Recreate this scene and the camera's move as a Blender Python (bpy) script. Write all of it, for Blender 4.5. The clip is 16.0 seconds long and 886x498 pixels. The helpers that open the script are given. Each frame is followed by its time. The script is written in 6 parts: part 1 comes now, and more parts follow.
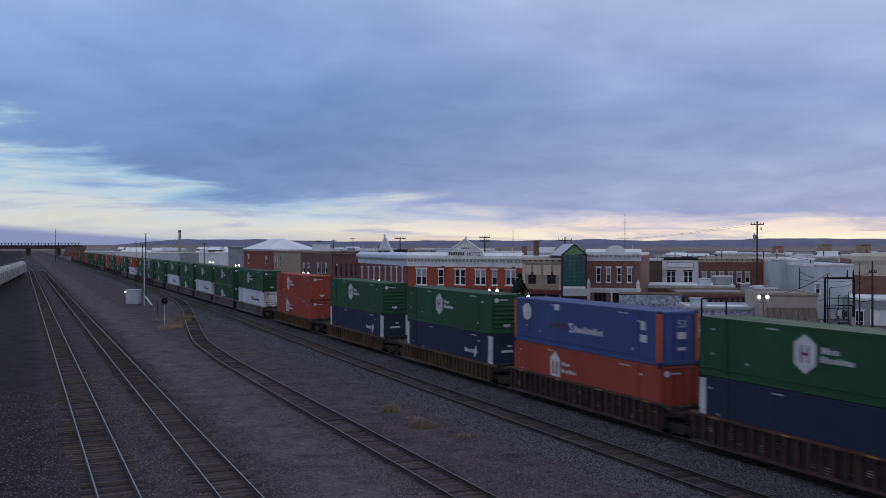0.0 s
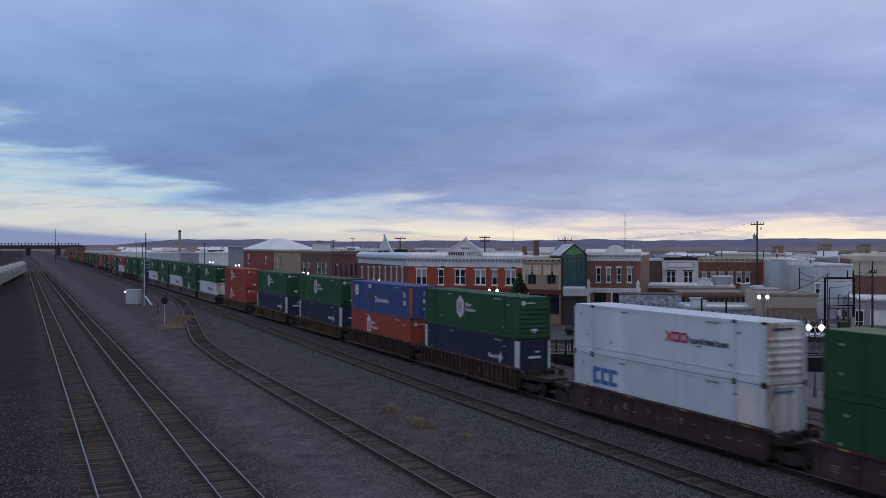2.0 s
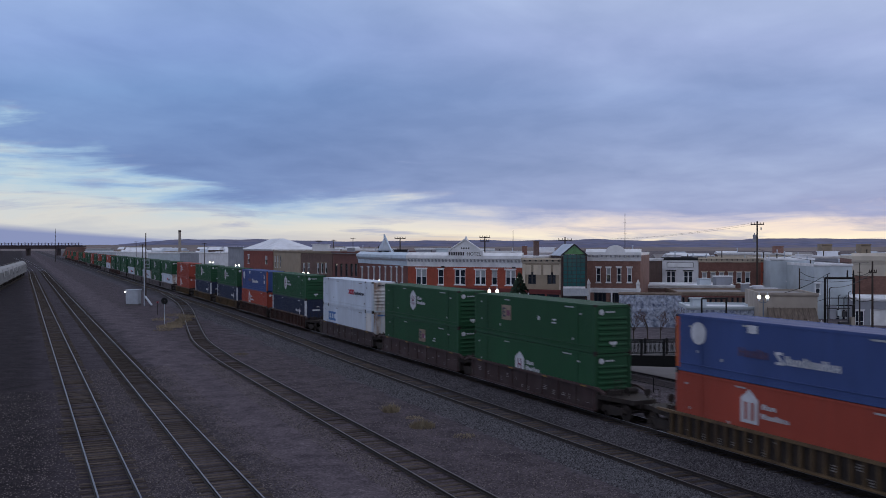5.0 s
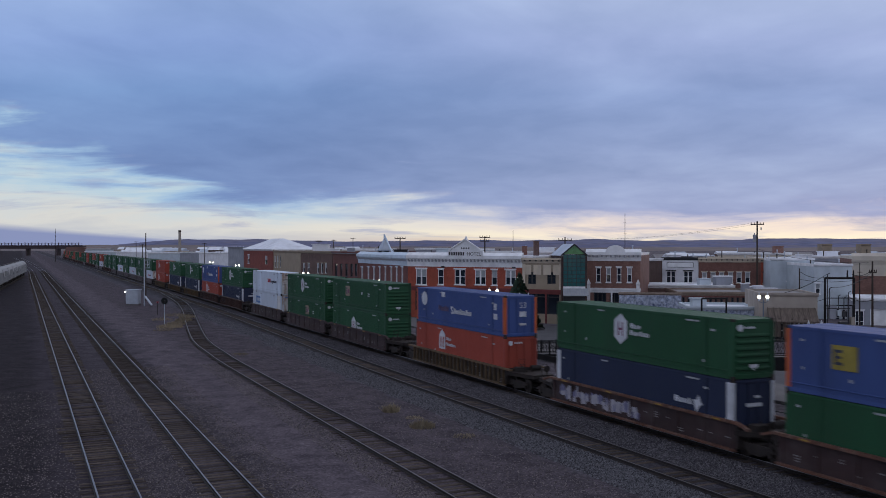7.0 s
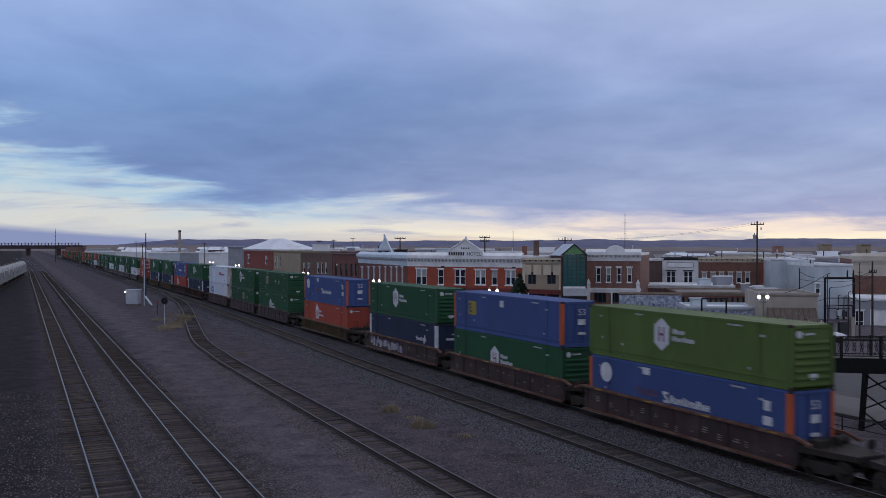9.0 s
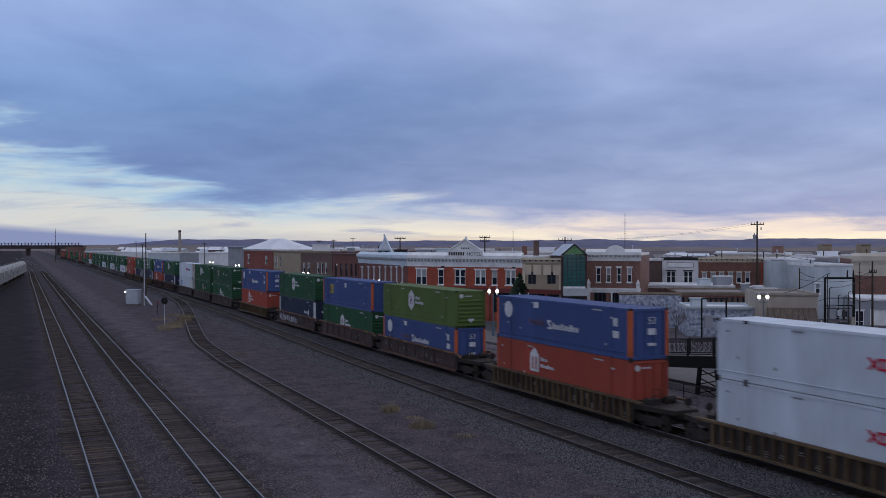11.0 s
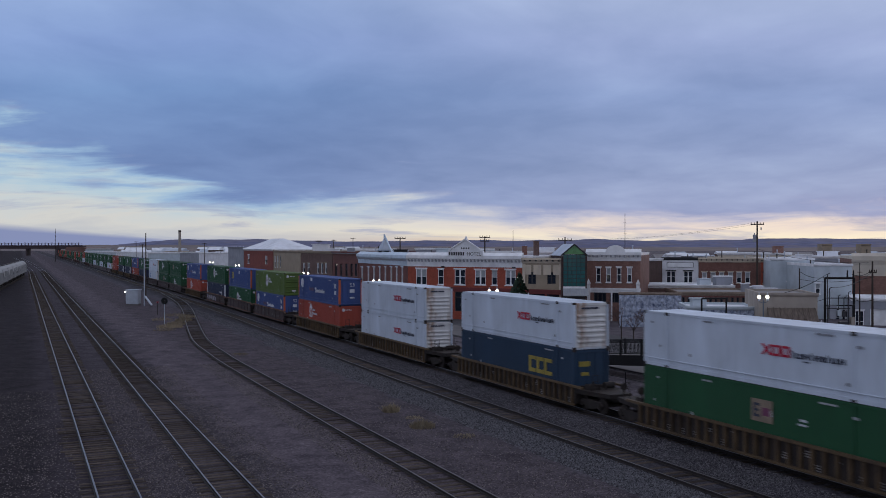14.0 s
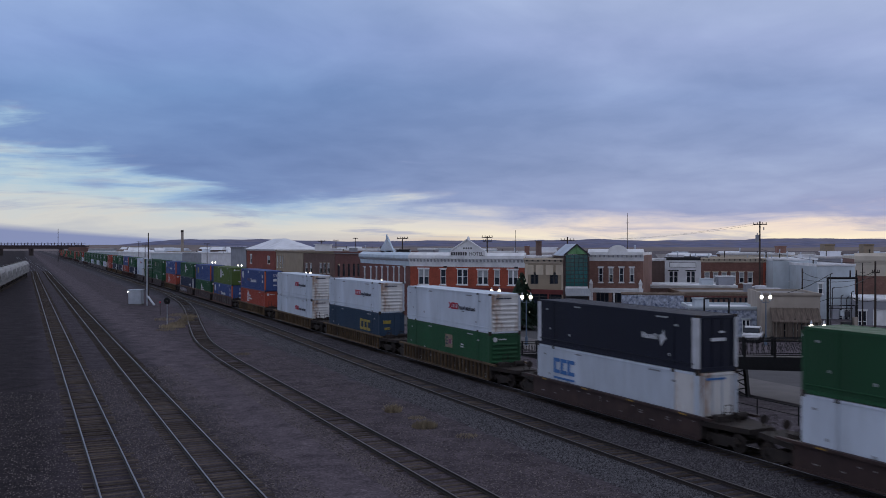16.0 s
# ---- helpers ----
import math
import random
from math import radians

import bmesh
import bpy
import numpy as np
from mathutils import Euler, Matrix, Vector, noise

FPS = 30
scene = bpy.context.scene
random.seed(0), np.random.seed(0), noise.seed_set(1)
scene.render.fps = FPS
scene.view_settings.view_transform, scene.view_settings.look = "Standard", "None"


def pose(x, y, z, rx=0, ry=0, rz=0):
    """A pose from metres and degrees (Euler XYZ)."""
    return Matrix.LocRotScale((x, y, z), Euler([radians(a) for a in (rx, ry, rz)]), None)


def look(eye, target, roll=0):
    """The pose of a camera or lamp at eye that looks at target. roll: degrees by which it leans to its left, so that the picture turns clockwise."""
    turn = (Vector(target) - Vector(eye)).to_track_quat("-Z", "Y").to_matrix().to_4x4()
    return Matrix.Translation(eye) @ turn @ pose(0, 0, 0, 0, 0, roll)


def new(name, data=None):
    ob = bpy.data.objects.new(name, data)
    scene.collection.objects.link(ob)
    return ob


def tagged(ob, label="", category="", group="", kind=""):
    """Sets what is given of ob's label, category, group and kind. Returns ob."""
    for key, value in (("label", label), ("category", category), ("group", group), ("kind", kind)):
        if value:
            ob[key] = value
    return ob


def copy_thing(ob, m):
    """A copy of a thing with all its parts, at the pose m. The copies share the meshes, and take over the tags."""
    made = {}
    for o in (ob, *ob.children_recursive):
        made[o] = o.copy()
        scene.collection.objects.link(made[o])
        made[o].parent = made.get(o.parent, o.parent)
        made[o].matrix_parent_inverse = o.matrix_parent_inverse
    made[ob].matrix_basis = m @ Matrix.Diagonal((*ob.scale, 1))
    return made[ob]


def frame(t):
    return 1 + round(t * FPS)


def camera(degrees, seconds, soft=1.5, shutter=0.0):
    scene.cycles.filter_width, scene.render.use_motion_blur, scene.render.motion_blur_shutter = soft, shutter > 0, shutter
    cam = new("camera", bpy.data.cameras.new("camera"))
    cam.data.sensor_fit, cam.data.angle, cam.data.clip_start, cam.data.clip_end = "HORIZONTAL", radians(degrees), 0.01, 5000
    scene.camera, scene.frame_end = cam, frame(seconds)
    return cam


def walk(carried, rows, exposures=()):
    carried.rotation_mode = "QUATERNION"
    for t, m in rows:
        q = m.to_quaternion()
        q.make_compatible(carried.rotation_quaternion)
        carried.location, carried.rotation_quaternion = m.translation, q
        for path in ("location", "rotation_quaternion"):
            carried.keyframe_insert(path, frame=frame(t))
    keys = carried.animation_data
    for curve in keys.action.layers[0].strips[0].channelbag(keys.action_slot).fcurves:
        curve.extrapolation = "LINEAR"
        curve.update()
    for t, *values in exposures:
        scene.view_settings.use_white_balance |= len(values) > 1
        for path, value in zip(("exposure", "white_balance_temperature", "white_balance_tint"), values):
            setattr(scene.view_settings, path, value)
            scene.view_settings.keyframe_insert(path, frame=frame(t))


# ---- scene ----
TURN = 24.228                      # the view axis lies this far right of the tracks' direction, which is +Y
EYE = (0.0, 0.0, 9.9)
cam = camera(50.56, 16.0, soft=0.9, shutter=0.5)


def aimed(yaw):
    return pose(*EYE, 90 - 0.173, 0, -TURN + yaw)


walk(cam, [(0, aimed(0)), (4, aimed(0)), (8, aimed(0)), (12, aimed(0)), (15.3, aimed(0)), (15.5, aimed(-0.035)), (15.7, aimed(0.0)), (16, aimed(0.145))],
     exposures=[(0, 0.0), (11.8, 0.0), (13, -0.07), (14.5, -0.09), (16, -0.09)])


def site(r, d):
    """Plan position d metres ahead along the view axis and r*d metres to its right."""
    a = radians(TURN)
    return (r * d * math.cos(a) + d * math.sin(a), -r * d * math.sin(a) + d * math.cos(a))


# ---- sky and light ----
world = bpy.data.worlds.new("dusk_sky")
scene.world = world
world.use_nodes = True


def tree_of(owner):
    nt = owner.node_tree
    nt.nodes.clear()
    return nt, nt.nodes, nt.links


def srgb(r, g, b):
    return tuple((c / 255 / 12.92 if c / 255 <= 0.04045 else ((c / 255 + 0.055) / 1.055) ** 2.4) for c in (r, g, b)) + (1,)


def ramp_node(nodes, stops, mode="LINEAR"):
    n = nodes.new("ShaderNodeValToRGB")
    n.color_ramp.interpolation = mode
    e = n.color_ramp.elements
    while len(e) < len(stops):
        e.new(0.5)
    for el, (p, c) in zip(e, stops):
        el.position = p
        el.color = c if len(c) == 4 else (*c, 1)
    return n


def math_node(nodes, links, op, a, b=None, clamp=False):
    n = nodes.new("ShaderNodeMath")
    n.operation, n.use_clamp = op, clamp
    for i, v in enumerate((a, b)):
        if v is None:
            continue
        if isinstance(v, (int, float)):
            n.inputs[i].default_value = v
        else:
            links.new(v, n.inputs[i])
    return n.outputs[0]


def mix_node(nodes, links, fac, a, b, blend="MIX"):
    n = nodes.new("ShaderNodeMix")
    n.data_type, n.blend_type = "RGBA", blend
    for sock, v in ((n.inputs[0], fac), (n.inputs[6], a), (n.inputs[7], b)):
        if isinstance(v, (int, float)):
            sock.default_value = v
        elif isinstance(v, tuple):
            sock.default_value = v
        else:
            links.new(v, sock)
    return n.outputs[2]


def build_sky():
    nt, nodes, links = tree_of(world)
    out, bg = nodes.new("ShaderNodeOutputWorld"), nodes.new("ShaderNodeBackground")
    tc, sep = nodes.new("ShaderNodeTexCoord"), nodes.new("ShaderNodeSeparateXYZ")
    turn = nodes.new("ShaderNodeMapping")
    turn.vector_type = "TEXTURE"
    turn.inputs["Rotation"].default_value = (0, 0, radians(-TURN))
    links.new(tc.outputs["Generated"], turn.inputs[0])
    links.new(turn.outputs[0], sep.inputs[0])
    x, y, z = sep.outputs

    def op(kind, a, b=None, clamp=False):
        return math_node(nodes, links, kind, a, b, clamp)

    ahead = op("MAXIMUM", y, 0.12)
    up = op("MAXIMUM", z, 0.0)
    r, q = op("DIVIDE", x, ahead), op("DIVIDE", up, ahead)      # bearing and height over the horizon, as tangents

    # a flat cloud deck: plan position where the ray meets it
    high = op("ADD", up, 0.12)
    deck = nodes.new("ShaderNodeCombineXYZ")
    links.new(op("DIVIDE", x, high), deck.inputs[0])
    links.new(op("DIVIDE", y, high), deck.inputs[1])
    low = nodes.new("ShaderNodeCombineXYZ")
    links.new(r, low.inputs[0])
    links.new(q, low.inputs[1])

    def cloud(src, scale, off, turn_by, detail, rough, warp=0.4):
        m = nodes.new("ShaderNodeMapping")
        m.inputs["Scale"].default_value = (*scale, 1)
        m.inputs["Location"].default_value = (*off, 0)
        m.inputs["Rotation"].default_value = (0, 0, radians(turn_by))
        links.new(src.outputs[0], m.inputs[0])
        n = nodes.new("ShaderNodeTexNoise")
        n.inputs["Scale"].default_value, n.inputs["Detail"].default_value, n.inputs["Roughness"].default_value = 1.0, detail, rough
        n.inputs["Distortion"].default_value = warp
        links.new(m.outputs[0], n.inputs["Vector"])
        return n.outputs[0]

    broad = cloud(deck, (0.62, 0.50), (3.1, 1.7), 20, 5, 0.5, 0.3)
    fine = cloud(deck, (2.2, 1.7), (7.7, 2.0), -30, 6, 0.54, 0.3)
    streak = cloud(low, (4.6, 36.0), (2.3, 0.4), 1.0, 7, 0.56, 0.55)
    wisp = cloud(low, (7.0, 62.0), (5.1, 1.9), -1.5, 7, 0.58, 0.5)
    edge_n = cloud(low, (5.5, 17.0), (0.7, 3.3), -4, 8, 0.58, 0.5)

    # the lower edge of the deck, which sags and lifts along the horizon
    edge = ramp_node(nodes, [(0.0, (0.130,) * 3), (0.07, (0.108,) * 3), (0.17, (0.074,) * 3), (0.31, (0.053,) * 3), (0.45, (0.054,) * 3), (0.53, (0.042,) * 3), (0.60, (0.032,) * 3),
                             (0.74, (0.030,) * 3), (0.88, (0.033,) * 3), (1.0, (0.037,) * 3)])
    links.new(op("ADD", r, 0.5), edge.inputs[0])
    rel = op("DIVIDE", q, edge.outputs[0])
    wob = op("MULTIPLY", op("SUBTRACT", edge_n, 0.5), 1.0)
    wob = op("ADD", wob, op("MULTIPLY", op("SUBTRACT", streak, 0.5), 1.9))
    rel_w = op("MULTIPLY", op("ADD", rel, op("MULTIPLY", wob, op("ADD", op("MINIMUM", rel, 1.0), 0.12))), 0.5, True)
    lowl = ramp_node(nodes, [(0.0, srgb(176, 176, 190)), (0.07, srgb(192, 196, 204)), (0.14, srgb(214, 214, 211)), (0.22, srgb(204, 213, 217)), (0.32, srgb(184, 207, 222)), (0.42, srgb(155, 186, 219)), (0.58, srgb(116, 145, 196)), (1.0, srgb(108, 130, 180))])
    lowr = ramp_node(nodes, [(0.0, srgb(236, 210, 180)), (0.14, srgb(255, 242, 216)), (0.26, srgb(242, 226, 214)), (0.42, srgb(192, 192, 212)), (0.58, srgb(152, 162, 202)), (1.0, srgb(142, 155, 198))])
    for n in (lowl, lowr):
        links.new(rel_w, n.inputs[0])
    side = nodes.new("ShaderNodeMapRange")
    side.interpolation_type = "SMOOTHSTEP"
    side.inputs["From Min"].default_value, side.inputs["From Max"].default_value = -0.30, 0.22
    links.new(r, side.inputs[0])
    horizon = mix_node(nodes, links, side.outputs[0], lowl.outputs[0], lowr.outputs[0])
    # the deck itself, by height
    tall = op("MULTIPLY", q, 2.5, True)
    topl = ramp_node(nodes, [(0.0, srgb(110, 138, 190)), (0.22, srgb(107, 136, 189)), (0.42, srgb(113, 147, 202)), (0.55, srgb(130, 160, 216)), (0.68, srgb(142, 171, 222)), (0.8, srgb(166, 184, 217)), (1.0, srgb(178, 190, 217))])
    topr = ramp_node(nodes, [(0.0, srgb(150, 165, 206)), (0.2, srgb(141, 162, 206)), (0.4, srgb(139, 164, 213)), (0.55, srgb(154, 175, 222)), (0.68, srgb(164, 185, 226)), (0.8, srgb(174, 190, 221)), (1.0, srgb(180, 191, 217))])
    for n in (topl, topr):
        links.new(tall, n.inputs[0])
    over = mix_node(nodes, links, side.outputs[0], topl.outputs[0], topr.outputs[0])
    mott = ramp_node(nodes, [(0.36, (0.86, 0.84, 0.84)), (0.5, (1.08, 1.01, 0.965)), (0.64, (1.32, 1.21, 1.09))])
    links.new(op("ADD", op("MULTIPLY", broad, 0.58), op("MULTIPLY", fine, 0.42)), mott.inputs[0])
    over = mix_node(nodes, links, 1.0, over, mott.outputs[0], "MULTIPLY")
    # thin lavender wisps across the bright gap
    veil = nodes.new("ShaderNodeMapRange")
    veil.interpolation_type = "SMOOTHSTEP"
    veil.inputs["From Min"].default_value, veil.inputs["From Max"].default_value, veil.inputs["To Max"].default_value = 0.50, 0.68, 0.62
    links.new(wisp, veil.inputs[0])
    horizon = mix_node(nodes, links, veil.outputs[0], horizon, srgb(150, 160, 196))
    blend = nodes.new("ShaderNodeMapRange")
    blend.interpolation_type = "SMOOTHSTEP"
    blend.inputs["From Min"].default_value, blend.inputs["From Max"].default_value = 0.40, 0.66
    links.new(rel_w, blend.inputs[0])
    base = mix_node(nodes, links, blend.outputs[0], horizon, over)
    # a low blue bank of cloud far down the line
    bank = op("SUBTRACT", 1.0, op("DIVIDE", q, op("ADD", op("MULTIPLY", op("SUBTRACT", -0.25, r), 0.10), 0.003)))
    bank = op("MULTIPLY", op("MULTIPLY", bank, 3.0, True), op("MULTIPLY", op("SUBTRACT", -0.25, r), 14.0, True))
    base = mix_node(nodes, links, bank, base, srgb(136, 147, 186))
    # clear twilight air behind the deck
    air = nodes.new("ShaderNodeTexSky")
    air.sky_type, air.sun_disc = "NISHITA", False
    air.sun_elevation, air.sun_rotation = radians(2.0), radians(TURN + 40)
    thin = nodes.new("ShaderNodeMix")
    thin.data_type, thin.blend_type = "RGBA", "ADD"
    thin.inputs[0].default_value = 0.003
    links.new(base, thin.inputs[6])
    links.new(air.outputs[0], thin.inputs[7])
    links.new(thin.outputs[2], bg.inputs[0])
    bg.inputs[1].default_value = 1.0
    links.new(bg.outputs[0], out.inputs[0])


build_sky()
sun = new("sun", bpy.data.lights.new("sun", "SUN"))
sun.data.energy, sun.data.angle, sun.data.color = 0.2, radians(25), (1.0, 0.86, 0.74)
sun.matrix_world = look((0, 0, 50), (-40, -30, 44))


# ---- materials ----
def mat(name, color, rough=0.6, metal=0.0, grain=0.0, scale=4.0, spots=None, spot_scale=0.6, spot_amount=0.35, bump=0.0, bump_scale=30.0, vary=0.0, stretch=(1, 1, 1), coat=0.0, spec=0.3):
    """A surface with two scales of colour change, fine relief and some change from piece to piece."""
    m = bpy.data.materials.new(name)
    m.use_nodes = True
    nt, nodes, links = tree_of(m)
    out, bs = nodes.new("ShaderNodeOutputMaterial"), nodes.new("ShaderNodeBsdfPrincipled")
    links.new(bs.outputs[0], out.inputs[0])
    tc, mp = nodes.new("ShaderNodeTexCoord"), nodes.new("ShaderNodeMapping")
    mp.inputs["Scale"].default_value = stretch
    links.new(tc.outputs["Object"], mp.inputs[0])
    col = (*color, 1)
    base = col
    if grain:
        n = nodes.new("ShaderNodeTexNoise")
        n.inputs["Scale"].default_value, n.inputs["Detail"].default_value = scale, 6
        links.new(mp.outputs[0], n.inputs["Vector"])
        r = ramp_node(nodes, [(0.25, tuple(c * (1 - grain) for c in color)), (0.75, tuple(min(1, c * (1 + grain)) for c in color))])
        links.new(n.outputs[0], r.inputs[0])
        base = r.outputs[0]
    if spots:
        n = nodes.new("ShaderNodeTexNoise")
        n.inputs["Scale"].default_value, n.inputs["Detail"].default_value, n.inputs["Roughness"].default_value = spot_scale, 8, 0.62
        links.new(mp.outputs[0], n.inputs["Vector"])
        r = ramp_node(nodes, [(0.48, (0, 0, 0)), (0.68, (1, 1, 1))])
        links.new(n.outputs[0], r.inputs[0])
        fac = math_node(nodes, links, "MULTIPLY", r.outputs[0], spot_amount)
        base = mix_node(nodes, links, fac, base, (*spots, 1))
    if vary:
        info = nodes.new("ShaderNodeObjectInfo")
        v = nodes.new("ShaderNodeHueSaturation")
        links.new(math_node(nodes, links, "ADD", math_node(nodes, links, "MULTIPLY", info.outputs["Random"], 2 * vary), 1 - vary), v.inputs["Value"])
        if isinstance(base, tuple):
            v.inputs["Color"].default_value = base
        else:
            links.new(base, v.inputs["Color"])
        base = v.outputs[0]
    if isinstance(base, tuple):
        bs.inputs["Base Color"].default_value = base
    else:
        links.new(base, bs.inputs["Base Color"])
    bs.inputs["Roughness"].default_value, bs.inputs["Metallic"].default_value = rough, metal
    bs.inputs["Coat Weight"].default_value = coat
    bs.inputs["Specular IOR Level"].default_value = spec if rough > 0.15 else 0.5
    if bump:
        n, b = nodes.new("ShaderNodeTexNoise"), nodes.new("ShaderNodeBump")
        n.inputs["Scale"].default_value, n.inputs["Detail"].default_value = bump_scale, 4
        links.new(mp.outputs[0], n.inputs["Vector"])
        links.new(n.outputs[0], b.inputs["Height"])
        b.inputs["Strength"].default_value, b.inputs["Distance"].default_value = bump, 0.02
        links.new(b.outputs[0], bs.inputs["Normal"])
    return m


def glow(name, color, strength):
    m = bpy.data.materials.new(name)
    m.use_nodes = True
    nt, nodes, links = tree_of(m)
    out, em = nodes.new("ShaderNodeOutputMaterial"), nodes.new("ShaderNodeEmission")
    em.inputs[0].default_value, em.inputs[1].default_value = (*color, 1), strength
    links.new(em.outputs[0], out.inputs[0])
    return m


def brick_mat(name, color, mortar, scale=1.0):
    m = mat(name, color, 0.85, grain=0.18, scale=0.8, spots=tuple(c * 0.55 for c in color), spot_scale=0.35, spot_amount=0.5)
    nt = m.node_tree
    nodes, links = nt.nodes, nt.links
    bs = next(n for n in nodes if n.type == "BSDF_PRINCIPLED")
    src = bs.inputs["Base Color"].links[0].from_socket
    tc, sep, com = nodes.new("ShaderNodeTexCoord"), nodes.new("ShaderNodeSeparateXYZ"), nodes.new("ShaderNodeCombineXYZ")
    links.new(tc.outputs["Object"], sep.inputs[0])
    links.new(math_node(nodes, links, "ADD", sep.outputs[0], sep.outputs[1]), com.inputs[0])
    links.new(sep.outputs[2], com.inputs[1])
    br = nodes.new("ShaderNodeTexBrick")
    br.inputs["Scale"].default_value = 1.0
    br.inputs["Brick Width"].default_value, br.inputs["Row Height"].default_value, br.inputs["Mortar Size"].default_value = 0.22 * scale, 0.075 * scale, 0.008
    br.inputs["Color1"].default_value, br.inputs["Color2"].default_value, br.inputs["Mortar"].default_value = (1, 1, 1, 1), (0.72, 0.7, 0.68, 1), (*mortar, 1)
    links.new(com.outputs[0], br.inputs["Vector"])
    links.new(mix_node(nodes, links, 1.0, src, br.outputs[0], "MULTIPLY"), bs.inputs["Base Color"])
    return m


M = {}
M["rail"] = mat("rail_steel", (0.19, 0.195, 0.22), 0.38, 0.85, grain=0.2, scale=3)
M["rail_rust"] = mat("rusty_rail", (0.026, 0.021, 0.020), 0.7, 0.2, grain=0.3, scale=3)
M["rail_dull"] = mat("little_used_rail", (0.10, 0.09, 0.09), 0.45, 0.7, grain=0.3, scale=3)
M["tie"] = mat("weathered_timber", (0.072, 0.058, 0.050), 0.95, grain=0.45, scale=2.0, spots=(0.15, 0.125, 0.105), spot_scale=1.5, spot_amount=0.6, bump=0.6, bump_scale=14, vary=0.4, stretch=(1, 6, 6), spec=0.05)
M["black"] = mat("black_steel", (0.012, 0.012, 0.013), 0.5, 0.2, grain=0.3)
# grimy steel; on ribbed well walls its darkness is painted shade
M["grime_and_shade"] = mat("grimy_and_shade_dark_steel", (0.035, 0.029, 0.027), 0.75, 0.3, grain=0.4, scale=2, spots=(0.07, 0.045, 0.03), spot_scale=1.2)
M["well_brown"] = mat("brown_well_paint", (0.066, 0.034, 0.029), 0.6, 0.0, grain=0.3, scale=1.5, spots=(0.02, 0.017, 0.016), spot_scale=0.5, spot_amount=0.7, vary=0.15)
M["well_yellow"] = mat("ochre_well_paint", (0.100, 0.066, 0.036), 0.7, 0.0, grain=0.3, scale=1.5, spots=(0.045, 0.032, 0.025), spot_scale=0.6, spot_amount=0.75, vary=0.2)
M["well_low"] = mat("smooth_dark_brown_paint", (0.042, 0.026, 0.025), 0.6, 0.0, grain=0.35, scale=1.2, spots=(0.085, 0.05, 0.04), spot_scale=0.8, spot_amount=0.4, vary=0.2)
M["chord_rust"] = mat("rust_worn_chord", (0.115, 0.052, 0.036), 0.8, 0.0, grain=0.4, scale=2.0, spots=(0.22, 0.17, 0.14), spot_scale=1.6, spot_amount=0.55)
M["well_plain"] = mat("dark_plum_brown_paint", (0.046, 0.026, 0.026), 0.6, 0.0, grain=0.3, scale=1.2, spots=(0.10, 0.085, 0.085), spot_scale=0.9, spot_amount=0.35, vary=0.2)
M["well_rusty"] = M["well_plain"]
M["well_grey"] = mat("grey_well_paint", (0.17, 0.15, 0.16), 0.65, 0.0, grain=0.25, scale=1.5, spots=(0.05, 0.04, 0.04), spot_scale=0.6, spot_amount=0.6, vary=0.1)
for key, c in (("green", (0.014, 0.072, 0.031)), ("lime", (0.078, 0.125, 0.03)), ("red", (0.30, 0.055, 0.035)), ("blue", (0.044, 0.078, 0.225)), ("navy", (0.017, 0.026, 0.062)),
               ("black_navy", (0.010, 0.013, 0.028)), ("white", (0.53, 0.595, 0.685)), ("slate", (0.02, 0.045, 0.085))):
    M[key] = mat("container_" + key, c, 0.6, 0.0, grain=0.14, scale=0.8, spots=tuple(x * 0.6 + 0.012 for x in c), spot_scale=0.5, spot_amount=0.45, bump=0.08, bump_scale=3, vary=0.10, stretch=(1, 1, 0.35))
M["orange"] = mat("orange_paint", (0.45, 0.10, 0.035), 0.5, grain=0.2, scale=1)
M["mark"] = mat("white_marking", (0.52, 0.54, 0.58), 0.55, grain=0.2, scale=2)
M["mark_plum"] = mat("plum_marking", (0.16, 0.05, 0.10), 0.5, grain=0.12, scale=2)
M["mark_blue"] = mat("blue_marking", (0.05, 0.16, 0.40), 0.5, grain=0.12, scale=2)
M["mark_red"] = mat("red_marking", (0.42, 0.02, 0.05), 0.5, grain=0.12, scale=2)
M["mark_dark"] = mat("dark_marking", (0.04, 0.045, 0.07), 0.5, grain=0.12, scale=2)
M["mark_yellow"] = mat("yellow_marking", (0.30, 0.24, 0.05), 0.55, grain=0.25, scale=2)
M["white_rusty"] = mat("rust_streaked_white_paint", (0.60, 0.60, 0.60), 0.6, grain=0.12, scale=1.0, spots=(0.26, 0.13, 0.06), spot_scale=1.1, spot_amount=0.75, stretch=(1.6, 1, 0.45))
M["mark_tan"] = mat("faded_tan_marking", (0.24, 0.19, 0.14), 0.6, grain=0.25, scale=2)
M["mark_ghost"] = mat("faded_maroon_marking", (0.10, 0.07, 0.13), 0.6, grain=0.3, scale=2)
M["notice"] = mat("faded_notice", (0.34, 0.36, 0.38), 0.6, grain=0.3, scale=3)
M["notice_dark"] = mat("faded_dark_notice", (0.20, 0.21, 0.24), 0.6, grain=0.3, scale=3)
M["post"] = mat("galvanised_post", (0.5, 0.52, 0.56), 0.5, grain=0.15, scale=2)


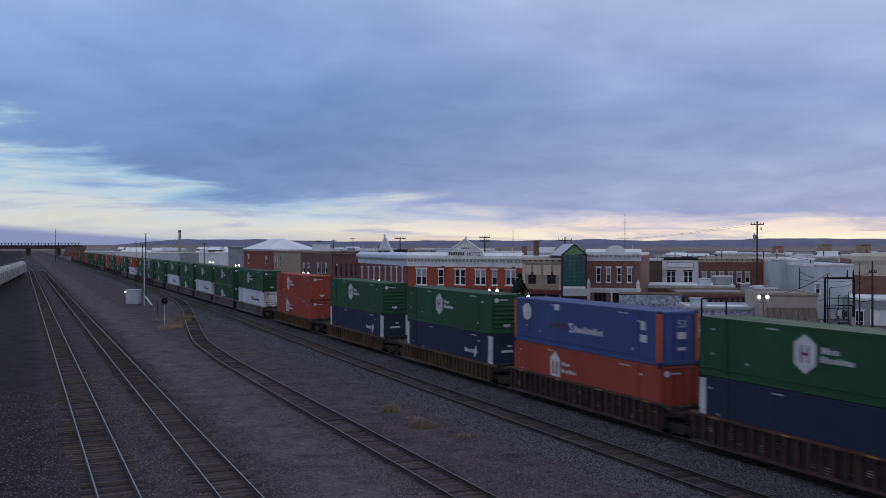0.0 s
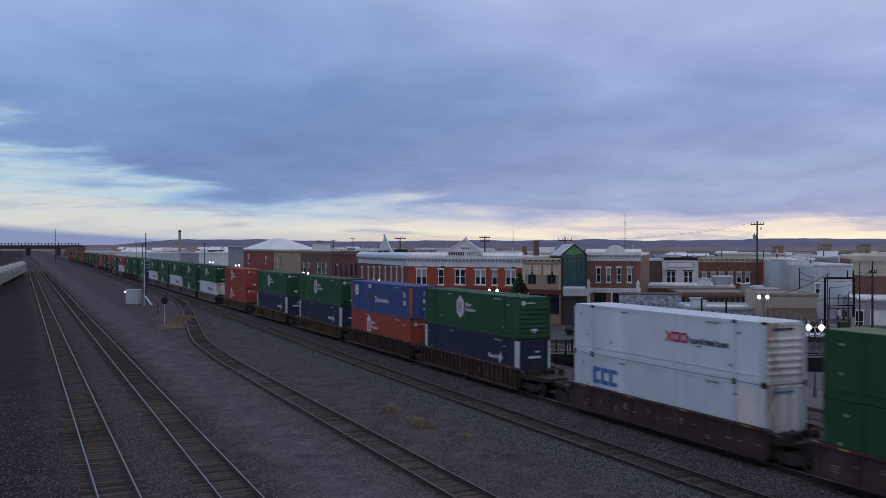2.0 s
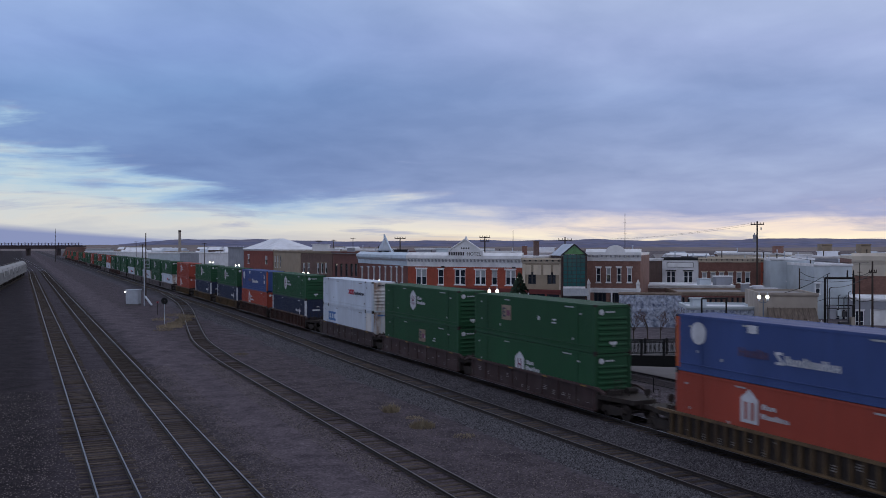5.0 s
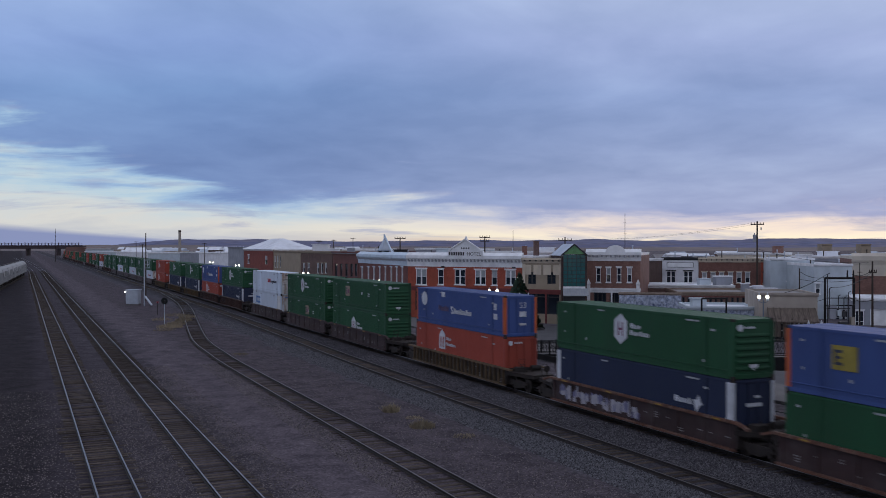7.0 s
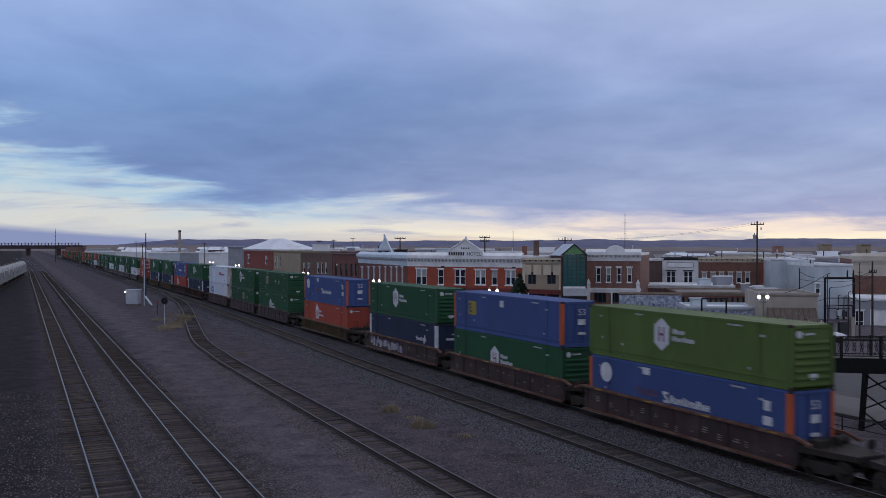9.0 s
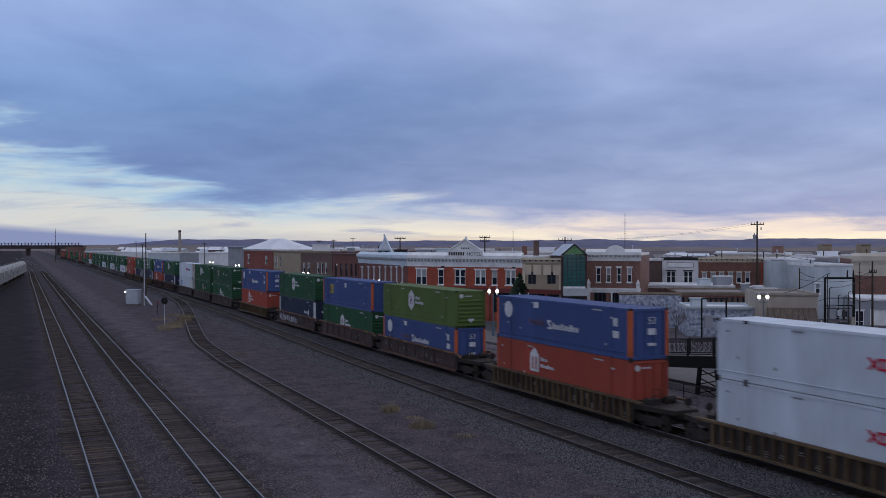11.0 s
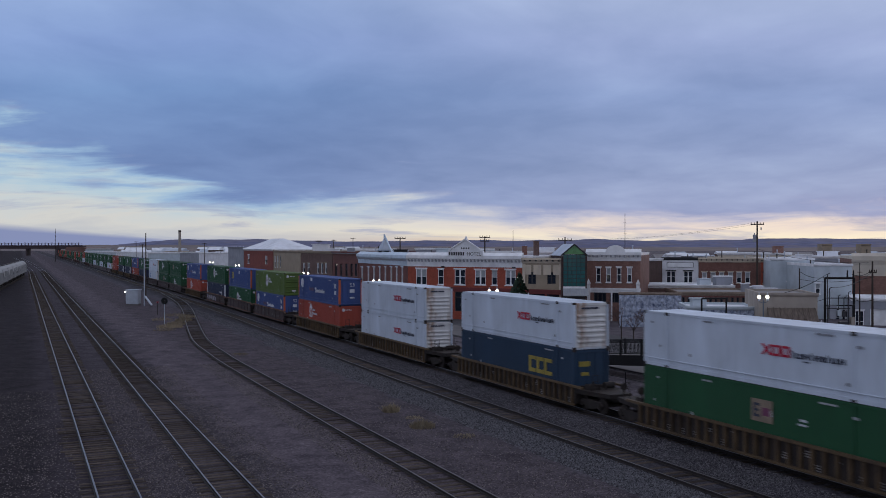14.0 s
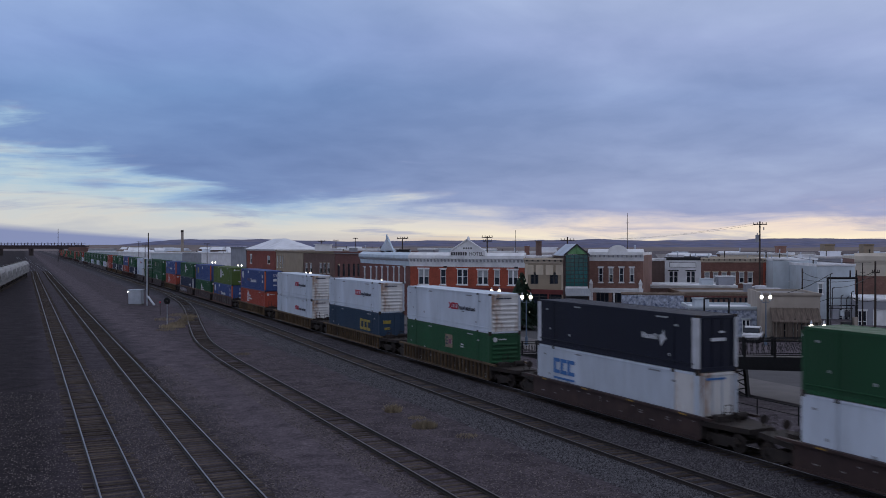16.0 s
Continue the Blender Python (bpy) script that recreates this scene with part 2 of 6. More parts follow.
# ---- mesh helpers ----
def box(bm, x0, x1, y0, y1, z0, z1):
    v = [bm.verts.new(p) for p in ((x0, y0, z0), (x1, y0, z0), (x1, y1, z0), (x0, y1, z0), (x0, y0, z1), (x1, y0, z1), (x1, y1, z1), (x0, y1, z1))]
    for f in ((3, 2, 1, 0), (4, 5, 6, 7), (0, 1, 5, 4), (1, 2, 6, 5), (2, 3, 7, 6), (3, 0, 4, 7)):
        bm.faces.new([v[i] for i in f])
    return v


def bar(bm, a, b, r, n=6, r2=None):
    """A round rod from a to b."""
    a, b = Vector(a), Vector(b)
    q = (b - a).to_track_quat("Z", "Y")
    rings = []
    for p, rr in ((a, r), (b, r if r2 is None else r2)):
        rings.append([bm.verts.new(p + q @ Vector((rr * math.cos(i * 2 * math.pi / n), rr * math.sin(i * 2 * math.pi / n), 0))) for i in range(n)])
    for i in range(n):
        bm.faces.new((rings[0][i], rings[0][(i + 1) % n], rings[1][(i + 1) % n], rings[1][i]))
    bm.faces.new(rings[0][::-1]), bm.faces.new(rings[1])


def slab(bm, a, b, w, h):
    """A square-edged beam from a to b, w wide and h high."""
    a, b = Vector(a), Vector(b)
    d = (b - a).normalized()
    s = d.cross(Vector((0, 0, 1)))
    s = s.normalized() if s.length > 1e-4 else Vector((1, 0, 0))
    u = s.cross(d)
    r = [[bm.verts.new(p + s * (w / 2 * i) + u * (h / 2 * j)) for i, j in ((-1, -1), (1, -1), (1, 1), (-1, 1))] for p in (a, b)]
    for i in range(4):
        bm.faces.new((r[0][i], r[0][(i + 1) % 4], r[1][(i + 1) % 4], r[1][i]))
    bm.faces.new(r[0][::-1]), bm.faces.new(r[1])


def prism(bm, pts, axis, a, b):
    """A flat outline drawn out along an axis. pts: the two other coordinates, in the axes' order."""
    def at(p, t):
        q = list(p)
        q.insert(axis, t)
        return q
    lo, hi = [bm.verts.new(at(p, a)) for p in pts], [bm.verts.new(at(p, b)) for p in pts]
    n = len(pts)
    for i in range(n):
        bm.faces.new((lo[i], lo[(i + 1) % n], hi[(i + 1) % n], hi[i]))
    bm.faces.new(lo[::-1]), bm.faces.new(hi)


def mesh_of(name, bm, material, smooth=False):
    bmesh.ops.recalc_face_normals(bm, faces=bm.faces)
    me = bpy.data.meshes.new(name)
    bm.to_mesh(me)
    bm.free()
    me.materials.append(material)
    if smooth:
        for p in me.polygons:
            p.use_smooth = True
    return me


def pierced(bm, x0, w, z0, h, y0, t, holes):
    """A panel from x0, z0, w by h, front at y0 and t thick, with rectangular holes (x, z, w, h) through it, in one piece."""
    rd = lambda c: round(c, 4)
    xs = sorted({rd(x0), rd(x0 + w), *[rd(c) for a in holes for c in (a[0], a[0] + a[2])]})
    zs = sorted({rd(z0), rd(z0 + h), *[rd(c) for a in holes for c in (a[1], a[1] + a[3])]})
    solid = {}
    for i in range(len(xs) - 1):
        for j in range(len(zs) - 1):
            cx, cz = (xs[i] + xs[i + 1]) / 2, (zs[j] + zs[j + 1]) / 2
            solid[i, j] = not any(a[0] < cx < a[0] + a[2] and a[1] < cz < a[1] + a[3] for a in holes)
    made = {}

    def v(i, j, k):
        if (i, j, k) not in made:
            made[i, j, k] = bm.verts.new((xs[i], y0 + k * t, zs[j]))
        return made[i, j, k]

    for (i, j), on in solid.items():
        if not on:
            continue
        for k in (0, 1):
            bm.faces.new((v(i, j, k), v(i + 1, j, k), v(i + 1, j + 1, k), v(i, j + 1, k)))
        for di, dj, a, b in ((-1, 0, (i, j), (i, j + 1)), (1, 0, (i + 1, j), (i + 1, j + 1)), (0, -1, (i, j), (i + 1, j)), (0, 1, (i, j + 1), (i + 1, j + 1))):
            if not solid.get((i + di, j + dj)):
                bm.faces.new((v(*a, 0), v(*b, 0), v(*b, 1), v(*a, 1)))


def part(name, bm, material, parent=None, label="", smooth=False):
    ob = new(name, mesh_of(name, bm, material, smooth))
    ob.parent = parent
    return tagged(ob, label)


def boxes(name, material, parent, *bs, label=""):
    bm = bmesh.new()
    for b in bs:
        box(bm, *b)
    return part(name, bm, material, parent, label)


def thing(name, label, category, at=None, group="", kind=""):
    e = tagged(new(name), label, category, group, kind)
    e.matrix_basis = at if at is not None else Matrix.Identity(4)
    return e


# ---- ground and tracks ----
def ground_mat():
    m = mat("yard_dirt", (0.10, 0.085, 0.08), 0.95, grain=0.28, scale=0.5, bump=0.9, bump_scale=9, spec=0.04)
    nt = m.node_tree
    nodes, links = nt.nodes, nt.links
    bs = next(n for n in nodes if n.type == "BSDF_PRINCIPLED")
    src = bs.inputs["Base Color"].links[0].from_socket
    tc, sep = nodes.new("ShaderNodeTexCoord"), nodes.new("ShaderNodeSeparateXYZ")
    links.new(tc.outputs["Object"], sep.inputs[0])
    n = nodes.new("ShaderNodeTexNoise")
    n.inputs["Scale"].default_value, n.inputs["Detail"].default_value = 0.22, 7
    links.new(tc.outputs["Object"], n.inputs["Vector"])
    wob = math_node(nodes, links, "MULTIPLY", math_node(nodes, links, "SUBTRACT", n.outputs[0], 0.5), 5.0)
    across = math_node(nodes, links, "ADD", sep.outputs[0], wob)
    # bands along the tracks: cinders, ballast, a worn service road, ballast, street asphalt
    z = math_node(nodes, links, "DIVIDE", math_node(nodes, links, "ADD", across, 20.0), 80.0, True)
    k = lambda x: (x + 20) / 80
    r = ramp_node(nodes, [(0.0, (0.034, 0.029, 0.033)), (k(0.4), (0.031, 0.027, 0.031)), (k(2.2), (0.050, 0.043, 0.051)), (k(5.5), (0.058, 0.051, 0.059)), (k(9.5), (0.062, 0.055, 0.064)), (k(11), (0.100, 0.086, 0.098)),
                          (k(14), (0.098, 0.084, 0.096)), (k(15.0), (0.078, 0.067, 0.076)), (k(18), (0.080, 0.068, 0.078)), (k(22.2), (0.077, 0.067, 0.076)), (k(23.2), (0.085, 0.083, 0.096)),
                          (k(24.4), (0.074, 0.072, 0.084)), (k(25.8), (0.050, 0.047, 0.054)), (k(27.2), (0.062, 0.058, 0.067)), (k(33), (0.060, 0.056, 0.064)), (k(35), (0.118, 0.106, 0.118))])
    links.new(z, r.inputs[0])
    g = nodes.new("ShaderNodeTexVoronoi")
    g.inputs["Scale"].default_value = 11
    links.new(tc.outputs["Object"], g.inputs["Vector"])
    peb = ramp_node(nodes, [(0.0, (0.42, 0.42, 0.42)), (0.6, (1.0, 1.0, 1.0)), (1.0, (1.8, 1.8, 1.85))])
    links.new(g.outputs["Color"], peb.inputs[0])
    col = mix_node(nodes, links, 0.62, r.outputs[0], peb.outputs[0], "MULTIPLY")
    big = ramp_node(nodes, [(0.32, (0.58, 0.57, 0.60)), (0.68, (1.40, 1.37, 1.35))])
    n2 = nodes.new("ShaderNodeTexNoise")
    n2.inputs["Scale"].default_value, n2.inputs["Detail"].default_value, n2.inputs["Roughness"].default_value = 0.6, 8, 0.7
    links.new(tc.outputs["Object"], n2.inputs["Vector"])
    links.new(n2.outputs[0], big.inputs[0])
    col = mix_node(nodes, links, 1.0, col, big.outputs[0], "MULTIPLY")
    links.new(col, bs.inputs["Base Color"])
    return m


bm = bmesh.new()
xs = [-2500, -600, -100, -20, 0, 20, 40, 60, 120, 400, 1200, 3000, 4200]
ys = [-300, -60, 0, 40, 80, 160, 320, 640, 1200, 2400, 4700]
grid = [[bm.verts.new((x, y, 0)) for y in ys] for x in xs]
for i in range(len(xs) - 1):
    for j in range(len(ys) - 1):
        bm.faces.new((grid[i][j], grid[i + 1][j], grid[i + 1][j + 1], grid[i][j + 1]))
ground = tagged(part("ground", bm, ground_mat()), "dark gravel and packed dirt of a rail yard", "ground", kind="structure")


def smooth_path(pts, step=2.0):
    """Catmull-Rom through plan points."""
    p = [Vector((*a, 0)) for a in pts]
    p = [2 * p[0] - p[1]] + p + [2 * p[-1] - p[-2]]
    out = []
    for i in range(1, len(p) - 2):
        n = max(1, int((p[i + 1] - p[i]).length / step))
        for j in range(n):
            t = j / n
            out.append(0.5 * ((2 * p[i]) + (p[i + 1] - p[i - 1]) * t + (2 * p[i - 1] - 5 * p[i] + 4 * p[i + 1] - p[i + 2]) * t * t + (3 * p[i] - p[i - 1] - 3 * p[i + 1] + p[i + 2]) * t ** 3))
    out.append(p[-2])
    return out


RAIL_TOP = 0.2
TIE = bmesh.new()
box(TIE, -1.3, 1.3, -0.115, 0.115, 0, 0.16)
bmesh.ops.bevel(TIE, geom=[e for e in TIE.edges if abs(e.verts[0].co.x - e.verts[1].co.x) > 1], offset=0.02, segments=1, affect="EDGES")
TIE = mesh_of("sleeper", TIE, M["tie"])


def track(label, pts, rail, near=0.0, sink=0.022, loose=(0, 0), bare=1.0):
    """Two rails on timber sleepers along a line; the sleepers up to y = near are pieces of their own. bare: the share of each sleeper that the ballast leaves bare."""
    root = tagged(new("railway_track"), label, "railway track", "yard tracks", "structure")
    path = smooth_path(pts)
    web = [(-0.07, 0), (0.07, 0), (0.06, 0.02), (0.012, 0.04), (0.012, 0.11), (0.034, 0.12), (0.034, 0.135), (-0.034, 0.135), (-0.034, 0.12), (-0.012, 0.11), (-0.012, 0.04), (-0.06, 0.02)]
    head = [(-0.036, 0.135), (0.036, 0.135), (0.03, 0.15), (-0.03, 0.15)]
    for side in (-1, 1):
        under = None
        for name, prof, m in (("rail", web, M["rail_rust"]), ("rail_head", head, rail)):
            bm = bmesh.new()
            prev = None
            for i, p in enumerate(path):
                d = (path[min(i + 1, len(path) - 1)] - path[max(i - 1, 0)]).normalized()
                s = Vector((d.y, -d.x, 0))
                ring = [bm.verts.new(p + s * (side * 0.755 + x) + Vector((0, 0, RAIL_TOP - 0.15 + z))) for x, z in prof]
                if prev:
                    for k in range(len(prof)):
                        bm.faces.new((prev[k], prev[(k + 1) % len(prof)], ring[(k + 1) % len(prof)], ring[k]))
                prev = ring
            under = part(name, bm, m, under or root)
    far = bmesh.new()
    rnd = random.Random(len(label))
    s, i = 0.0, 0
    for a, b in zip(path[:-1], path[1:]):
        L = (b - a).length
        while s < L:
            p, d = a + (b - a) * (s / L), (b - a) / L
            m = Matrix.Translation(p + Vector((rnd.uniform(-0.06, 0.06), 0, -0.134 + rnd.uniform(-sink, 0.02)))) @ Matrix.Rotation(math.atan2(d.y, d.x) - math.pi / 2 + rnd.gauss(0, 0.012), 4, "Z")
            m = m @ Matrix.Diagonal((bare * rnd.uniform(0.94, 1.06) if bare < 1 else 1.0, 1, 1, 1))
            if loose[0] < p.y < loose[1] and rnd.random() < 0.75:
                m = Matrix.Translation((-0.32 + rnd.uniform(-0.12, 0.1), 0, 0.02)) @ m
            if p.y < near:
                t = new("sleeper", TIE)
                t.parent, t.matrix_basis = root, m
            elif p.y < 400:
                v = box(far, -1.3, 1.3, -0.115, 0.115, 0, 0.16)
                for w in v:
                    w.co = m @ w.co
            s += 0.53
        s -= L
    if far.verts:
        tagged(part("sleeper_run", far, M["tie"], root, "weathered timber sleepers"), kind="stuff")
    return root


FAR = 880
track("railway track with polished rails on worn sleepers", [(3.47, -40), (3.47, 120), (3.47, 300), (2.9, 450), (-5, FAR)], M["rail"], 62, 0.03, (46, 55))
track("railway track with shiny rails on timber sleepers", [(7.79, -40), (7.79, 120), (7.79, 300), (7.2, 450), (0, FAR)], M["rail"], 62)
track("little-used siding curving into a turnout", [(16.05, -40), (16.05, 40), (16.05, 75), (16.3, 86), (17.0, 99), (19.6, 120), (23.1, 146), (25.6, 170), (27.3, 200)], M["rail_dull"], 75, 0.04, bare=0.76)
track("dark running track beside the train", [(25.75, -40), (25.75, 60), (26.4, 95), (27.2, 135), (27.5, 180), (27.6, 400), (27.6, FAR)], M["rail_dull"], 62, 0.03, bare=0.68)
track("main track under the container train", [(31.35, -275), (31.35, -40), (31.35, 400), (31.35, FAR)], M["rail"], -400)


# ---- the container train ----
CL, CW, CH = 15.62, 2.50, 2.80     # a 53-foot container
LOW, UP = 0.67, 3.50               # heights of the two tiers' floors


def plate(bm, y0, y1, z0, z1, out=0.012):
    """A marking on the long side that faces -X."""
    box(bm, -CW / 2 - out, -CW / 2 + 0.01, y0, y1, z0, z1)


def word_bars(y, z, widths, h, gap=0.07):
    """Bars that stand for a word: some strokes full, some short, running with -y from y."""
    out = []
    for i, w in enumerate(widths):
        low = h * (0.74 if i % 3 else 1.0)
        stem = min(w * 0.42, 0.12)
        out.append((-CW / 2 - 0.02, -CW / 2, y - stem, y, z, z + low))
        if w > 0.15:
            out.append((-CW / 2 - 0.02, -CW / 2, y - w, y - w + stem * 0.8, z, z + low * (0.9 if i % 2 else 1.0)))
            out.append((-CW / 2 - 0.02, -CW / 2, y - w + stem * 0.8, y - stem, z + low * (0.0 if i % 2 else 0.42), z + low * (0.22 if i % 2 else 0.62)))
        y -= w + gap
    return out


def side_marks(style, root):
    """Painted marks of the long sides. y runs towards the end that leads, so the writing runs with -y."""
    if style in ("hex", "hexlow", "lime", "redhex"):
        bm = bmesh.new()
        y, z = 1.1 if style != "redhex" else 2.2, 1.66 if style != "hexlow" else 1.24
        prism(bm, [(y - 0.6, z - 0.45), (y, z - 0.85), (y + 0.6, z - 0.45), (y + 0.6, z + 0.45), (y, z + 0.85), (y - 0.6, z + 0.45)], 0, -CW / 2 - 0.02, -CW / 2)
        part("emblem", bm, M["mark"], root, "white hexagonal emblem")
        inner = M["mark_plum"] if style != "redhex" else M["red"]
        bm = bmesh.new()
        for a, b, c, d in ((-0.24, -0.13, -0.38, 0.38), (0.13, 0.24, -0.38, 0.38), (-0.13, 0.13, -0.06, 0.06)):
            box(bm, -CW / 2 - 0.028, -CW / 2 - 0.015, y + a, y + b, z + c, z + d)
        part("emblem_core", bm, inner, root)
        boxes("lettering", M["mark"], root, *word_bars(y - 0.92, z + 0.10, (0.30, 0.22, 0.22), 0.27), *word_bars(y - 0.86, z - 0.27, (0.30, 0.20, 0.22, 0.16, 0.22, 0.24), 0.27), label="white lettering shown as bars")
    if style == "redlow":
        bm = bmesh.new()
        y, z = 2.6, 1.75
        prism(bm, [(y - 0.55, z - 0.75), (y + 0.55, z - 0.75), (y + 0.55, z + 0.35), (y, z + 0.8), (y - 0.55, z + 0.35)], 0, -CW / 2 - 0.02, -CW / 2)
        part("emblem", bm, M["mark"], root, "white emblem")
        boxes("emblem_core", M["red"], root, *[(-CW / 2 - 0.028, -CW / 2 - 0.01, y + a, y + b, z - 0.6, z + 0.2) for a, b in ((-0.3, -0.12), (0.12, 0.3))])
        boxes("lettering", M["mark"], root, *word_bars(y - 0.8, z, (0.28, 0.2, 0.2), 0.24), *word_bars(y - 0.75, z - 0.42, (0.28, 0.2, 0.2, 0.16, 0.22, 0.24), 0.24), label="white lettering shown as bars")
    if style == "bluewhite":
        bm = bmesh.new()
        bmesh.ops.create_cone(bm, cap_ends=True, segments=20, radius1=0.55, radius2=0.55, depth=0.02, matrix=Matrix.Translation((-CW / 2 - 0.01, 6.1, 1.95)) @ Matrix.Rotation(math.pi / 2, 4, "Y"))
        part("roundel", bm, M["mark"], root, "faded white roundel")
        bm = bmesh.new()
        box(bm, -CW / 2 - 0.02, -CW / 2, 0.50, 0.95, 1.02, 1.14)
        box(bm, -CW / 2 - 0.02, -CW / 2, 0.55, 1.00, 1.46, 1.58)
        prism(bm, [(0.50, 1.14), (0.66, 1.14), (1.00, 1.46), (0.84, 1.46)], 0, -CW / 2 - 0.022, -CW / 2)
        for b in word_bars(0.42, 1.06, (0.26, 0.3, 0.3, 0.3, 0.26, 0.24, 0.3, 0.16, 0.32), 0.4):
            box(bm, *b)
        part("lettering", bm, M["mark"], root, "white lettering shown as bars")
        boxes("faded_lettering", M["mark_ghost"], root, *word_bars(3.3, 1.16, (0.4, 0.3, 0.3, 0.3, 0.3), 0.42), label="faded dark red lettering shown as bars")
        boxes("placard", M["mark"], root, (-CW / 2 - 0.02, -CW / 2, 2.1, 2.7, 2.25, 2.62), (-CW / 2 - 0.02, -CW / 2, -6.7, -6.15, 1.1, 1.5), (-CW / 2 - 0.02, -CW / 2, -6.6, -6.2, 1.75, 2.2))
        boxes("end_stripe", M["orange"], root, (-CW / 2 - 0.016, -CW / 2, -7.75, -7.52, 0.17, 2.68), label="orange stripe")
    if style in ("navy", "darknavy"):
        y0, z0 = (-3.6, 1.25) if style == "navy" else (-3.3, 1.35)
        boxes("lettering", M["mark"], root, *word_bars(y0, z0, (0.3, 0.26, 0.3, 0.24), 0.3), label="white lettering shown as bars")
        bm = bmesh.new()
        y, z = y0 - 1.75, z0 + 0.1
        prism(bm, [(y - 0.35, z), (y - 0.12, z - 0.12), (y + 0.1, z - 0.42), (y + 0.22, z - 0.1), (y + 0.3, z + 0.15), (y + 0.05, z + 0.2), (y - 0.1, z + 0.45), (y - 0.2, z + 0.15)], 0, -CW / 2 - 0.02, -CW / 2)
        part("emblem", bm, M["mark"], root, "small white emblem")
    if style == "duomark":
        for i in range(3):
            y = -1.15 - 0.56 * i
            bm = bmesh.new()
            if i == 0:
                for k in (-1, 1):
                    prism(bm, [(y - 0.25 * k - 0.08, 1.40), (y - 0.25 * k + 0.08, 1.40), (y + 0.25 * k + 0.08, 1.88), (y + 0.25 * k - 0.08, 1.88)], 0, -CW / 2 - 0.02 - 0.002 * k, -CW / 2)
            else:
                for b in ((-0.25, -0.12, 1.40, 1.88), (0.12, 0.25, 1.40, 1.88), (-0.12, 0.12, 1.78, 1.88), (-0.12, 0.12, 1.40, 1.50)):
                    box(bm, -CW / 2 - 0.02, -CW / 2, y + b[0], y + b[1], b[2], b[3])
            part("emblem", bm, M["mark_red"], root, "red block mark")
        boxes("lettering", M["mark_dark"], root, *word_bars(-2.62, 1.42, (0.13, 0.36, 0.36, 0.12, 0.32, 0.24, 0.12, 0.34, 0.32), 0.32), (-CW / 2 - 0.02, -CW / 2, -3.62, -3.28, 1.28, 1.34), label="dark lettering shown as bars")
    if style == "bluemark":
        bm = bmesh.new()
        for y, w in ((5.8, 0.72), (4.98, 0.7), (4.18, 0.76)):
            box(bm, -CW / 2 - 0.02, -CW / 2, y - w, y, 1.9, 2.12)
            box(bm, -CW / 2 - 0.02, -CW / 2, y - w, y, 1.2, 1.42)
            box(bm, -CW / 2 - 0.02, -CW / 2, y - 0.24, y, 1.42, 1.9)
        box(bm, -CW / 2 - 0.02, -CW / 2, 3.42, 5.8, 0.86, 0.98)
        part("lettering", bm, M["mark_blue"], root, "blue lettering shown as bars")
    if style == "goldmark":
        bm = bmesh.new()
        for y, w in ((-2.4, 0.9), (-3.4, 0.85), (-4.35, 0.95)):
            box(bm, -CW / 2 - 0.02, -CW / 2, y - w, y, 1.75, 1.98)
            box(bm, -CW / 2 - 0.02, -CW / 2, y - w, y, 0.95, 1.2)
            box(bm, -CW / 2 - 0.02, -CW / 2, y - 0.3, y, 1.2, 1.75)
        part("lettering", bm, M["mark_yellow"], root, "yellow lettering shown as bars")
    if style in ("square", "greensquare", "greentop"):
        y = {"square": 5.3, "greensquare": -0.2, "greentop": 3.6}[style]
        boxes("emblem", M["mark_yellow"] if style == "square" else M["mark_tan"], root, (-CW / 2 - 0.02, -CW / 2, y - 1.3, y, 1.2, 2.2), label="square emblem")
        boxes("emblem_core", M["mark_dark"], root, (-CW / 2 - 0.03, -CW / 2, y - 0.26, y - 0.14, 1.4, 2.02), (-CW / 2 - 0.03, -CW / 2, y - 0.56, y - 0.26, 1.9, 2.02), (-CW / 2 - 0.03, -CW / 2, y - 0.5, y - 0.26, 1.66, 1.76), (-CW / 2 - 0.03, -CW / 2, y - 0.56, y - 0.26, 1.4, 1.52))
        if style != "square":
            boxes("emblem_patch", M["mark_plum"], root, (-CW / 2 - 0.03, -CW / 2, y - 1.15, y - 0.68, 1.5, 1.86))
        if style == "square":
            boxes("placard", M["mark"], root, (-CW / 2 - 0.02, -CW / 2, -0.2, 0.35, 2.0, 2.45))
            boxes("end_stripe", M["orange"], root, (-CW / 2 - 0.016, -CW / 2, -7.75, -7.52, 0.17, 2.68), label="orange stripe")
        else:
            boxes("lettering", M["mark"], root, (-CW / 2 - 0.02, -CW / 2, -3.5, -3.1, 1.6, 1.7), (-CW / 2 - 0.02, -CW / 2, -3.5, -3.0, 1.42, 1.5), (-CW / 2 - 0.02, -CW / 2, -1.5, -1.28, 1.5, 1.76))
    # small numbers and notices
    rnd = random.Random(sum(map(ord, style)))
    dark = style in ("duomark", "bluemark")
    bits = []
    for y, z, w, h in ((6.9, 2.2, 0.35, 0.16), (-6.0, 2.15, 0.5, 0.18), (-5.4, 0.6, 0.25, 0.22), (4.3, 0.75, 0.25, 0.22), (3.2, 2.52, 1.1, 0.13), (-4.2, 2.52, 1.6, 0.13), (6.6, 1.0, 0.2, 0.2)):
        y, w, h = y + rnd.uniform(-0.4, 0.4), w * 0.6, h * 0.6
        bits.append((-CW / 2 - 0.014, -CW / 2, y - w, y, z, z + h))
    tagged(boxes("small_print", M["notice_dark"] if dark else M["notice"], root, *bits, label="small notices shown as bars"), kind="stuff")


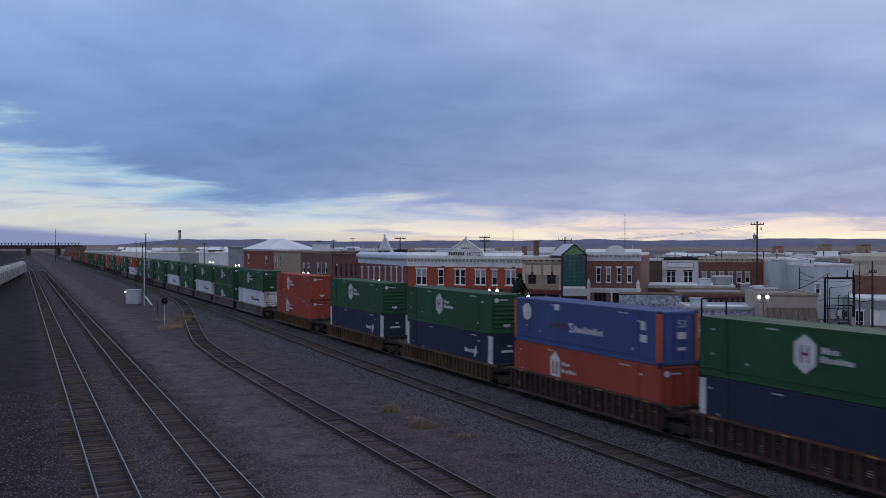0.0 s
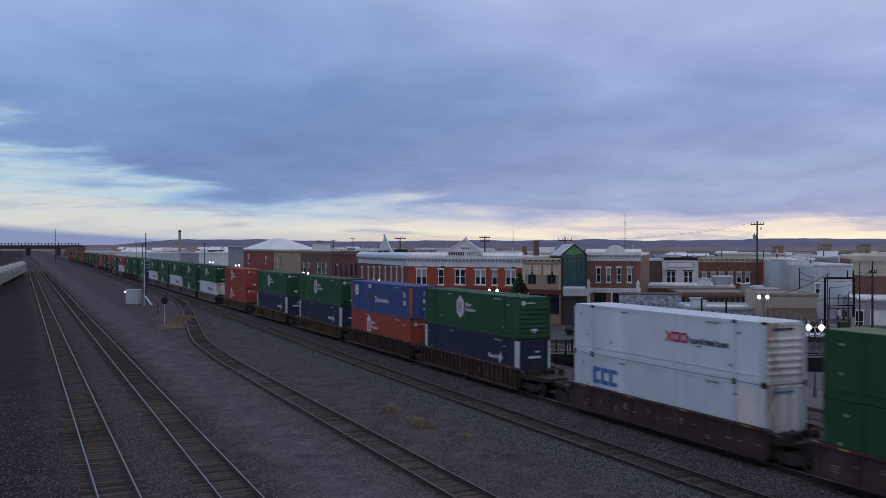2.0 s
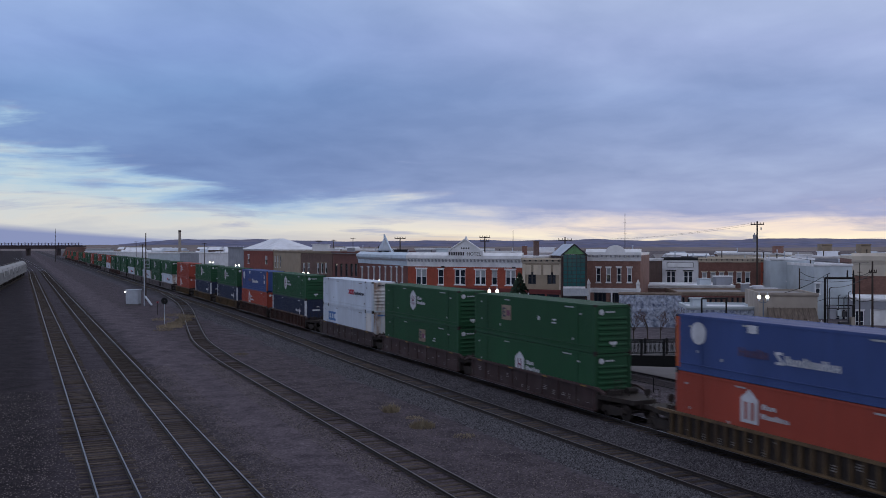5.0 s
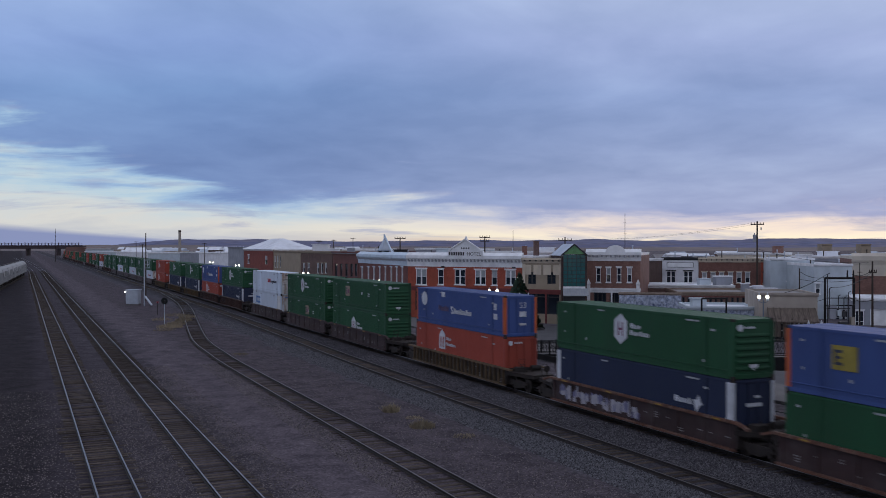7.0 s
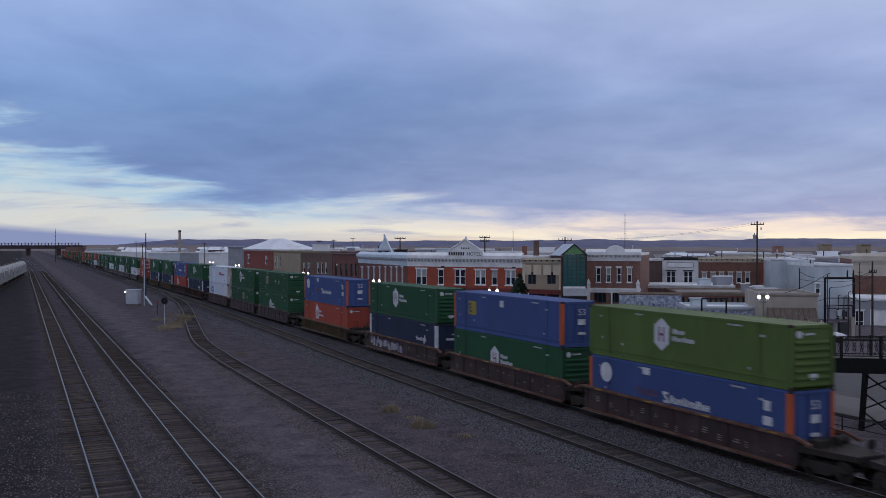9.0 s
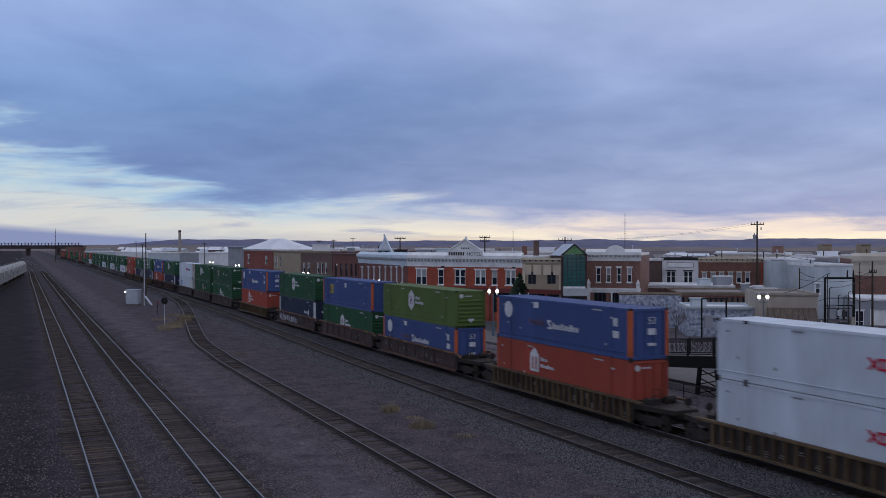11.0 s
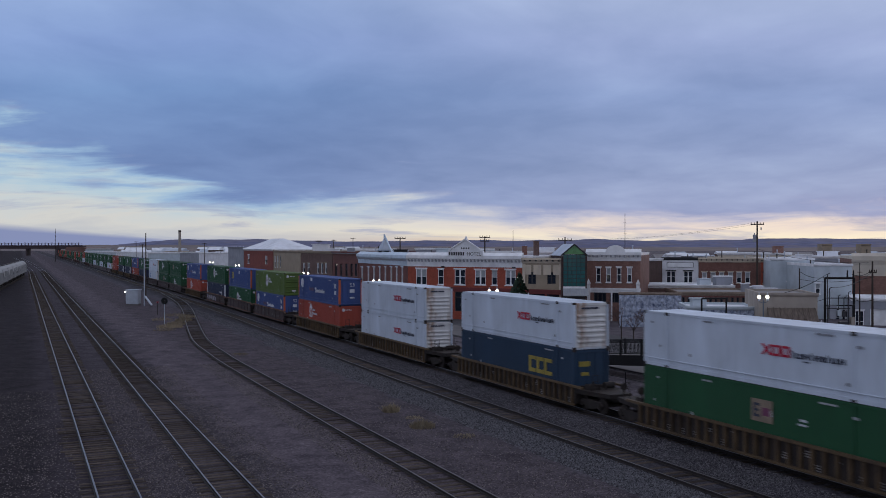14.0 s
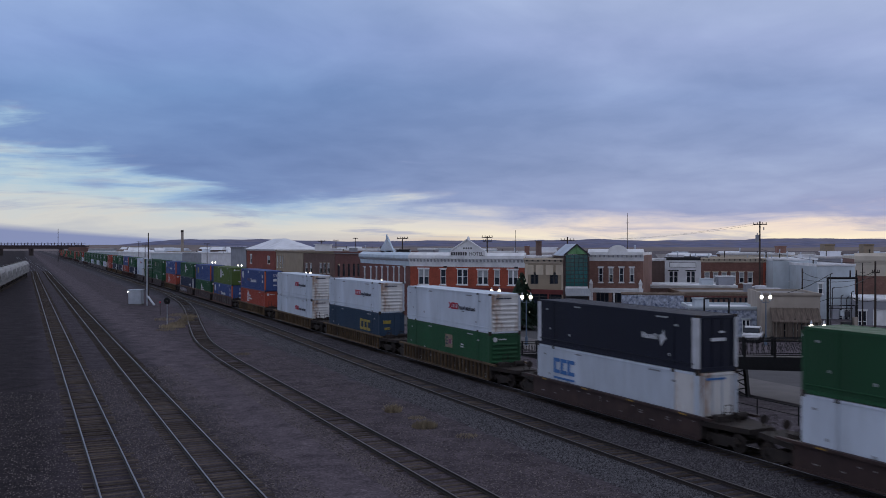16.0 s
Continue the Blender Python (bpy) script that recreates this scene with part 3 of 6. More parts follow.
TEMPLATES = {}
LABELS = {"hexlow": "green steel freight container with a low-set white hexagon emblem", "hex": "green steel freight container with white hexagon emblem", "lime": "lime green freight container with white hexagon emblem", "redhex": "orange-red freight container with white emblem",
          "redlow": "faded red freight container with white emblem", "bluewhite": "blue freight container with white lettering and orange posts", "navy": "navy blue freight container with white corner posts",
          "duomark": "white freight container with red and dark lettering", "bluemark": "white freight container with blue lettering", "goldmark": "dark blue freight container with yellow lettering",
          "square": "blue freight container with yellow square emblem", "greensquare": "green freight container with a small square emblem", "darknavy": "black-blue freight container with pale corner posts",
          "greentop": "dark green freight container with a faded square emblem", "green": "plain green steel freight container", "red": "plain rust-red steel freight container"}
PAINT = {"hex": "green", "hexlow": "green", "lime": "lime", "redhex": "red", "redlow": "red", "bluewhite": "blue", "navy": "navy", "duomark": "white", "bluemark": "white", "goldmark": "slate", "square": "blue", "greensquare": "green", "greentop": "green",
         "darknavy": "black_navy", "green": "green", "red": "red"}


CASTING = bmesh.new()
box(CASTING, -0.09, 0.09, -0.096, 0.096, -0.066, 0.066)
CASTING = mesh_of("corner_casting", CASTING, M["grime_and_shade"])


def container(style):
    paint = M[PAINT[style]]
    root = thing("freight_container", LABELS[style], "container", group="freight containers on the train")
    hw, hl = CW / 2, CL / 2
    # corrugated long sides
    n, depth = 54, 0.03
    step = (CL - 0.5) / n
    for side in (-1, 1):
        bm = bmesh.new()
        y, cols = -hl + 0.25, []
        for i in range(n):
            for f, d in ((0.0, 0), (0.3, 0), (0.5, depth), (0.8, depth)):
                cols.append((y + f * step, d))
            y += step
        cols.append((hl - 0.25, 0))
        vv = [[bm.verts.new((side * (hw - 0.012 - d), yy, z)) for z in (0.16, CH - 0.12)] for yy, d in cols]
        for a, b in zip(vv[:-1], vv[1:]):
            bm.faces.new((a[0], b[0], b[1], a[1]))
        part("side_panel", bm, paint, root)
        bm = bmesh.new()
        box(bm, *sorted((side * hw, side * (hw - 0.07))), -hl, hl, CH - 0.12, CH)
        part("top_rail", bm, paint, root)
    bm = bmesh.new()
    prism(bm, [(-hw, 0.0), (hw, 0.0), (hw, 0.17), (hw - 0.08, 0.17), (hw - 0.08, 0.12), (-hw + 0.08, 0.12), (-hw + 0.08, 0.17), (-hw, 0.17)], 1, -hl, hl)
    for side in (-1, 1):
        prism(bm, [(side * (hw - 0.01), 0.36), (side * (hw + 0.022), 0.375), (side * (hw + 0.022), 0.405), (side * (hw - 0.01), 0.42)], 1, -hl + 0.26, hl - 0.26)
    part("base_frame", bm, paint, root)
    bm = bmesh.new()
    pts = [(-hl + 0.05, CH - 0.06), (-hl + 0.05, CH - 0.02)]
    for i in range(26):
        y = -hl + 0.5 + i * 0.595
        pts += [(y, CH - 0.02), (y + 0.05, CH - 0.004), (y + 0.28, CH - 0.004), (y + 0.33, CH - 0.02)]
    pts += [(hl - 0.05, CH - 0.02), (hl - 0.05, CH - 0.06)]
    prism(bm, pts, 0, -hw + 0.07, hw - 0.07)
    part("roof", bm, paint, root)
    for y in (-5.9, 5.9):
        boxes("side_post", paint, root, (-hw - 0.004, -hw + 0.03, y - 0.07, y + 0.07, 0.17, CH - 0.12))
        tagged(boxes("lift_fitting", M["grime_and_shade"] if paint is M["white"] else paint, root, (-hw - 0.018, -hw + 0.04, y - 0.12, y + 0.12, CH - 0.15, CH + 0.004), (-hw - 0.018, -hw + 0.04, y - 0.12, y + 0.12, 0.01, 0.11), label="steel lifting fittings"), kind="stuff")
    white_post = style in ("navy", "darknavy")
    for x in (-1, 1):
        for y in (-1, 1):
            pm = M["post"] if white_post else (M["orange"] if style in ("bluewhite", "square") else paint)
            bm = bmesh.new()
            box(bm, *sorted((x * hw, x * (hw - 0.16))), *sorted((y * hl, y * (hl - (0.42 if white_post else 0.26)))), 0.17, CH - 0.12)
            part("corner_post", bm, pm, root, "pale galvanised post" if white_post else "")
    for x in (-1, 1):
        for y in (-hl + 0.09, hl - 0.09) if x < 0 else (-hl + 0.09,):
            for z in (0.06, CH - 0.055):
                c = new("corner_casting", CASTING)
                c.parent, c.matrix_basis = root, pose(x * (hw - 0.084), y, z)
    # ends: the trailing one has pressed horizontal ribs or plain doors
    bm = bmesh.new()
    box(bm, -hw + 0.16, hw - 0.16, hl - 0.12, hl - 0.06, 0.12, CH - 0.1)
    part("front_wall", bm, paint, root)
    bm = bmesh.new()
    prism(bm, [(-hl + 0.12, 0.02), (-hl, 0.02), (-hl, 0.2), (-hl + 0.06, 0.22), (-hl + 0.06, CH - 0.18), (-hl, CH - 0.16), (-hl, CH - 0.02), (-hl + 0.12, CH - 0.02)], 0, -hw + 0.16, hw - 0.16)
    end = part("end_wall", bm, M["white_rusty"] if style in ("duomark", "bluemark") else paint, root)
    if style == "bluemark":
        boxes("patched_panel", M["white_rusty"], root, (-hw - 0.008, -hw + 0.02, -hl + 0.28, -hl + 1.75, 0.43, CH - 0.13), label="rust-stained beige patched panel")
    if style in ("bluewhite", "square", "navy", "darknavy", "goldmark", "bluemark", "redhex", "redlow"):
        for i in range(4):
            x = -0.9 + i * 0.6
            bm = bmesh.new()
            bar(bm, (x, -hl + 0.02, 0.15), (x, -hl + 0.02, CH - 0.15), 0.025)
            part("lock_rod", bm, paint, end)
    else:
        for i in range(6):
            z = 0.36 + i * 0.31
            bm = bmesh.new()
            prism(bm, [(-hl + 0.06, z), (-hl - 0.02, z + 0.06), (-hl - 0.02, z + 0.13), (-hl + 0.06, z + 0.2)], 0, -hw + 0.28, hw - 0.28)
            part("rib", bm, M["white_rusty"] if style == "duomark" else paint, end)
    mk = M["mark"] if style not in ("duomark", "bluemark") else M["mark_red"]
    if style in ("hex", "hexlow", "lime", "redhex", "redlow", "greensquare", "greentop"):
        bm = bmesh.new()
        bmesh.ops.create_cone(bm, cap_ends=True, segments=12, radius1=0.17, radius2=0.17, depth=0.02, matrix=Matrix.Translation((-0.8, -hl + 0.0, 2.38)) @ Matrix.Rotation(math.pi / 2, 4, "X"))
        for k in range(4):
            box(bm, -0.52 + k * 0.16, -0.4 + k * 0.16, -hl - 0.01, -hl + 0.01, 2.34, 2.43)
        prism(bm, [(-0.25, 0.66), (0.25, 0.66), (0.25, 0.55), (0.0, 0.35), (-0.25, 0.55)], 1, -hl - 0.02, -hl + 0.0)
        part("end_marks", bm, M["mark"], root, "white end marks")
    elif style in ("bluewhite", "square"):
        boxes("end_marks", M["mark"], root, (-0.1, 0.4, -hl - 0.012, -hl + 0.06, 1.35, 1.7), (-0.1, 0.4, -hl - 0.012, -hl + 0.06, 0.75, 0.9))
        size = new("size_mark", bpy.data.curves.new("size_mark", "FONT"))
        size.data.body, size.data.size, size.data.extrude = "53", 0.55, 0.004
        size.data.materials.append(M["mark"])
        size.parent, size.matrix_basis = root, pose(-0.12, -hl + 0.0, 1.95, 90, 0, 0)
    elif style in ("duomark", "bluemark"):
        boxes("end_marks", M["mark_dark"] if style == "duomark" else M["mark_blue"], root, (-0.7, -0.1, -hl - 0.012, -hl + 0.01, 2.42, 2.52), (-0.05, 0.5, -hl - 0.012, -hl + 0.01, 2.42, 2.52))
    elif style == "goldmark":
        boxes("end_marks", M["mark_yellow"], root, (-0.85, -0.1, -hl - 0.012, -hl + 0.06, 1.8, 2.1), (-0.7, -0.2, -hl - 0.012, -hl + 0.06, 1.25, 1.45))
    else:
        boxes("end_marks", M["mark"], root, (-0.4, 0.5, -hl - 0.012, -hl + 0.06, 1.5, 1.66), (0.1, 0.4, -hl - 0.012, -hl + 0.06, 1.9, 2.0))
    side_marks(style, root)
    for o in root.children:
        if o.name.startswith("end_marks"):
            tagged(o, kind="stuff")
    return root


def stack_piece(style):
    if style not in TEMPLATES:
        TEMPLATES[style] = container(style)
        return TEMPLATES[style]
    return copy_thing(TEMPLATES[style], Matrix.Identity(4))


def wheelset_parts(root, y, ends=(-0.9, 0.9)):
    """A two-axle truck under the thing at y."""
    truck = bmesh.new()
    for x in (-1.0, 1.0):
        prism(truck, [(y - 1.25, 0.52), (y - 1.0, 0.72), (y + 1.0, 0.72), (y + 1.25, 0.52), (y + 0.6, 0.38), (y + 0.35, 0.22), (y - 0.35, 0.22), (y - 0.6, 0.38)], 0, x - 0.07, x + 0.07)
        for k in (-0.9, 0.9):
            box(truck, x - 0.12, x + 0.12, y + k - 0.13, y + k + 0.13, 0.32, 0.58)
    box(truck, -1.0, 1.0, y - 0.2, y + 0.2, 0.4, 0.75)
    tr = part("truck", truck, M["grime_and_shade"], root, "grimy cast truck")
    for k in (-0.9, 0.9):
        for x in (-0.75, 0.75):
            bm = bmesh.new()
            bmesh.ops.create_cone(bm, cap_ends=True, segments=20, radius1=0.46, radius2=0.46, depth=0.13, matrix=Matrix.Translation((x, y + k, 0.46)) @ Matrix.Rotation(math.pi / 2, 4, "Y"))
            part("wheel", bm, M["grime_and_shade"], tr)
        bm = bmesh.new()
        bar(bm, (-0.75, y + k, 0.46), (0.75, y + k, 0.46), 0.08, 8)
        part("axle", bm, M["grime_and_shade"], tr)


M["stencil"] = mat("worn_stencil_paint", (0.20, 0.19, 0.19), 0.7, grain=0.5, scale=5)
M["reflector"] = mat("dull_yellow_reflector", (0.28, 0.17, 0.035), 0.5, grain=0.3, scale=4)
M["spray_white"] = mat("sprayed_white_paint", (0.34, 0.33, 0.37), 0.5, grain=0.25, scale=2)
M["spray_lilac"] = mat("sprayed_lilac_paint", (0.15, 0.15, 0.25), 0.5, grain=0.25, scale=2)
WELLS = {}


def well_car(front, back, color, far=False):
    """A well car. front and back: 'c' for a coupler platform with a truck of its own, 'j' for a joint over a shared truck (which the back one carries)."""
    root = thing("well_car", {"well_brown": "dark brown steel well car with ribbed sides", "well_yellow": "rusty ochre steel well car with ribbed sides",
                              "well_grey": "grey weathered steel well car", "well_plain": "dark plum-brown steel well car with few ribs", "well_low": "dark brown smooth-sided low steel well car", "well_rusty": "dark brown steel well car with rust-worn top chords"}[color] + ", carrying two containers", "rail car", group="well cars of the train")
    paint = M[color]
    ribs = bmesh.new() if far else None
    hw, hl = 1.45, 8.15
    chord = {"well_yellow": 1.44, "well_grey": 1.5, "well_low": 1.44}.get(color, 1.64)
    for x in (-1, 1):
        bm = bmesh.new()
        lo, hi = sorted((x * (hw - 0.1), x * (hw - 0.16)))
        box(bm, lo, hi, -hl, hl, 0.32, chord - 0.12)
        # ribbed cars: the shade between the ribs is painted as a darker wall
        part("side_wall", bm, paint if color in ("well_plain", "well_low", "well_rusty") else M["grime_and_shade"], root)
        bm = bmesh.new()
        lo, hi = sorted((x * (hw + 0.07), x * (hw - 0.12)))
        prism(bm, [(-hl - 0.9, 1.32), (-hl - 0.2, chord - 0.12), (hl + 0.2, chord - 0.12), (hl + 0.9, 1.32), (hl + 0.9, 1.44), (hl + 0.2, chord), (-hl - 0.2, chord), (-hl - 0.9, 1.44)], 0, lo, hi)
        box(bm, lo, hi, -hl, hl, 0.24, 0.34)
        part("top_chord", bm, M["chord_rust"] if color == "well_rusty" else paint, root)
        plain = color in ("well_plain", "well_rusty")
        for i in range((9 if plain else 25) if x < 0 and color != "well_low" else 0):
            y = -hl + 0.25 + i * (2 * hl - 0.5) / (8 if plain else 24)
            lo, hi = sorted((x * (hw - 0.1), x * (hw + (-0.05 if plain else 0.045))))
            if far:
                box(ribs, lo, hi, y - 0.06, y + 0.06, 0.34, chord - 0.12)
                continue
            bm = bmesh.new()
            box(bm, lo, hi, y - 0.06, y + 0.06, 0.34, chord - 0.12)
            part("rib", bm, paint, root)
    if far and ribs.verts:
        tagged(part("side_ribbing", ribs, paint, root), kind="stuff")
    boxes("floor", M["grime_and_shade"], root, (-1.34, 1.34, -8.2, 8.2, 0.36, 0.58))
    rnd = random.Random(len(color) + (front == "c") * 3 + (back == "c") * 5)
    prints = []
    for k in range(15):
        y, z, w = -7.6 + k * 1.02 + rnd.uniform(-0.3, 0.3), rnd.choice((0.6, 0.78, 0.95, 1.08)), rnd.uniform(0.12, 0.42)
        for row in range(rnd.choice((1, 1, 2, 3))):
            prints.append((-hw + 0.095 - 0.003, -hw + 0.11, y, y + w * rnd.uniform(0.6, 1), z - row * 0.11, z - row * 0.11 + 0.055))
    tagged(boxes("small_print", M["stencil"], root, *prints, label="faded white notices shown as bars"), kind="stuff")
    if color in ("well_plain", "well_brown", "well_low", "well_rusty"):
        for y in (-7.0, -2.6, 1.9, 6.5):
            boxes("reflector", M["reflector"], root, (-hw - 0.078, -hw - 0.06, y - 0.28, y + 0.28, chord - 0.09, chord - 0.02), label="dull yellow reflector strip")
    # clutter of brake gear and hoses at both ends
    for sgn in (-1, 1):
        bm = bmesh.new()
        for k in range(5):
            y = sgn * (hl + 0.25 + 0.2 * k)
            bar(bm, (-1.1 + 0.3 * k, y, 1.22), (-1.1 + 0.3 * k, y, 1.45 + 0.12 * (k % 3)), 0.045, 6)
            bar(bm, (-1.2, y, 0.9 + 0.05 * k), (1.1, y + 0.1, 1.05), 0.03, 6)
        box(bm, -0.9, -0.2, *sorted((sgn * (hl + 0.3), sgn * (hl + 0.85))), 1.22, 1.52)
        bar(bm, (0.3, sgn * (hl + 0.55), 1.42), (1.0, sgn * (hl + 0.55), 1.42), 0.18, 10)
        part("brake_gear", bm, M["grime_and_shade"], root, "grimy brake cylinder and pipes")
    for sgn, kind in ((1, front), (-1, back)):
        ext = 2.75 if kind == "c" else 1.05
        a, b = sorted((sgn * hl, sgn * (hl + ext)))
        bm = bmesh.new()
        box(bm, -1.35, 1.35, *sorted((sgn * hl, sgn * (hl + 0.12))), 0.4, 1.4)
        prism(bm, [(-1.4, sgn * hl), (1.4, sgn * hl), (0.75, sgn * (hl + ext)), (-0.75, sgn * (hl + ext))], 2, 0.98, 1.22)
        box(bm, -0.35, 0.35, a, b, 0.75, 0.98)
        part("end_platform", bm, M["grime_and_shade"], root)
        if kind == "c":
            wheelset_parts(root, sgn * (hl + 1.15))
            bm = bmesh.new()
            box(bm, -0.12, 0.12, *sorted((sgn * (hl + ext), sgn * (hl + ext + 0.25))), 0.75, 0.98)
            part("coupler", bm, M["grime_and_shade"], root)
            bm = bmesh.new()
            for x in (-1.2, -0.8):
                bar(bm, (x, sgn * (hl + 1.6), 1.2), (x, sgn * (hl + 1.6), 2.2), 0.02)
            for z in (1.5, 1.85, 2.2):
                bar(bm, (-1.2, sgn * (hl + 1.6), z), (-0.8, sgn * (hl + 1.6), z), 0.018)
            part("grab_rail", bm, M["grime_and_shade"], root)
            bm = bmesh.new()
            bmesh.ops.create_cone(bm, cap_ends=True, segments=12, radius1=0.22, radius2=0.22, depth=0.06, matrix=Matrix.Translation((0.5, sgn * (hl + 2.3), 1.55)) @ Matrix.Rotation(math.pi / 2, 4, "X"))
            bar(bm, (0.5, sgn * (hl + 2.3), 1.2), (0.5, sgn * (hl + 2.3), 1.55), 0.04)
            part("hand_brake", bm, M["grime_and_shade"], root)
        elif sgn < 0:
            wheelset_parts(root, -(hl + 0.95))
    return root


def rail_car(front, back, color, far=False):
    key = (front, back, color, far)
    if key not in WELLS:
        WELLS[key] = well_car(*key)
        return WELLS[key]
    return copy_thing(WELLS[key], Matrix.Identity(4))


# containers from the head of the train to its tail: where the leading end stands at the clip's start, upper, lower, car
SPEED = 16.98
CARS = [(662, "red", "green", "well_brown"), (640, "green", "red", "well_brown"), (618, "red", "red", "well_brown"), (596, "green", "red", "well_brown"), (577, "red", "green", "well_brown"), (555, "green", "green", "well_brown"), (536, "green", "red", "well_brown"), (514, "red", "red", "well_brown"),
        (492, "green", "green", "well_brown"), (473, "green", "hex", "well_brown"), (451, "red", "green", "well_brown"), (429, "green", "green", "well_brown"), (410, "hex", "green", "well_grey"),
        (388, "redhex", "redlow", "well_brown"), (366, "hex", "hex", "well_brown"), (344, "redhex", "hex", "well_brown"), (322, "hex", "hex", "well_grey"), (300, "redhex", "duomark", "well_grey"),
        (278, "hex", "hex", "well_brown"), (259, "hex", "hex", "well_brown"), (240, "hex", "hex", "well_grey"), (218, "hex", "duomark", "well_grey"), (199.5, "hex", "hex", "well_grey"),
        (180.4, "hex", "duomark", "well_grey"), (161.9, "hex", "hex", "well_grey"), (142.4, "hex", "duomark", "well_grey"), (119.0, "redhex", "redlow", "well_yellow"), (96.1, "hex", "navy", "well_yellow"),
        (74.3, "hex", "navy", "well_yellow"), (55.2, "bluewhite", "redlow", "well_brown"), (36.5, "hex", "navy", "well_brown"), (13.9, "duomark", "bluemark", "well_plain"), (-5.05, "hex", "greensquare", "well_plain"),
        (-23.5, "greentop", "hex", "well_plain"), (-46.4, "bluewhite", "redlow", "well_yellow"), (-68.8, "hex", "navy", "well_rusty"), (-87.7, "square", "hex", "well_rusty"), (-106.3, "lime", "bluewhite", "well_rusty"),
        (-128.6, "bluewhite", "redlow", "well_yellow"), (-151.1, "duomark", "duomark", "well_yellow"), (-173.7, "duomark", "goldmark", "well_yellow"), (-196.2, "duomark", "greensquare", "well_yellow"),
        (-218.6, "darknavy", "bluemark", "well_low"), (-240.95, "green", "duomark", "well_low")]
MOVING = []


def spray(car):
    """Sprayed patches along one car's side."""
    rnd = random.Random(5)
    car["label"] = "brown well car with sprayed white and lilac graffiti"
    for i in range(46):
        y, z = 7.0 - i * 0.17 + rnd.uniform(-0.12, 0.12), rnd.uniform(0.45, 0.85)
        bm = bmesh.new()
        w, h = rnd.uniform(0.12, 0.45), rnd.uniform(0.2, 0.65)
        prism(bm, [(y - w * rnd.uniform(0.6, 1), z), (y + w * rnd.uniform(0.2, 0.8), z - 0.05), (y + w * rnd.uniform(0.6, 1), z + h * 0.6), (y, z + h), (y - w * 0.8, z + h * rnd.uniform(0.5, 1))], 0, -1.362 - 0.0012 * (i % 7), -1.345)
        part("sprayed_patch", bm, M["spray_white"] if i % 3 else M["spray_lilac"], car)


def build_train():
    for i, (lead, upper, lower, color) in enumerate(CARS):
        gap_f = CARS[i - 1][0] - lead if i else 22.5
        gap_b = lead - CARS[i + 1][0] if i + 1 < len(CARS) else 22.5
        y = lead - 0.04 * min(16, max(0, (55 - lead) / SPEED)) - CL / 2
        car = rail_car("c" if gap_f > 20.5 else "j", "c" if gap_b > 20.5 else "j", color, lead > 170)
        if lead == -68.8:
            spray(car)
        MOVING.append((car, y, RAIL_TOP))
        MOVING.append((stack_piece("hexlow" if lower == "hex" else lower), y, RAIL_TOP + LOW))
        MOVING.append((stack_piece(upper), y, RAIL_TOP + UP))


build_train()


def motions():
    for ob, y, z in MOVING:
        walk(ob, [(t, pose(31.35, y + SPEED * t, z)) for t in (0, 4, 8, 12, 16)])


# ---- the town: materials ----
M["brick_red"] = brick_mat("red_brick", (0.403, 0.098, 0.062), (0.7, 0.7, 0.7))
M["brick_red_dull"] = brick_mat("dull_red_brick", (0.225, 0.115, 0.095), (0.7, 0.7, 0.7))
M["brick_maroon"] = brick_mat("maroon_brick", (0.270, 0.078, 0.062), (0.7, 0.7, 0.7))
M["brick_dark"] = brick_mat("dark_red_brick", (0.189, 0.080, 0.072), (0.7, 0.7, 0.7))
M["brick_brown"] = brick_mat("brown_brick", (0.176, 0.115, 0.101), (0.7, 0.7, 0.7))
M["brick_brown_red"] = brick_mat("brown_red_brick", (0.270, 0.150, 0.125), (0.7, 0.7, 0.7))
M["brick_dark_brown"] = brick_mat("dark_brown_brick", (0.111, 0.072, 0.065), (0.7, 0.7, 0.7))
M["brick_tan"] = brick_mat("tan_brick", (0.312, 0.247, 0.195), (0.7, 0.7, 0.7))
M["white_trim"] = mat("white_painted_trim", (0.789, 0.800, 0.820), 0.6, grain=0.14, scale=0.8, spots=(0.38, 0.37, 0.37), spot_scale=0.5)
# pale dentils, greyed to carry the shade under the cornice
M["dentil_shade"] = mat("pale_dentil_with_shade", (0.30, 0.31, 0.34), 0.7, grain=0.2, scale=1)
M["wing_trim"] = mat("pale_blue_painted_trim", (0.56, 0.66, 0.76), 0.6, grain=0.14, scale=0.8, spots=(0.36, 0.42, 0.48), spot_scale=0.5)
M["white_wall"] = mat("white_painted_wall", (0.720, 0.732, 0.768), 0.7, grain=0.1, scale=0.6, spots=(0.36, 0.35, 0.35), spot_scale=0.4, bump=0.2, bump_scale=10)
M["pale_wall"] = mat("pale_blue_grey_plaster", (0.480, 0.540, 0.588), 0.8, grain=0.12, scale=0.5, spots=(0.26, 0.28, 0.30), spot_scale=0.35, bump=0.25, bump_scale=8)
M["grey_wall"] = mat("grey_plaster", (0.286, 0.299, 0.338), 0.8, grain=0.15, scale=0.5, spots=(0.13, 0.13, 0.14), spot_scale=0.4)
M["tan"] = mat("tan_plaster", (0.320, 0.262, 0.195), 0.8, grain=0.15, scale=0.5, spots=(0.18, 0.15, 0.12), spot_scale=0.4)
M["tan_trim"] = mat("cream_trim", (0.572, 0.494, 0.390), 0.7, grain=0.12, scale=0.8, spots=(0.26, 0.22, 0.18), spot_scale=0.5)
M["beige"] = mat("beige_plaster", (0.546, 0.494, 0.416), 0.8, grain=0.12, scale=0.5, spots=(0.28, 0.25, 0.22), spot_scale=0.3)
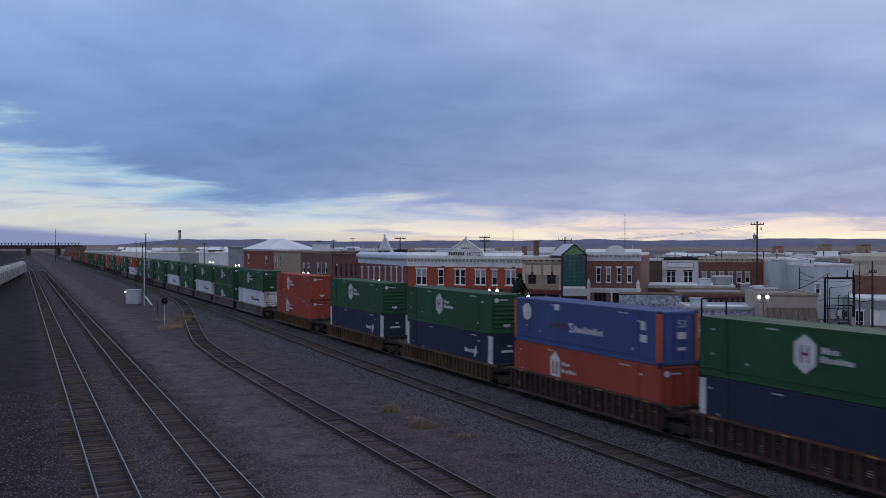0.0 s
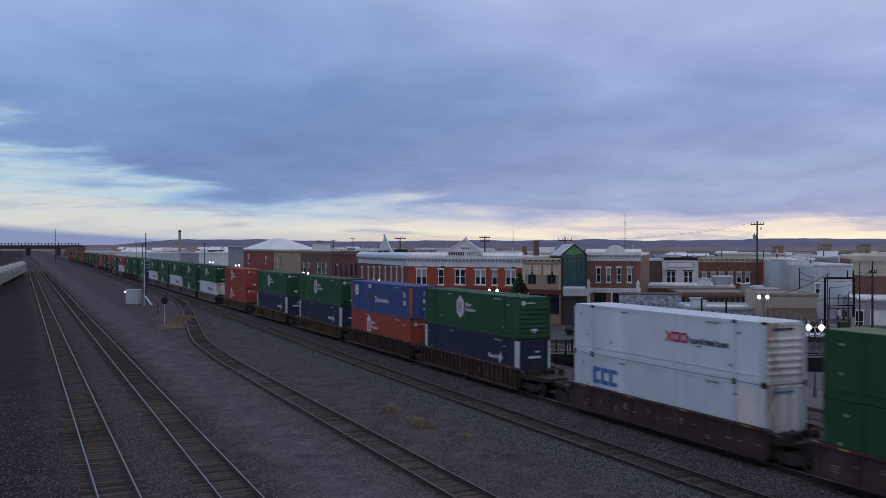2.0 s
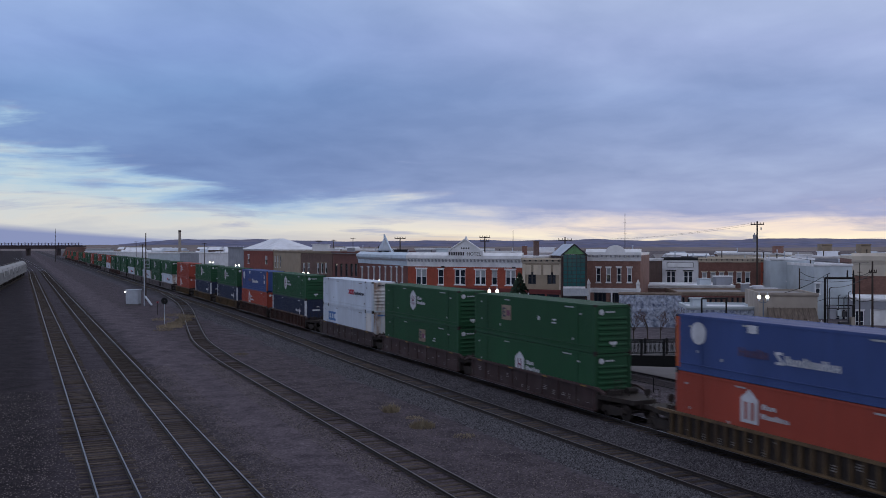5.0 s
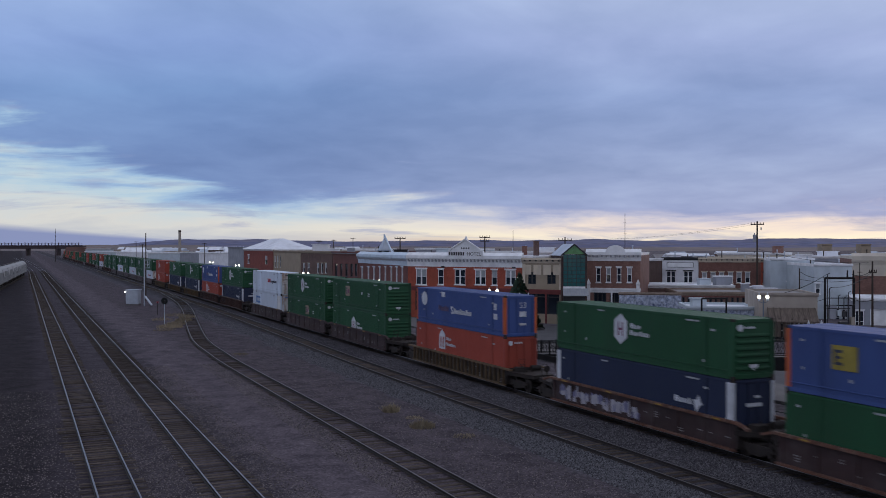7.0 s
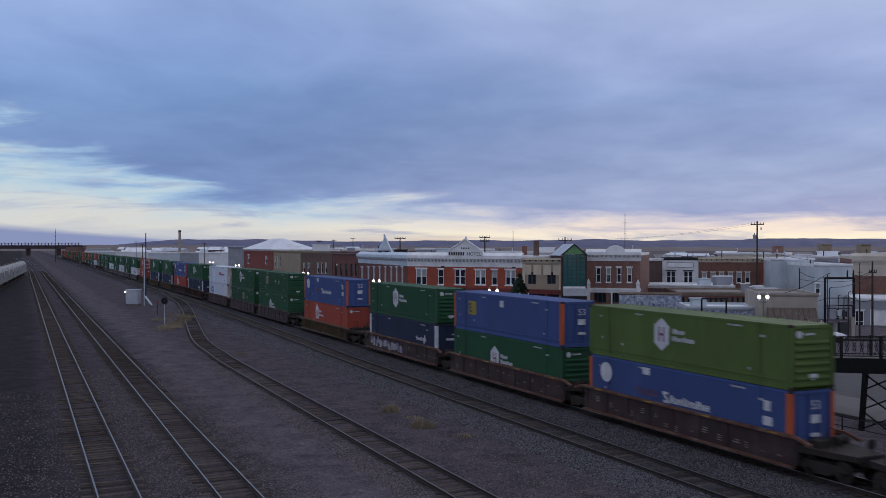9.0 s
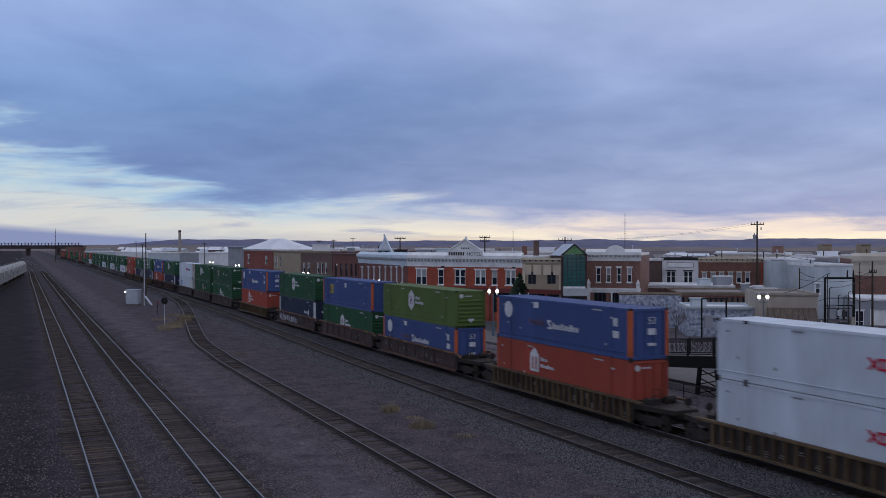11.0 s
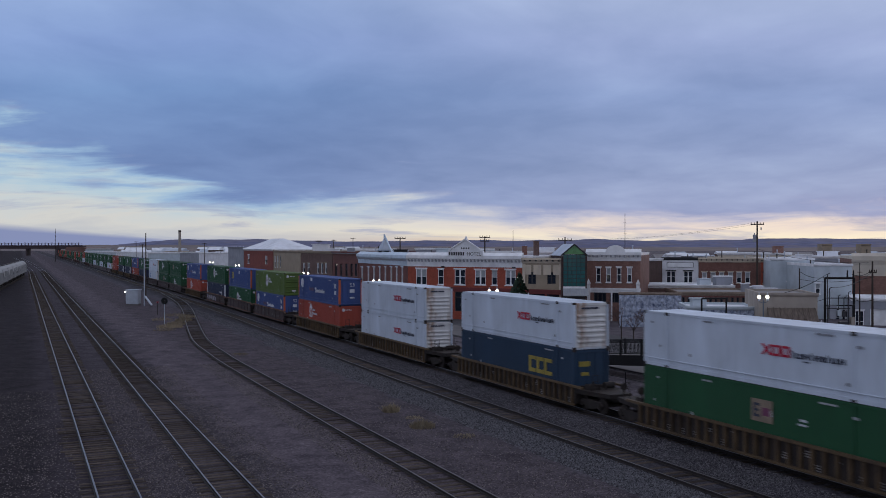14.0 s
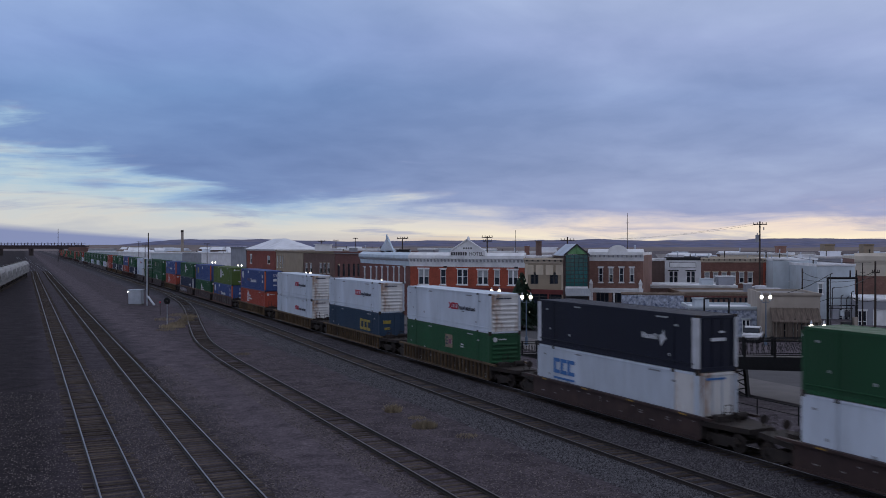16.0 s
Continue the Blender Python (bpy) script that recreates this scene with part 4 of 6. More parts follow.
M["stucco"] = mat("tan_stucco", (0.351, 0.312, 0.273), 0.9, grain=0.16, scale=0.6, spots=(0.15, 0.13, 0.12), spot_scale=0.4, bump=0.4, bump_scale=14)
M["maroon"] = mat("maroon_shopfront_paint", (0.169, 0.042, 0.042), 0.6, grain=0.2, scale=0.8, spots=(0.06, 0.03, 0.03), spot_scale=0.5)
M["dark_trim"] = mat("dark_painted_trim", (0.04, 0.04, 0.045), 0.6, grain=0.2, scale=1)
M["mural"] = mat("faded_mural_paint", (0.36, 0.40, 0.49), 0.85, grain=0.6, scale=2.4, spots=(0.04, 0.065, 0.14), spot_scale=2.0, spot_amount=0.95)
M["glass"] = mat("window_glass", (0.018, 0.024, 0.035), 0.08, grain=0.5, scale=0.5)
M["blind"] = mat("pale_window_blind", (0.30, 0.32, 0.34), 0.5, grain=0.2, scale=1.0)
M["green_glass"] = mat("green_tinted_glass", (0.025, 0.119, 0.119), 0.12, grain=0.35, scale=0.4, spots=(0.01, 0.035, 0.045), spot_scale=0.25)
M["green_light_glass"] = mat("pale_green_panel", (0.16, 0.36, 0.16), 0.35, grain=0.3, scale=0.9)
M["metal_roof"] = mat("grey_metal_roofing", (0.432, 0.480, 0.552), 0.45, 0.2, grain=0.12, scale=0.5, spots=(0.24, 0.26, 0.29), spot_scale=0.3)
M["roof_white"] = mat("white_roof_membrane", (0.744, 0.768, 0.816), 0.7, grain=0.12, scale=0.3, spots=(0.36, 0.36, 0.38), spot_scale=0.2)
M["roof_tar"] = mat("grey_roof_felt", (0.240, 0.228, 0.228), 0.9, grain=0.2, scale=0.4, spots=(0.12, 0.11, 0.11), spot_scale=0.25)
M["wood"] = mat("weathered_boards", (0.12, 0.095, 0.08), 0.85, grain=0.4, scale=1.2, spots=(0.2, 0.17, 0.14), spot_scale=1.0, stretch=(6, 1, 1), vary=0.25)
M["pole_wood"] = mat("dark_pole_timber", (0.055, 0.042, 0.036), 0.9, grain=0.3, scale=1.5, stretch=(4, 4, 0.5))
M["concrete"] = mat("worn_concrete", (0.125, 0.118, 0.120), 0.9, grain=0.14, scale=0.6, spots=(0.17, 0.16, 0.15), spot_scale=0.35, bump=0.2, bump_scale=15)
M["asphalt"] = mat("street_asphalt", (0.072, 0.071, 0.078), 0.9, grain=0.18, scale=0.5, spots=(0.07, 0.068, 0.07), spot_scale=0.2, bump=0.3, bump_scale=20)
M["silver"] = mat("silver_painted_steel", (0.42, 0.46, 0.52), 0.45, 0.2, grain=0.12, scale=1.2, spots=(0.26, 0.28, 0.32), spot_scale=0.8)
M["globe"] = glow("lamp_globe_glow", (1.0, 0.92, 0.76), 5)
M["globe_dim"] = glow("small_bulb_glow", (1.0, 0.95, 0.85), 4)
M["lamp_blue"] = mat("blue_grey_lamp_paint", (0.10, 0.14, 0.20), 0.5, grain=0.2, scale=2)
M["lamp_top"] = glow("lamp_cap_glow", (1.0, 0.9, 0.75), 3)


# ---- the town: buildings ----
def window(root, x, z, w, h, kind, trim):
    """A framed window set back in its opening."""
    fm = M["white_trim"] if kind in ("sash", "double", "blank") else (M["white_trim"] if kind == "dark" and w < 3 else M["dark_trim"])
    f = 0.09
    g = 0.06
    cols, rows = [(x + f, x + w - f)], [(z + f, z + h - f)]
    if kind in ("double", "dark", "tall") and w < 3:
        cols = [(x + f, x + w / 2 - 0.1), (x + w / 2 + 0.1, x + w - f)]
    if kind == "shop":
        cols = [(x + f, x + w * 0.33 - g), (x + w * 0.33 + g, x + w * 0.66 - g), (x + w * 0.66 + g, x + w - f)]
        rows = [(z + f, z + h * 0.72 - g), (z + h * 0.72 + g, z + h - f)]
    if kind in ("sash", "double", "dark", "blank", "tall"):
        rows = [(z + f, z + h * 0.52 - 0.03), (z + h * 0.52 + 0.03, z + h - f)]
    bm = bmesh.new()
    pierced(bm, x, w, z, h, 0.04, 0.16, [(c0, r0, c1 - c0, r1 - r0) for c0, c1 in cols for r0, r1 in rows])
    frame_ob = part("window", bm, M["white_trim"] if kind == "garage" else fm, root)
    for c0, c1 in cols:
        for k, (r0, r1) in enumerate(rows):
            shade = kind == "blank" or (kind in ("sash", "double") and k == len(rows) - 1 and int(x * 10) % 3)
            bm = bmesh.new()
            box(bm, c0 - 0.01, c1 + 0.01, 0.11, 0.13, r0 - 0.01, r1 + 0.01)
            part("pane", bm, M["white_trim"] if kind == "garage" else (M["blind"] if shade else M["glass"]), frame_ob)
    if kind in ("sash", "double", "blank", "arch", "dark") and w < 3:
        bm = bmesh.new()
        box(bm, x - 0.1, x + w + 0.1, -0.1, 0.03, z - 0.12, z)
        part("sill", bm, trim, frame_ob)
        bm = bmesh.new()
        if kind == "arch":
            n = 8
            pts = [(x + w / 2 + math.cos(math.pi * i / n) * (w / 2 + 0.12), z + h - 0.1 + math.sin(math.pi * i / n) * 0.45) for i in range(n + 1)]
            prism(bm, pts, 1, -0.06, 0.02)
        else:
            box(bm, x - 0.12, x + w + 0.12, -0.09, 0.03, z + h, z + h + 0.16)
        part("lintel", bm, trim if kind != "arch" else M["brick_dark"], frame_ob)


def building(label, p, q, depth, top, wall, windows, cornice=0.4, trim="white_trim", base=None, pediment=False, turret=False, arch=False, hip=0.0, panels=0, sign=False, awning=False):
    w = math.hypot(q[0] - p[0], q[1] - p[1])
    root = thing("building", label, "building", pose(p[0], p[1], 0, 0, 0, math.degrees(math.atan2(q[1] - p[1], q[0] - p[0]))), "buildings of the town")
    tm = M[trim]
    holes = [a[:4] for a in windows]
    bm = bmesh.new()
    t = 0.3 if windows else 0.0
    if windows:
        pierced(bm, 0, w, 0, top, 0, t, holes)
        part("front_wall", bm, wall, root)
        bm = bmesh.new()
    box(bm, 0.002, w - 0.002, t, depth, 0, top - 0.25)
    part("wall", bm, wall, root)
    bm = bmesh.new()
    for b in ((0, w, depth - 0.25, depth), (0, 0.25, 0.3, depth - 0.25), (w - 0.25, w, 0.3, depth - 0.25)) + (() if windows else ((0.25, w - 0.25, 0, 0.3),)):
        box(bm, *b, top - 0.25, top + 0.12)
    if depth > 2:
        part("parapet", bm, tm, root)
        bm = bmesh.new()
        box(bm, 0.25, w - 0.25, 0.3, depth - 0.25, top - 0.25, top - 0.12)
        part("roof", bm, M["roof_white"] if trim in ("white_trim", "pale_wall") else M["roof_tar"], root)
    if depth > 9 and top > 7 and top < 9.2:
        for k in range(3):
            x, y, h = w * (0.2 + 0.3 * k), 2.0 + (k * 3.7 + w) % (depth - 4), 0.35 + 0.3 * ((k * 7 + int(w * 3)) % 3)
            bm = bmesh.new()
            bar(bm, (x, y, top - 0.15), (x, y, top + h), 0.09, 8)
            bar(bm, (x, y, top + h), (x, y, top + h + 0.15), 0.17, 8, 0.05)
            part("vent_pipe", bm, M["grime_and_shade"] if k % 2 else M["metal_roof"], root)
    # cornice in steps, with a row of dentils
    c = cornice
    if c:
        bm = bmesh.new()
        prism(bm, [(0.0, top - c), (0.0, top + 0.15), (-0.12 - 0.3 * min(c, 1), top + 0.15), (-0.12 - 0.3 * min(c, 1), top - 0.16 * c), (-0.16, top - 0.42 * c), (-0.06, top - c)], 0, -0.1, w + 0.1)
        if c > 0.9:
            prism(bm, [(0.3, top + 0.15), (-0.4, top + 0.15), (-0.4, top + 0.18), (0.3, top + 0.6)], 0, -0.1, w + 0.1)
        co = part("cornice", bm, tm, root)
        if 0.45 <= c < 2:
            n = max(4, int(w / (0.55 if c > 0.9 else 0.75)))
            bm = bmesh.new()
            box(bm, -0.1, 0.1, -0.34, -0.1, top - 0.5 * c, top - 0.2 * c)
            me = mesh_of("dentil", bm, M["dark_trim"] if trim == "tan_trim" else M["dentil_shade"])
            for i in range(n):
                d = new("dentil", me)
                d.parent, d.location = co, ((i + 0.5) * w / n, 0, 0)
    if base:
        sill = 4.15
        bm = bmesh.new()
        box(bm, -0.05, w + 0.05, -0.14, 0.0, sill - 0.1, sill + 0.2)
        box(bm, 0, w, -0.06, 0.0, 3.75, sill - 0.1)
        part("shopfront_beam", bm, M[base], root)
        for k in range(int(w / 3.2) + 1):
            x = min(w - 0.23, k * 3.2)
            boxes("shopfront_post", M[base], root, (x, x + 0.22, -0.08, 0.0, 0, 3.75))
    if panels:
        for i in range(panels):
            a, b = w * (i + 0.12) / panels, w * (i + 0.88) / panels
            boxes("panel", tm, root, (a, b, -0.04, 0.0, top - 2.0, top - 0.75))
        for k in (0, 1):
            boxes("pilaster", tm, root, (k * (w - 0.4), k * (w - 0.4) + 0.4, -0.1, 0.0, 4.3, top - 0.6))
    if pediment:
        x = w * 0.535
        bm = bmesh.new()
        prism(bm, [(x - 2.7, top + 0.15), (x + 2.7, top + 0.15), (x + 2.7, top + 0.75), (x + 2.2, top + 0.85), (x + 0.3, top + 2.2), (x - 0.3, top + 2.2), (x - 2.2, top + 0.85), (x - 2.7, top + 0.75)], 1, -0.5, -0.1)
        ped = part("pediment", bm, tm, root, "white stepped pediment")
        bm = bmesh.new()
        for sx in (-1, 1):
            slab(bm, (x + sx * 2.6, -0.56, top + 0.85), (x, -0.56, top + 2.35), 0.25, 0.16)
        prism(bm, [(x - 0.22, top + 2.2), (x + 0.22, top + 2.2), (x, top + 2.75)], 1, -0.5, -0.1)
        part("raking_moulding", bm, M["white_trim"], ped)
        boxes("year_marks", M["dark_trim"], ped, *[(x - 0.65 + i * 0.36, x - 0.45 + i * 0.36, -0.515, -0.495, top + 1.05, top + 1.28) for i in range(4)])
        boxes("sign_bars", M["dark_trim"], ped, *[(x - 2.55 + i * 0.36, x - 2.55 + i * 0.36 + 0.24, -0.52, -0.495, top + 0.2, top + 0.66) for i in range(7)], label="dark sign lettering shown as bars")
        word = new("sign_word", bpy.data.curves.new("sign_word", "FONT"))
        word.data.body, word.data.size, word.data.extrude = "HOTEL", 0.68, 0.006
        word.data.materials.append(M["dark_trim"])
        word.parent, word.matrix_basis = ped, pose(x + 0.25, -0.515, top + 0.2, 90, 0, 0)
        for k in (0.31, 0.92):
            boxes("vent", M["dark_trim"], root, (w * k, w * k + 0.5, -0.14, -0.04, top - c - 0.12, top - c + 0.1))
    if turret:
        bm = bmesh.new()
        x = w * 0.46
        box(bm, x - 1.1, x + 1.1, 0.2, 1.4, top + 0.1, top + 0.85)
        tur = part("turret", bm, tm, root, "white turret with a steep roof")
        bm = bmesh.new()
        v = [bm.verts.new(a) for a in ((x - 1.25, 0.1, top + 0.85), (x + 1.25, 0.1, top + 0.85), (x + 1.25, 1.5, top + 0.85), (x - 1.25, 1.5, top + 0.85))]
        tip = [bm.verts.new(a) for a in ((x - 0.12, 0.8, top + 2.7), (x + 0.12, 0.8, top + 2.7))]
        for f in ((v[0], v[1], tip[1], tip[0]), (v[1], v[2], tip[1]), (v[2], v[3], tip[0], tip[1]), (v[3], v[0], tip[0])):
            bm.faces.new(f)
        part("turret_roof", bm, M["metal_roof"], tur)
        boxes("turret_window", M["glass"], tur, (x - 0.95, x + 0.95, 0.16, 0.2, top + 0.2, top + 0.75))
        boxes("turret_window", M["glass"], tur, (x + 1.1, x + 1.14, 0.35, 1.25, top + 0.2, top + 0.75))
        bm = bmesh.new()
        slab(bm, (x + 0.3, 0.8, top + 3.0), (x + 4.6, 0.8, top + 0.25), 0.18, 0.26)
        bar(bm, (x + 0.05, 0.8, top + 2.5), (x + 0.05, 0.8, top + 3.3), 0.12)
        part("raking_gable", bm, tm, tur)
    if arch:
        bm = bmesh.new()
        n, x = 12, w / 2 + 0.3
        prism(bm, [(x + math.cos(math.pi * i / n) * 1.3, top + 0.15 + math.sin(math.pi * i / n) * 0.95) for i in range(n + 1)], 1, -0.4, 0.0)
        part("arched_crest", bm, tm, root)
        for x in (0.3, w - 0.3):
            bm = bmesh.new()
            box(bm, x - 0.2, x + 0.2, -0.4, 0, 0, 4.9)
            v = [bm.verts.new(a) for a in ((x - 0.28, -0.48, 4.9), (x + 0.28, -0.48, 4.9), (x + 0.28, 0.08, 4.9), (x - 0.28, 0.08, 4.9))]
            tip = bm.verts.new((x, -0.2, 5.6))
            for i in range(4):
                bm.faces.new((v[i], v[(i + 1) % 4], tip))
            part("pointed_post", bm, tm, root)
    if hip:
        bm = bmesh.new()
        o = 0.5
        v = [bm.verts.new(a) for a in ((-o, -o, top + 0.1), (w * 0.98, -o, top + 0.1), (w * 0.98, 11 + o, top + 0.1), (-o, 11 + o, top + 0.1))]
        r = [bm.verts.new(a) for a in ((w * 0.28, 5.5, top + hip), (w * 0.66, 5.5, top + hip))]
        for f in ((v[0], v[1], r[1], r[0]), (v[1], v[2], r[1]), (v[2], v[3], r[0], r[1]), (v[3], v[0], r[0])):
            bm.faces.new(f)
        part("hipped_roof", bm, M["roof_white"], root, "white metal hipped roof")
    if sign:
        boxes("sign_board", M["white_trim"], root, (w * 0.14, w * 0.86, -0.05, 0, top - 1.45, top - 0.75))
        boxes("sign_rim", M["dark_trim"], root, (w * 0.13, w * 0.87, -0.03, 0, top - 1.5, top - 0.7))
    if awning:
        bm = bmesh.new()
        prism(bm, [(0.0, top - 1.55), (0.0, top - 1.45), (-1.7, top - 2.75), (-1.7, top - 2.85)], 0, w * 0.14, w * 0.97)
        aw = part("awning", bm, M["wood"], root, "weathered board awning")
        for i in range(9):
            x = w * 0.15 + i * w * 0.1
            bm = bmesh.new()
            slab(bm, (x, -0.02, top - 1.42), (x - 0.02, -1.7, top - 2.72), 0.08, 0.06)
            part("batten", bm, M["wood"], aw)
        for i in range(7):
            x = w * 0.15 + i * w * 0.13
            boxes("awning_post", M["wood"], aw, (x, x + 0.12, -1.6, -1.48, 0, top - 2.75))
        boxes("fence_boards", M["wood"], root, *[(w * 0.15 + i * 0.42, w * 0.15 + i * 0.42 + 0.3, -1.45, -1.4, 0, 2.1 + 0.15 * (i % 3)) for i in range(11)])
    for a in windows:
        window(root, *a, tm)
    return root


building("two-storey red brick hotel with a white cornice and pediment", (49.3, 121.47), (59.45, 107.03), 14, 8.45, M["brick_red"], [(1.31, 4.58, 1.75, 2.19, "double"), (4.88, 4.65, 0.9, 2.09, "sash"), (7.51, 4.71, 1.67, 2.06, "double"), (10.66, 4.77, 1.63, 1.96, "double"), (13.17, 4.74, 0.84, 2.02, "sash"), (15.22, 4.79, 1.49, 2.0, "double"), (1.21, 1.03, 4.56, 2.65, "shop"), (7.56, 1.09, 4.34, 2.66, "shop"), (13.38, 1.14, 3.74, 2.67, "shop")], cornice=1.35, pediment=True, base="maroon")
building("dark brick hotel wing with pale blue cornice and corner turret", (51.25, 148.01), (49.34, 121.67), 12, 8.43, M["brick_dark"], [(1.58, 3.96, 1.13, 2.5, "blank"), (5.4, 4.1, 1.08, 2.45, "blank"), (8.73, 4.22, 1.03, 2.4, "blank"), (11.91, 4.33, 0.99, 2.35, "blank"), (14.98, 4.45, 0.95, 2.3, "blank"), (18.06, 4.56, 0.92, 2.25, "blank"), (20.75, 4.65, 0.88, 2.21, "blank"), (23.47, 4.75, 0.85, 2.17, "blank")], cornice=1.3, turret=True, trim="wing_trim")
building("dark red brick building with arched windows", (53.37, 168.98), (51.36, 148.61), 14, 8.8, M["brick_dark"], [(2.02, 4.27, 1.98, 2.5, "arch"), (6.42, 4.4, 1.89, 2.44, "arch"), (10.6, 4.53, 1.8, 2.39, "arch"), (14.6, 4.65, 1.72, 2.33, "arch"), (18.0, 4.76, 1.65, 2.29, "arch")], cornice=0.5, trim="brick_dark")
building("brown brick building with narrow windows", (53.41, 190.9), (53.58, 169.99), 14, 8.83, M["brick_brown"], [(1.34, 4.29, 1.49, 2.1, "sash"), (4.61, 4.37, 1.44, 2.07, "sash"), (11.25, 4.55, 1.35, 2.01, "sash"), (13.87, 4.61, 1.32, 1.98, "sash"), (16.42, 4.68, 1.29, 1.96, "sash")], cornice=0.4, trim="tan")
building("tan plastered building with tall windows", (55.5, 222.85), (53.57, 191.92), 16, 8.75, M["tan"], [(1.47, 4.77, 1.45, 2.83, "sash"), (4.72, 4.84, 1.42, 2.79, "sash"), (7.88, 4.91, 1.38, 2.76, "sash")], cornice=0.3, trim="tan")
building("red brick building under a white hipped metal roof", (56.85, 261.72), (55.86, 224.88), 18, 9.01, M["brick_maroon"], [(5.3, 5.27, 2.38, 2.31, "sash"), (27.55, 5.37, 3.01, 2.13, "sash")], cornice=0.3, hip=2.9)
building("grey flat-roofed building with rooftop lights", (56.45, 281.64), (56.71, 261.79), 14, 9.57, M["grey_wall"], [], cornice=0.3, trim="grey_wall")
building("tan panelled shopfront building", (59.42, 106.83), (62.63, 102.31), 14, 8.23, M["tan"], [(0.77, 5.01, 1.12, 1.53, "tall"), (3.47, 5.07, 1.17, 1.51, "tall"), (0.4, 1.2, 4.75, 3.05, "shop")], cornice=0.55, trim="tan_trim", base="maroon", panels=4)
building("brown-red brick building with a white dentilled cornice", (68.74, 106.14), (74.09, 101.54), 16, 8.93, M["brick_brown_red"], [(1.27, 5.1, 0.6, 1.95, "sash"), (2.61, 5.11, 0.59, 1.94, "sash"), (3.98, 5.13, 0.59, 1.94, "sash"), (5.34, 5.14, 0.59, 1.93, "sash"), (0.97, 2.4, 1.64, 1.8, "shop"), (3.06, 2.44, 1.77, 1.79, "shop"), (5.2, 2.47, 1.32, 1.78, "shop")], cornice=1.0, arch=True, base="white_trim")
building("dark brown windowless brick building", (86.26, 118.0), (93.53, 122.4), 20, 7.87, M["brick_dark_brown"], [], cornice=0.3, trim="white_trim")
building("white painted two-storey building with dark sash windows", (94.77, 124.03), (98.8, 120.03), 16, 7.99, M["white_wall"], [(0.67, 3.97, 1.43, 1.92, "dark"), (3.39, 4.0, 1.41, 1.9, "dark"), (0.36, 0.44, 4.97, 2.55, "shop")], cornice=0.35, trim="dark_trim", sign=True)
building("red brick building with a dentilled cornice", (98.83, 120.01), (106.43, 114.4), 18, 7.93, M["brick_red_dull"], [(0.53, 4.03, 0.78, 1.71, "blank"), (1.84, 4.04, 0.78, 1.71, "blank"), (3.14, 4.06, 0.78, 1.71, "blank"), (4.52, 4.07, 0.77, 1.7, "blank"), (5.81, 4.08, 0.77, 1.7, "sash"), (7.1, 4.09, 0.77, 1.7, "sash")], cornice=0.6, trim="tan_trim")
building("narrow bright red brick front with an arched window", (106.45, 114.39), (107.52, 113.47), 18, 7.85, M["brick_red"], [(0.3, 4.02, 0.84, 1.78, "arch")], cornice=0.5, trim="tan_trim")
building("pale blue-grey plastered building", (103.48, 109.15), (108.75, 105.68), 18, 7.94, M["pale_wall"], [(2.33, 3.08, 0.65, 1.45, "sash"), (4.69, 0.63, 0.49, 2.13, "sash")], cornice=0.2, trim="white_trim")
building("pale grey plastered building with a rear yard", (98.34, 95.56), (102.63, 93.08), 16, 7.37, M["pale_wall"], [(0.15, 3.45, 0.67, 1.38, "sash"), (1.78, -1.14, 1.63, 2.61, "dark"), (3.63, -1.89, 1.03, 3.22, "dark")], cornice=0.2, trim="white_trim")
building("brick building with a beige upper storey", (106.71, 96.73), (111.62, 92.33), 18, 8.32, M["brick_brown_red"], [], cornice=2.6, trim="beige")
building("low grey garage building with white doors", (95.36, 86.49), (99.6, 82.38), 10, 3.27, M["grey_wall"], [(2.08, -0.6, 1.92, 2.61, "garage"), (0.33, -1.02, 1.04, 2.84, "dark")], cornice=0.25, trim="white_trim")
building("long low brick building with a pale roof", (76.67, 97.09), (85.57, 91.99), 12, 3.93, M["brick_brown"], [(0.5 + 0.68 * i, 2.62, 0.34, 0.85, "arch") for i in range(14)], cornice=0.35, trim="brick_tan")
building("low flat-roofed shed with rooftop equipment", (82.41, 112.05), (92.28, 104.32), 9, 4.23, M["brick_brown"], [], cornice=0.4, trim="white_trim")
building("low shed with a swirling painted mural beside a yard", (66.71, 82.93), (73.12, 78.95), 8, 3.17, M["mural"], [(5.59, 0.42, 0.83, 1.48, "dark")], cornice=0.25, trim="pale_wall")
building("low tan stucco building with a wooden awning", (71.03, 76.6), (75.91, 73.31), 10, 4.86, M["stucco"], [(2.11, 0.17, 2.26, 1.66, "dark")], cornice=0.25, trim="stucco", awning=True)
building("low wall with a faded painted mural", (66.9, 96.0), (73.21, 92.07), 0.6, 4.11, M["mural"], [], cornice=0.15, trim="brick_tan")
building("boarded tan tower over the far roofs", (179.17, 171.59), (181.31, 170.62), 3, 10.32, M["tan"], [], cornice=0.3, trim="tan")
building("boarded tan tower over the far roofs", (191.97, 171.31), (194.16, 170.32), 3, 10.32, M["tan"], [], cornice=0.3, trim="tan")
building("white flat-roofed building behind the hotel", (73.09, 131.6), (79.35, 128.78), 12, 8.91, M["white_wall"], [], cornice=0.3)
building("low brick building beyond the main street", (84.34, 170.4), (93.21, 166.41), 14, 8.76, M["brick_brown"], [], cornice=0.3, trim="white_trim")
building("pale flat-roofed building beyond the main street", (128.7, 150.44), (138.52, 140.53), 20, 8.43, M["beige"], [], cornice=0.3)
building("grey flat-roofed building beyond the main street", (134.28, 136.96), (144.35, 128.04), 18, 7.86, M["grey_wall"], [], cornice=0.3)
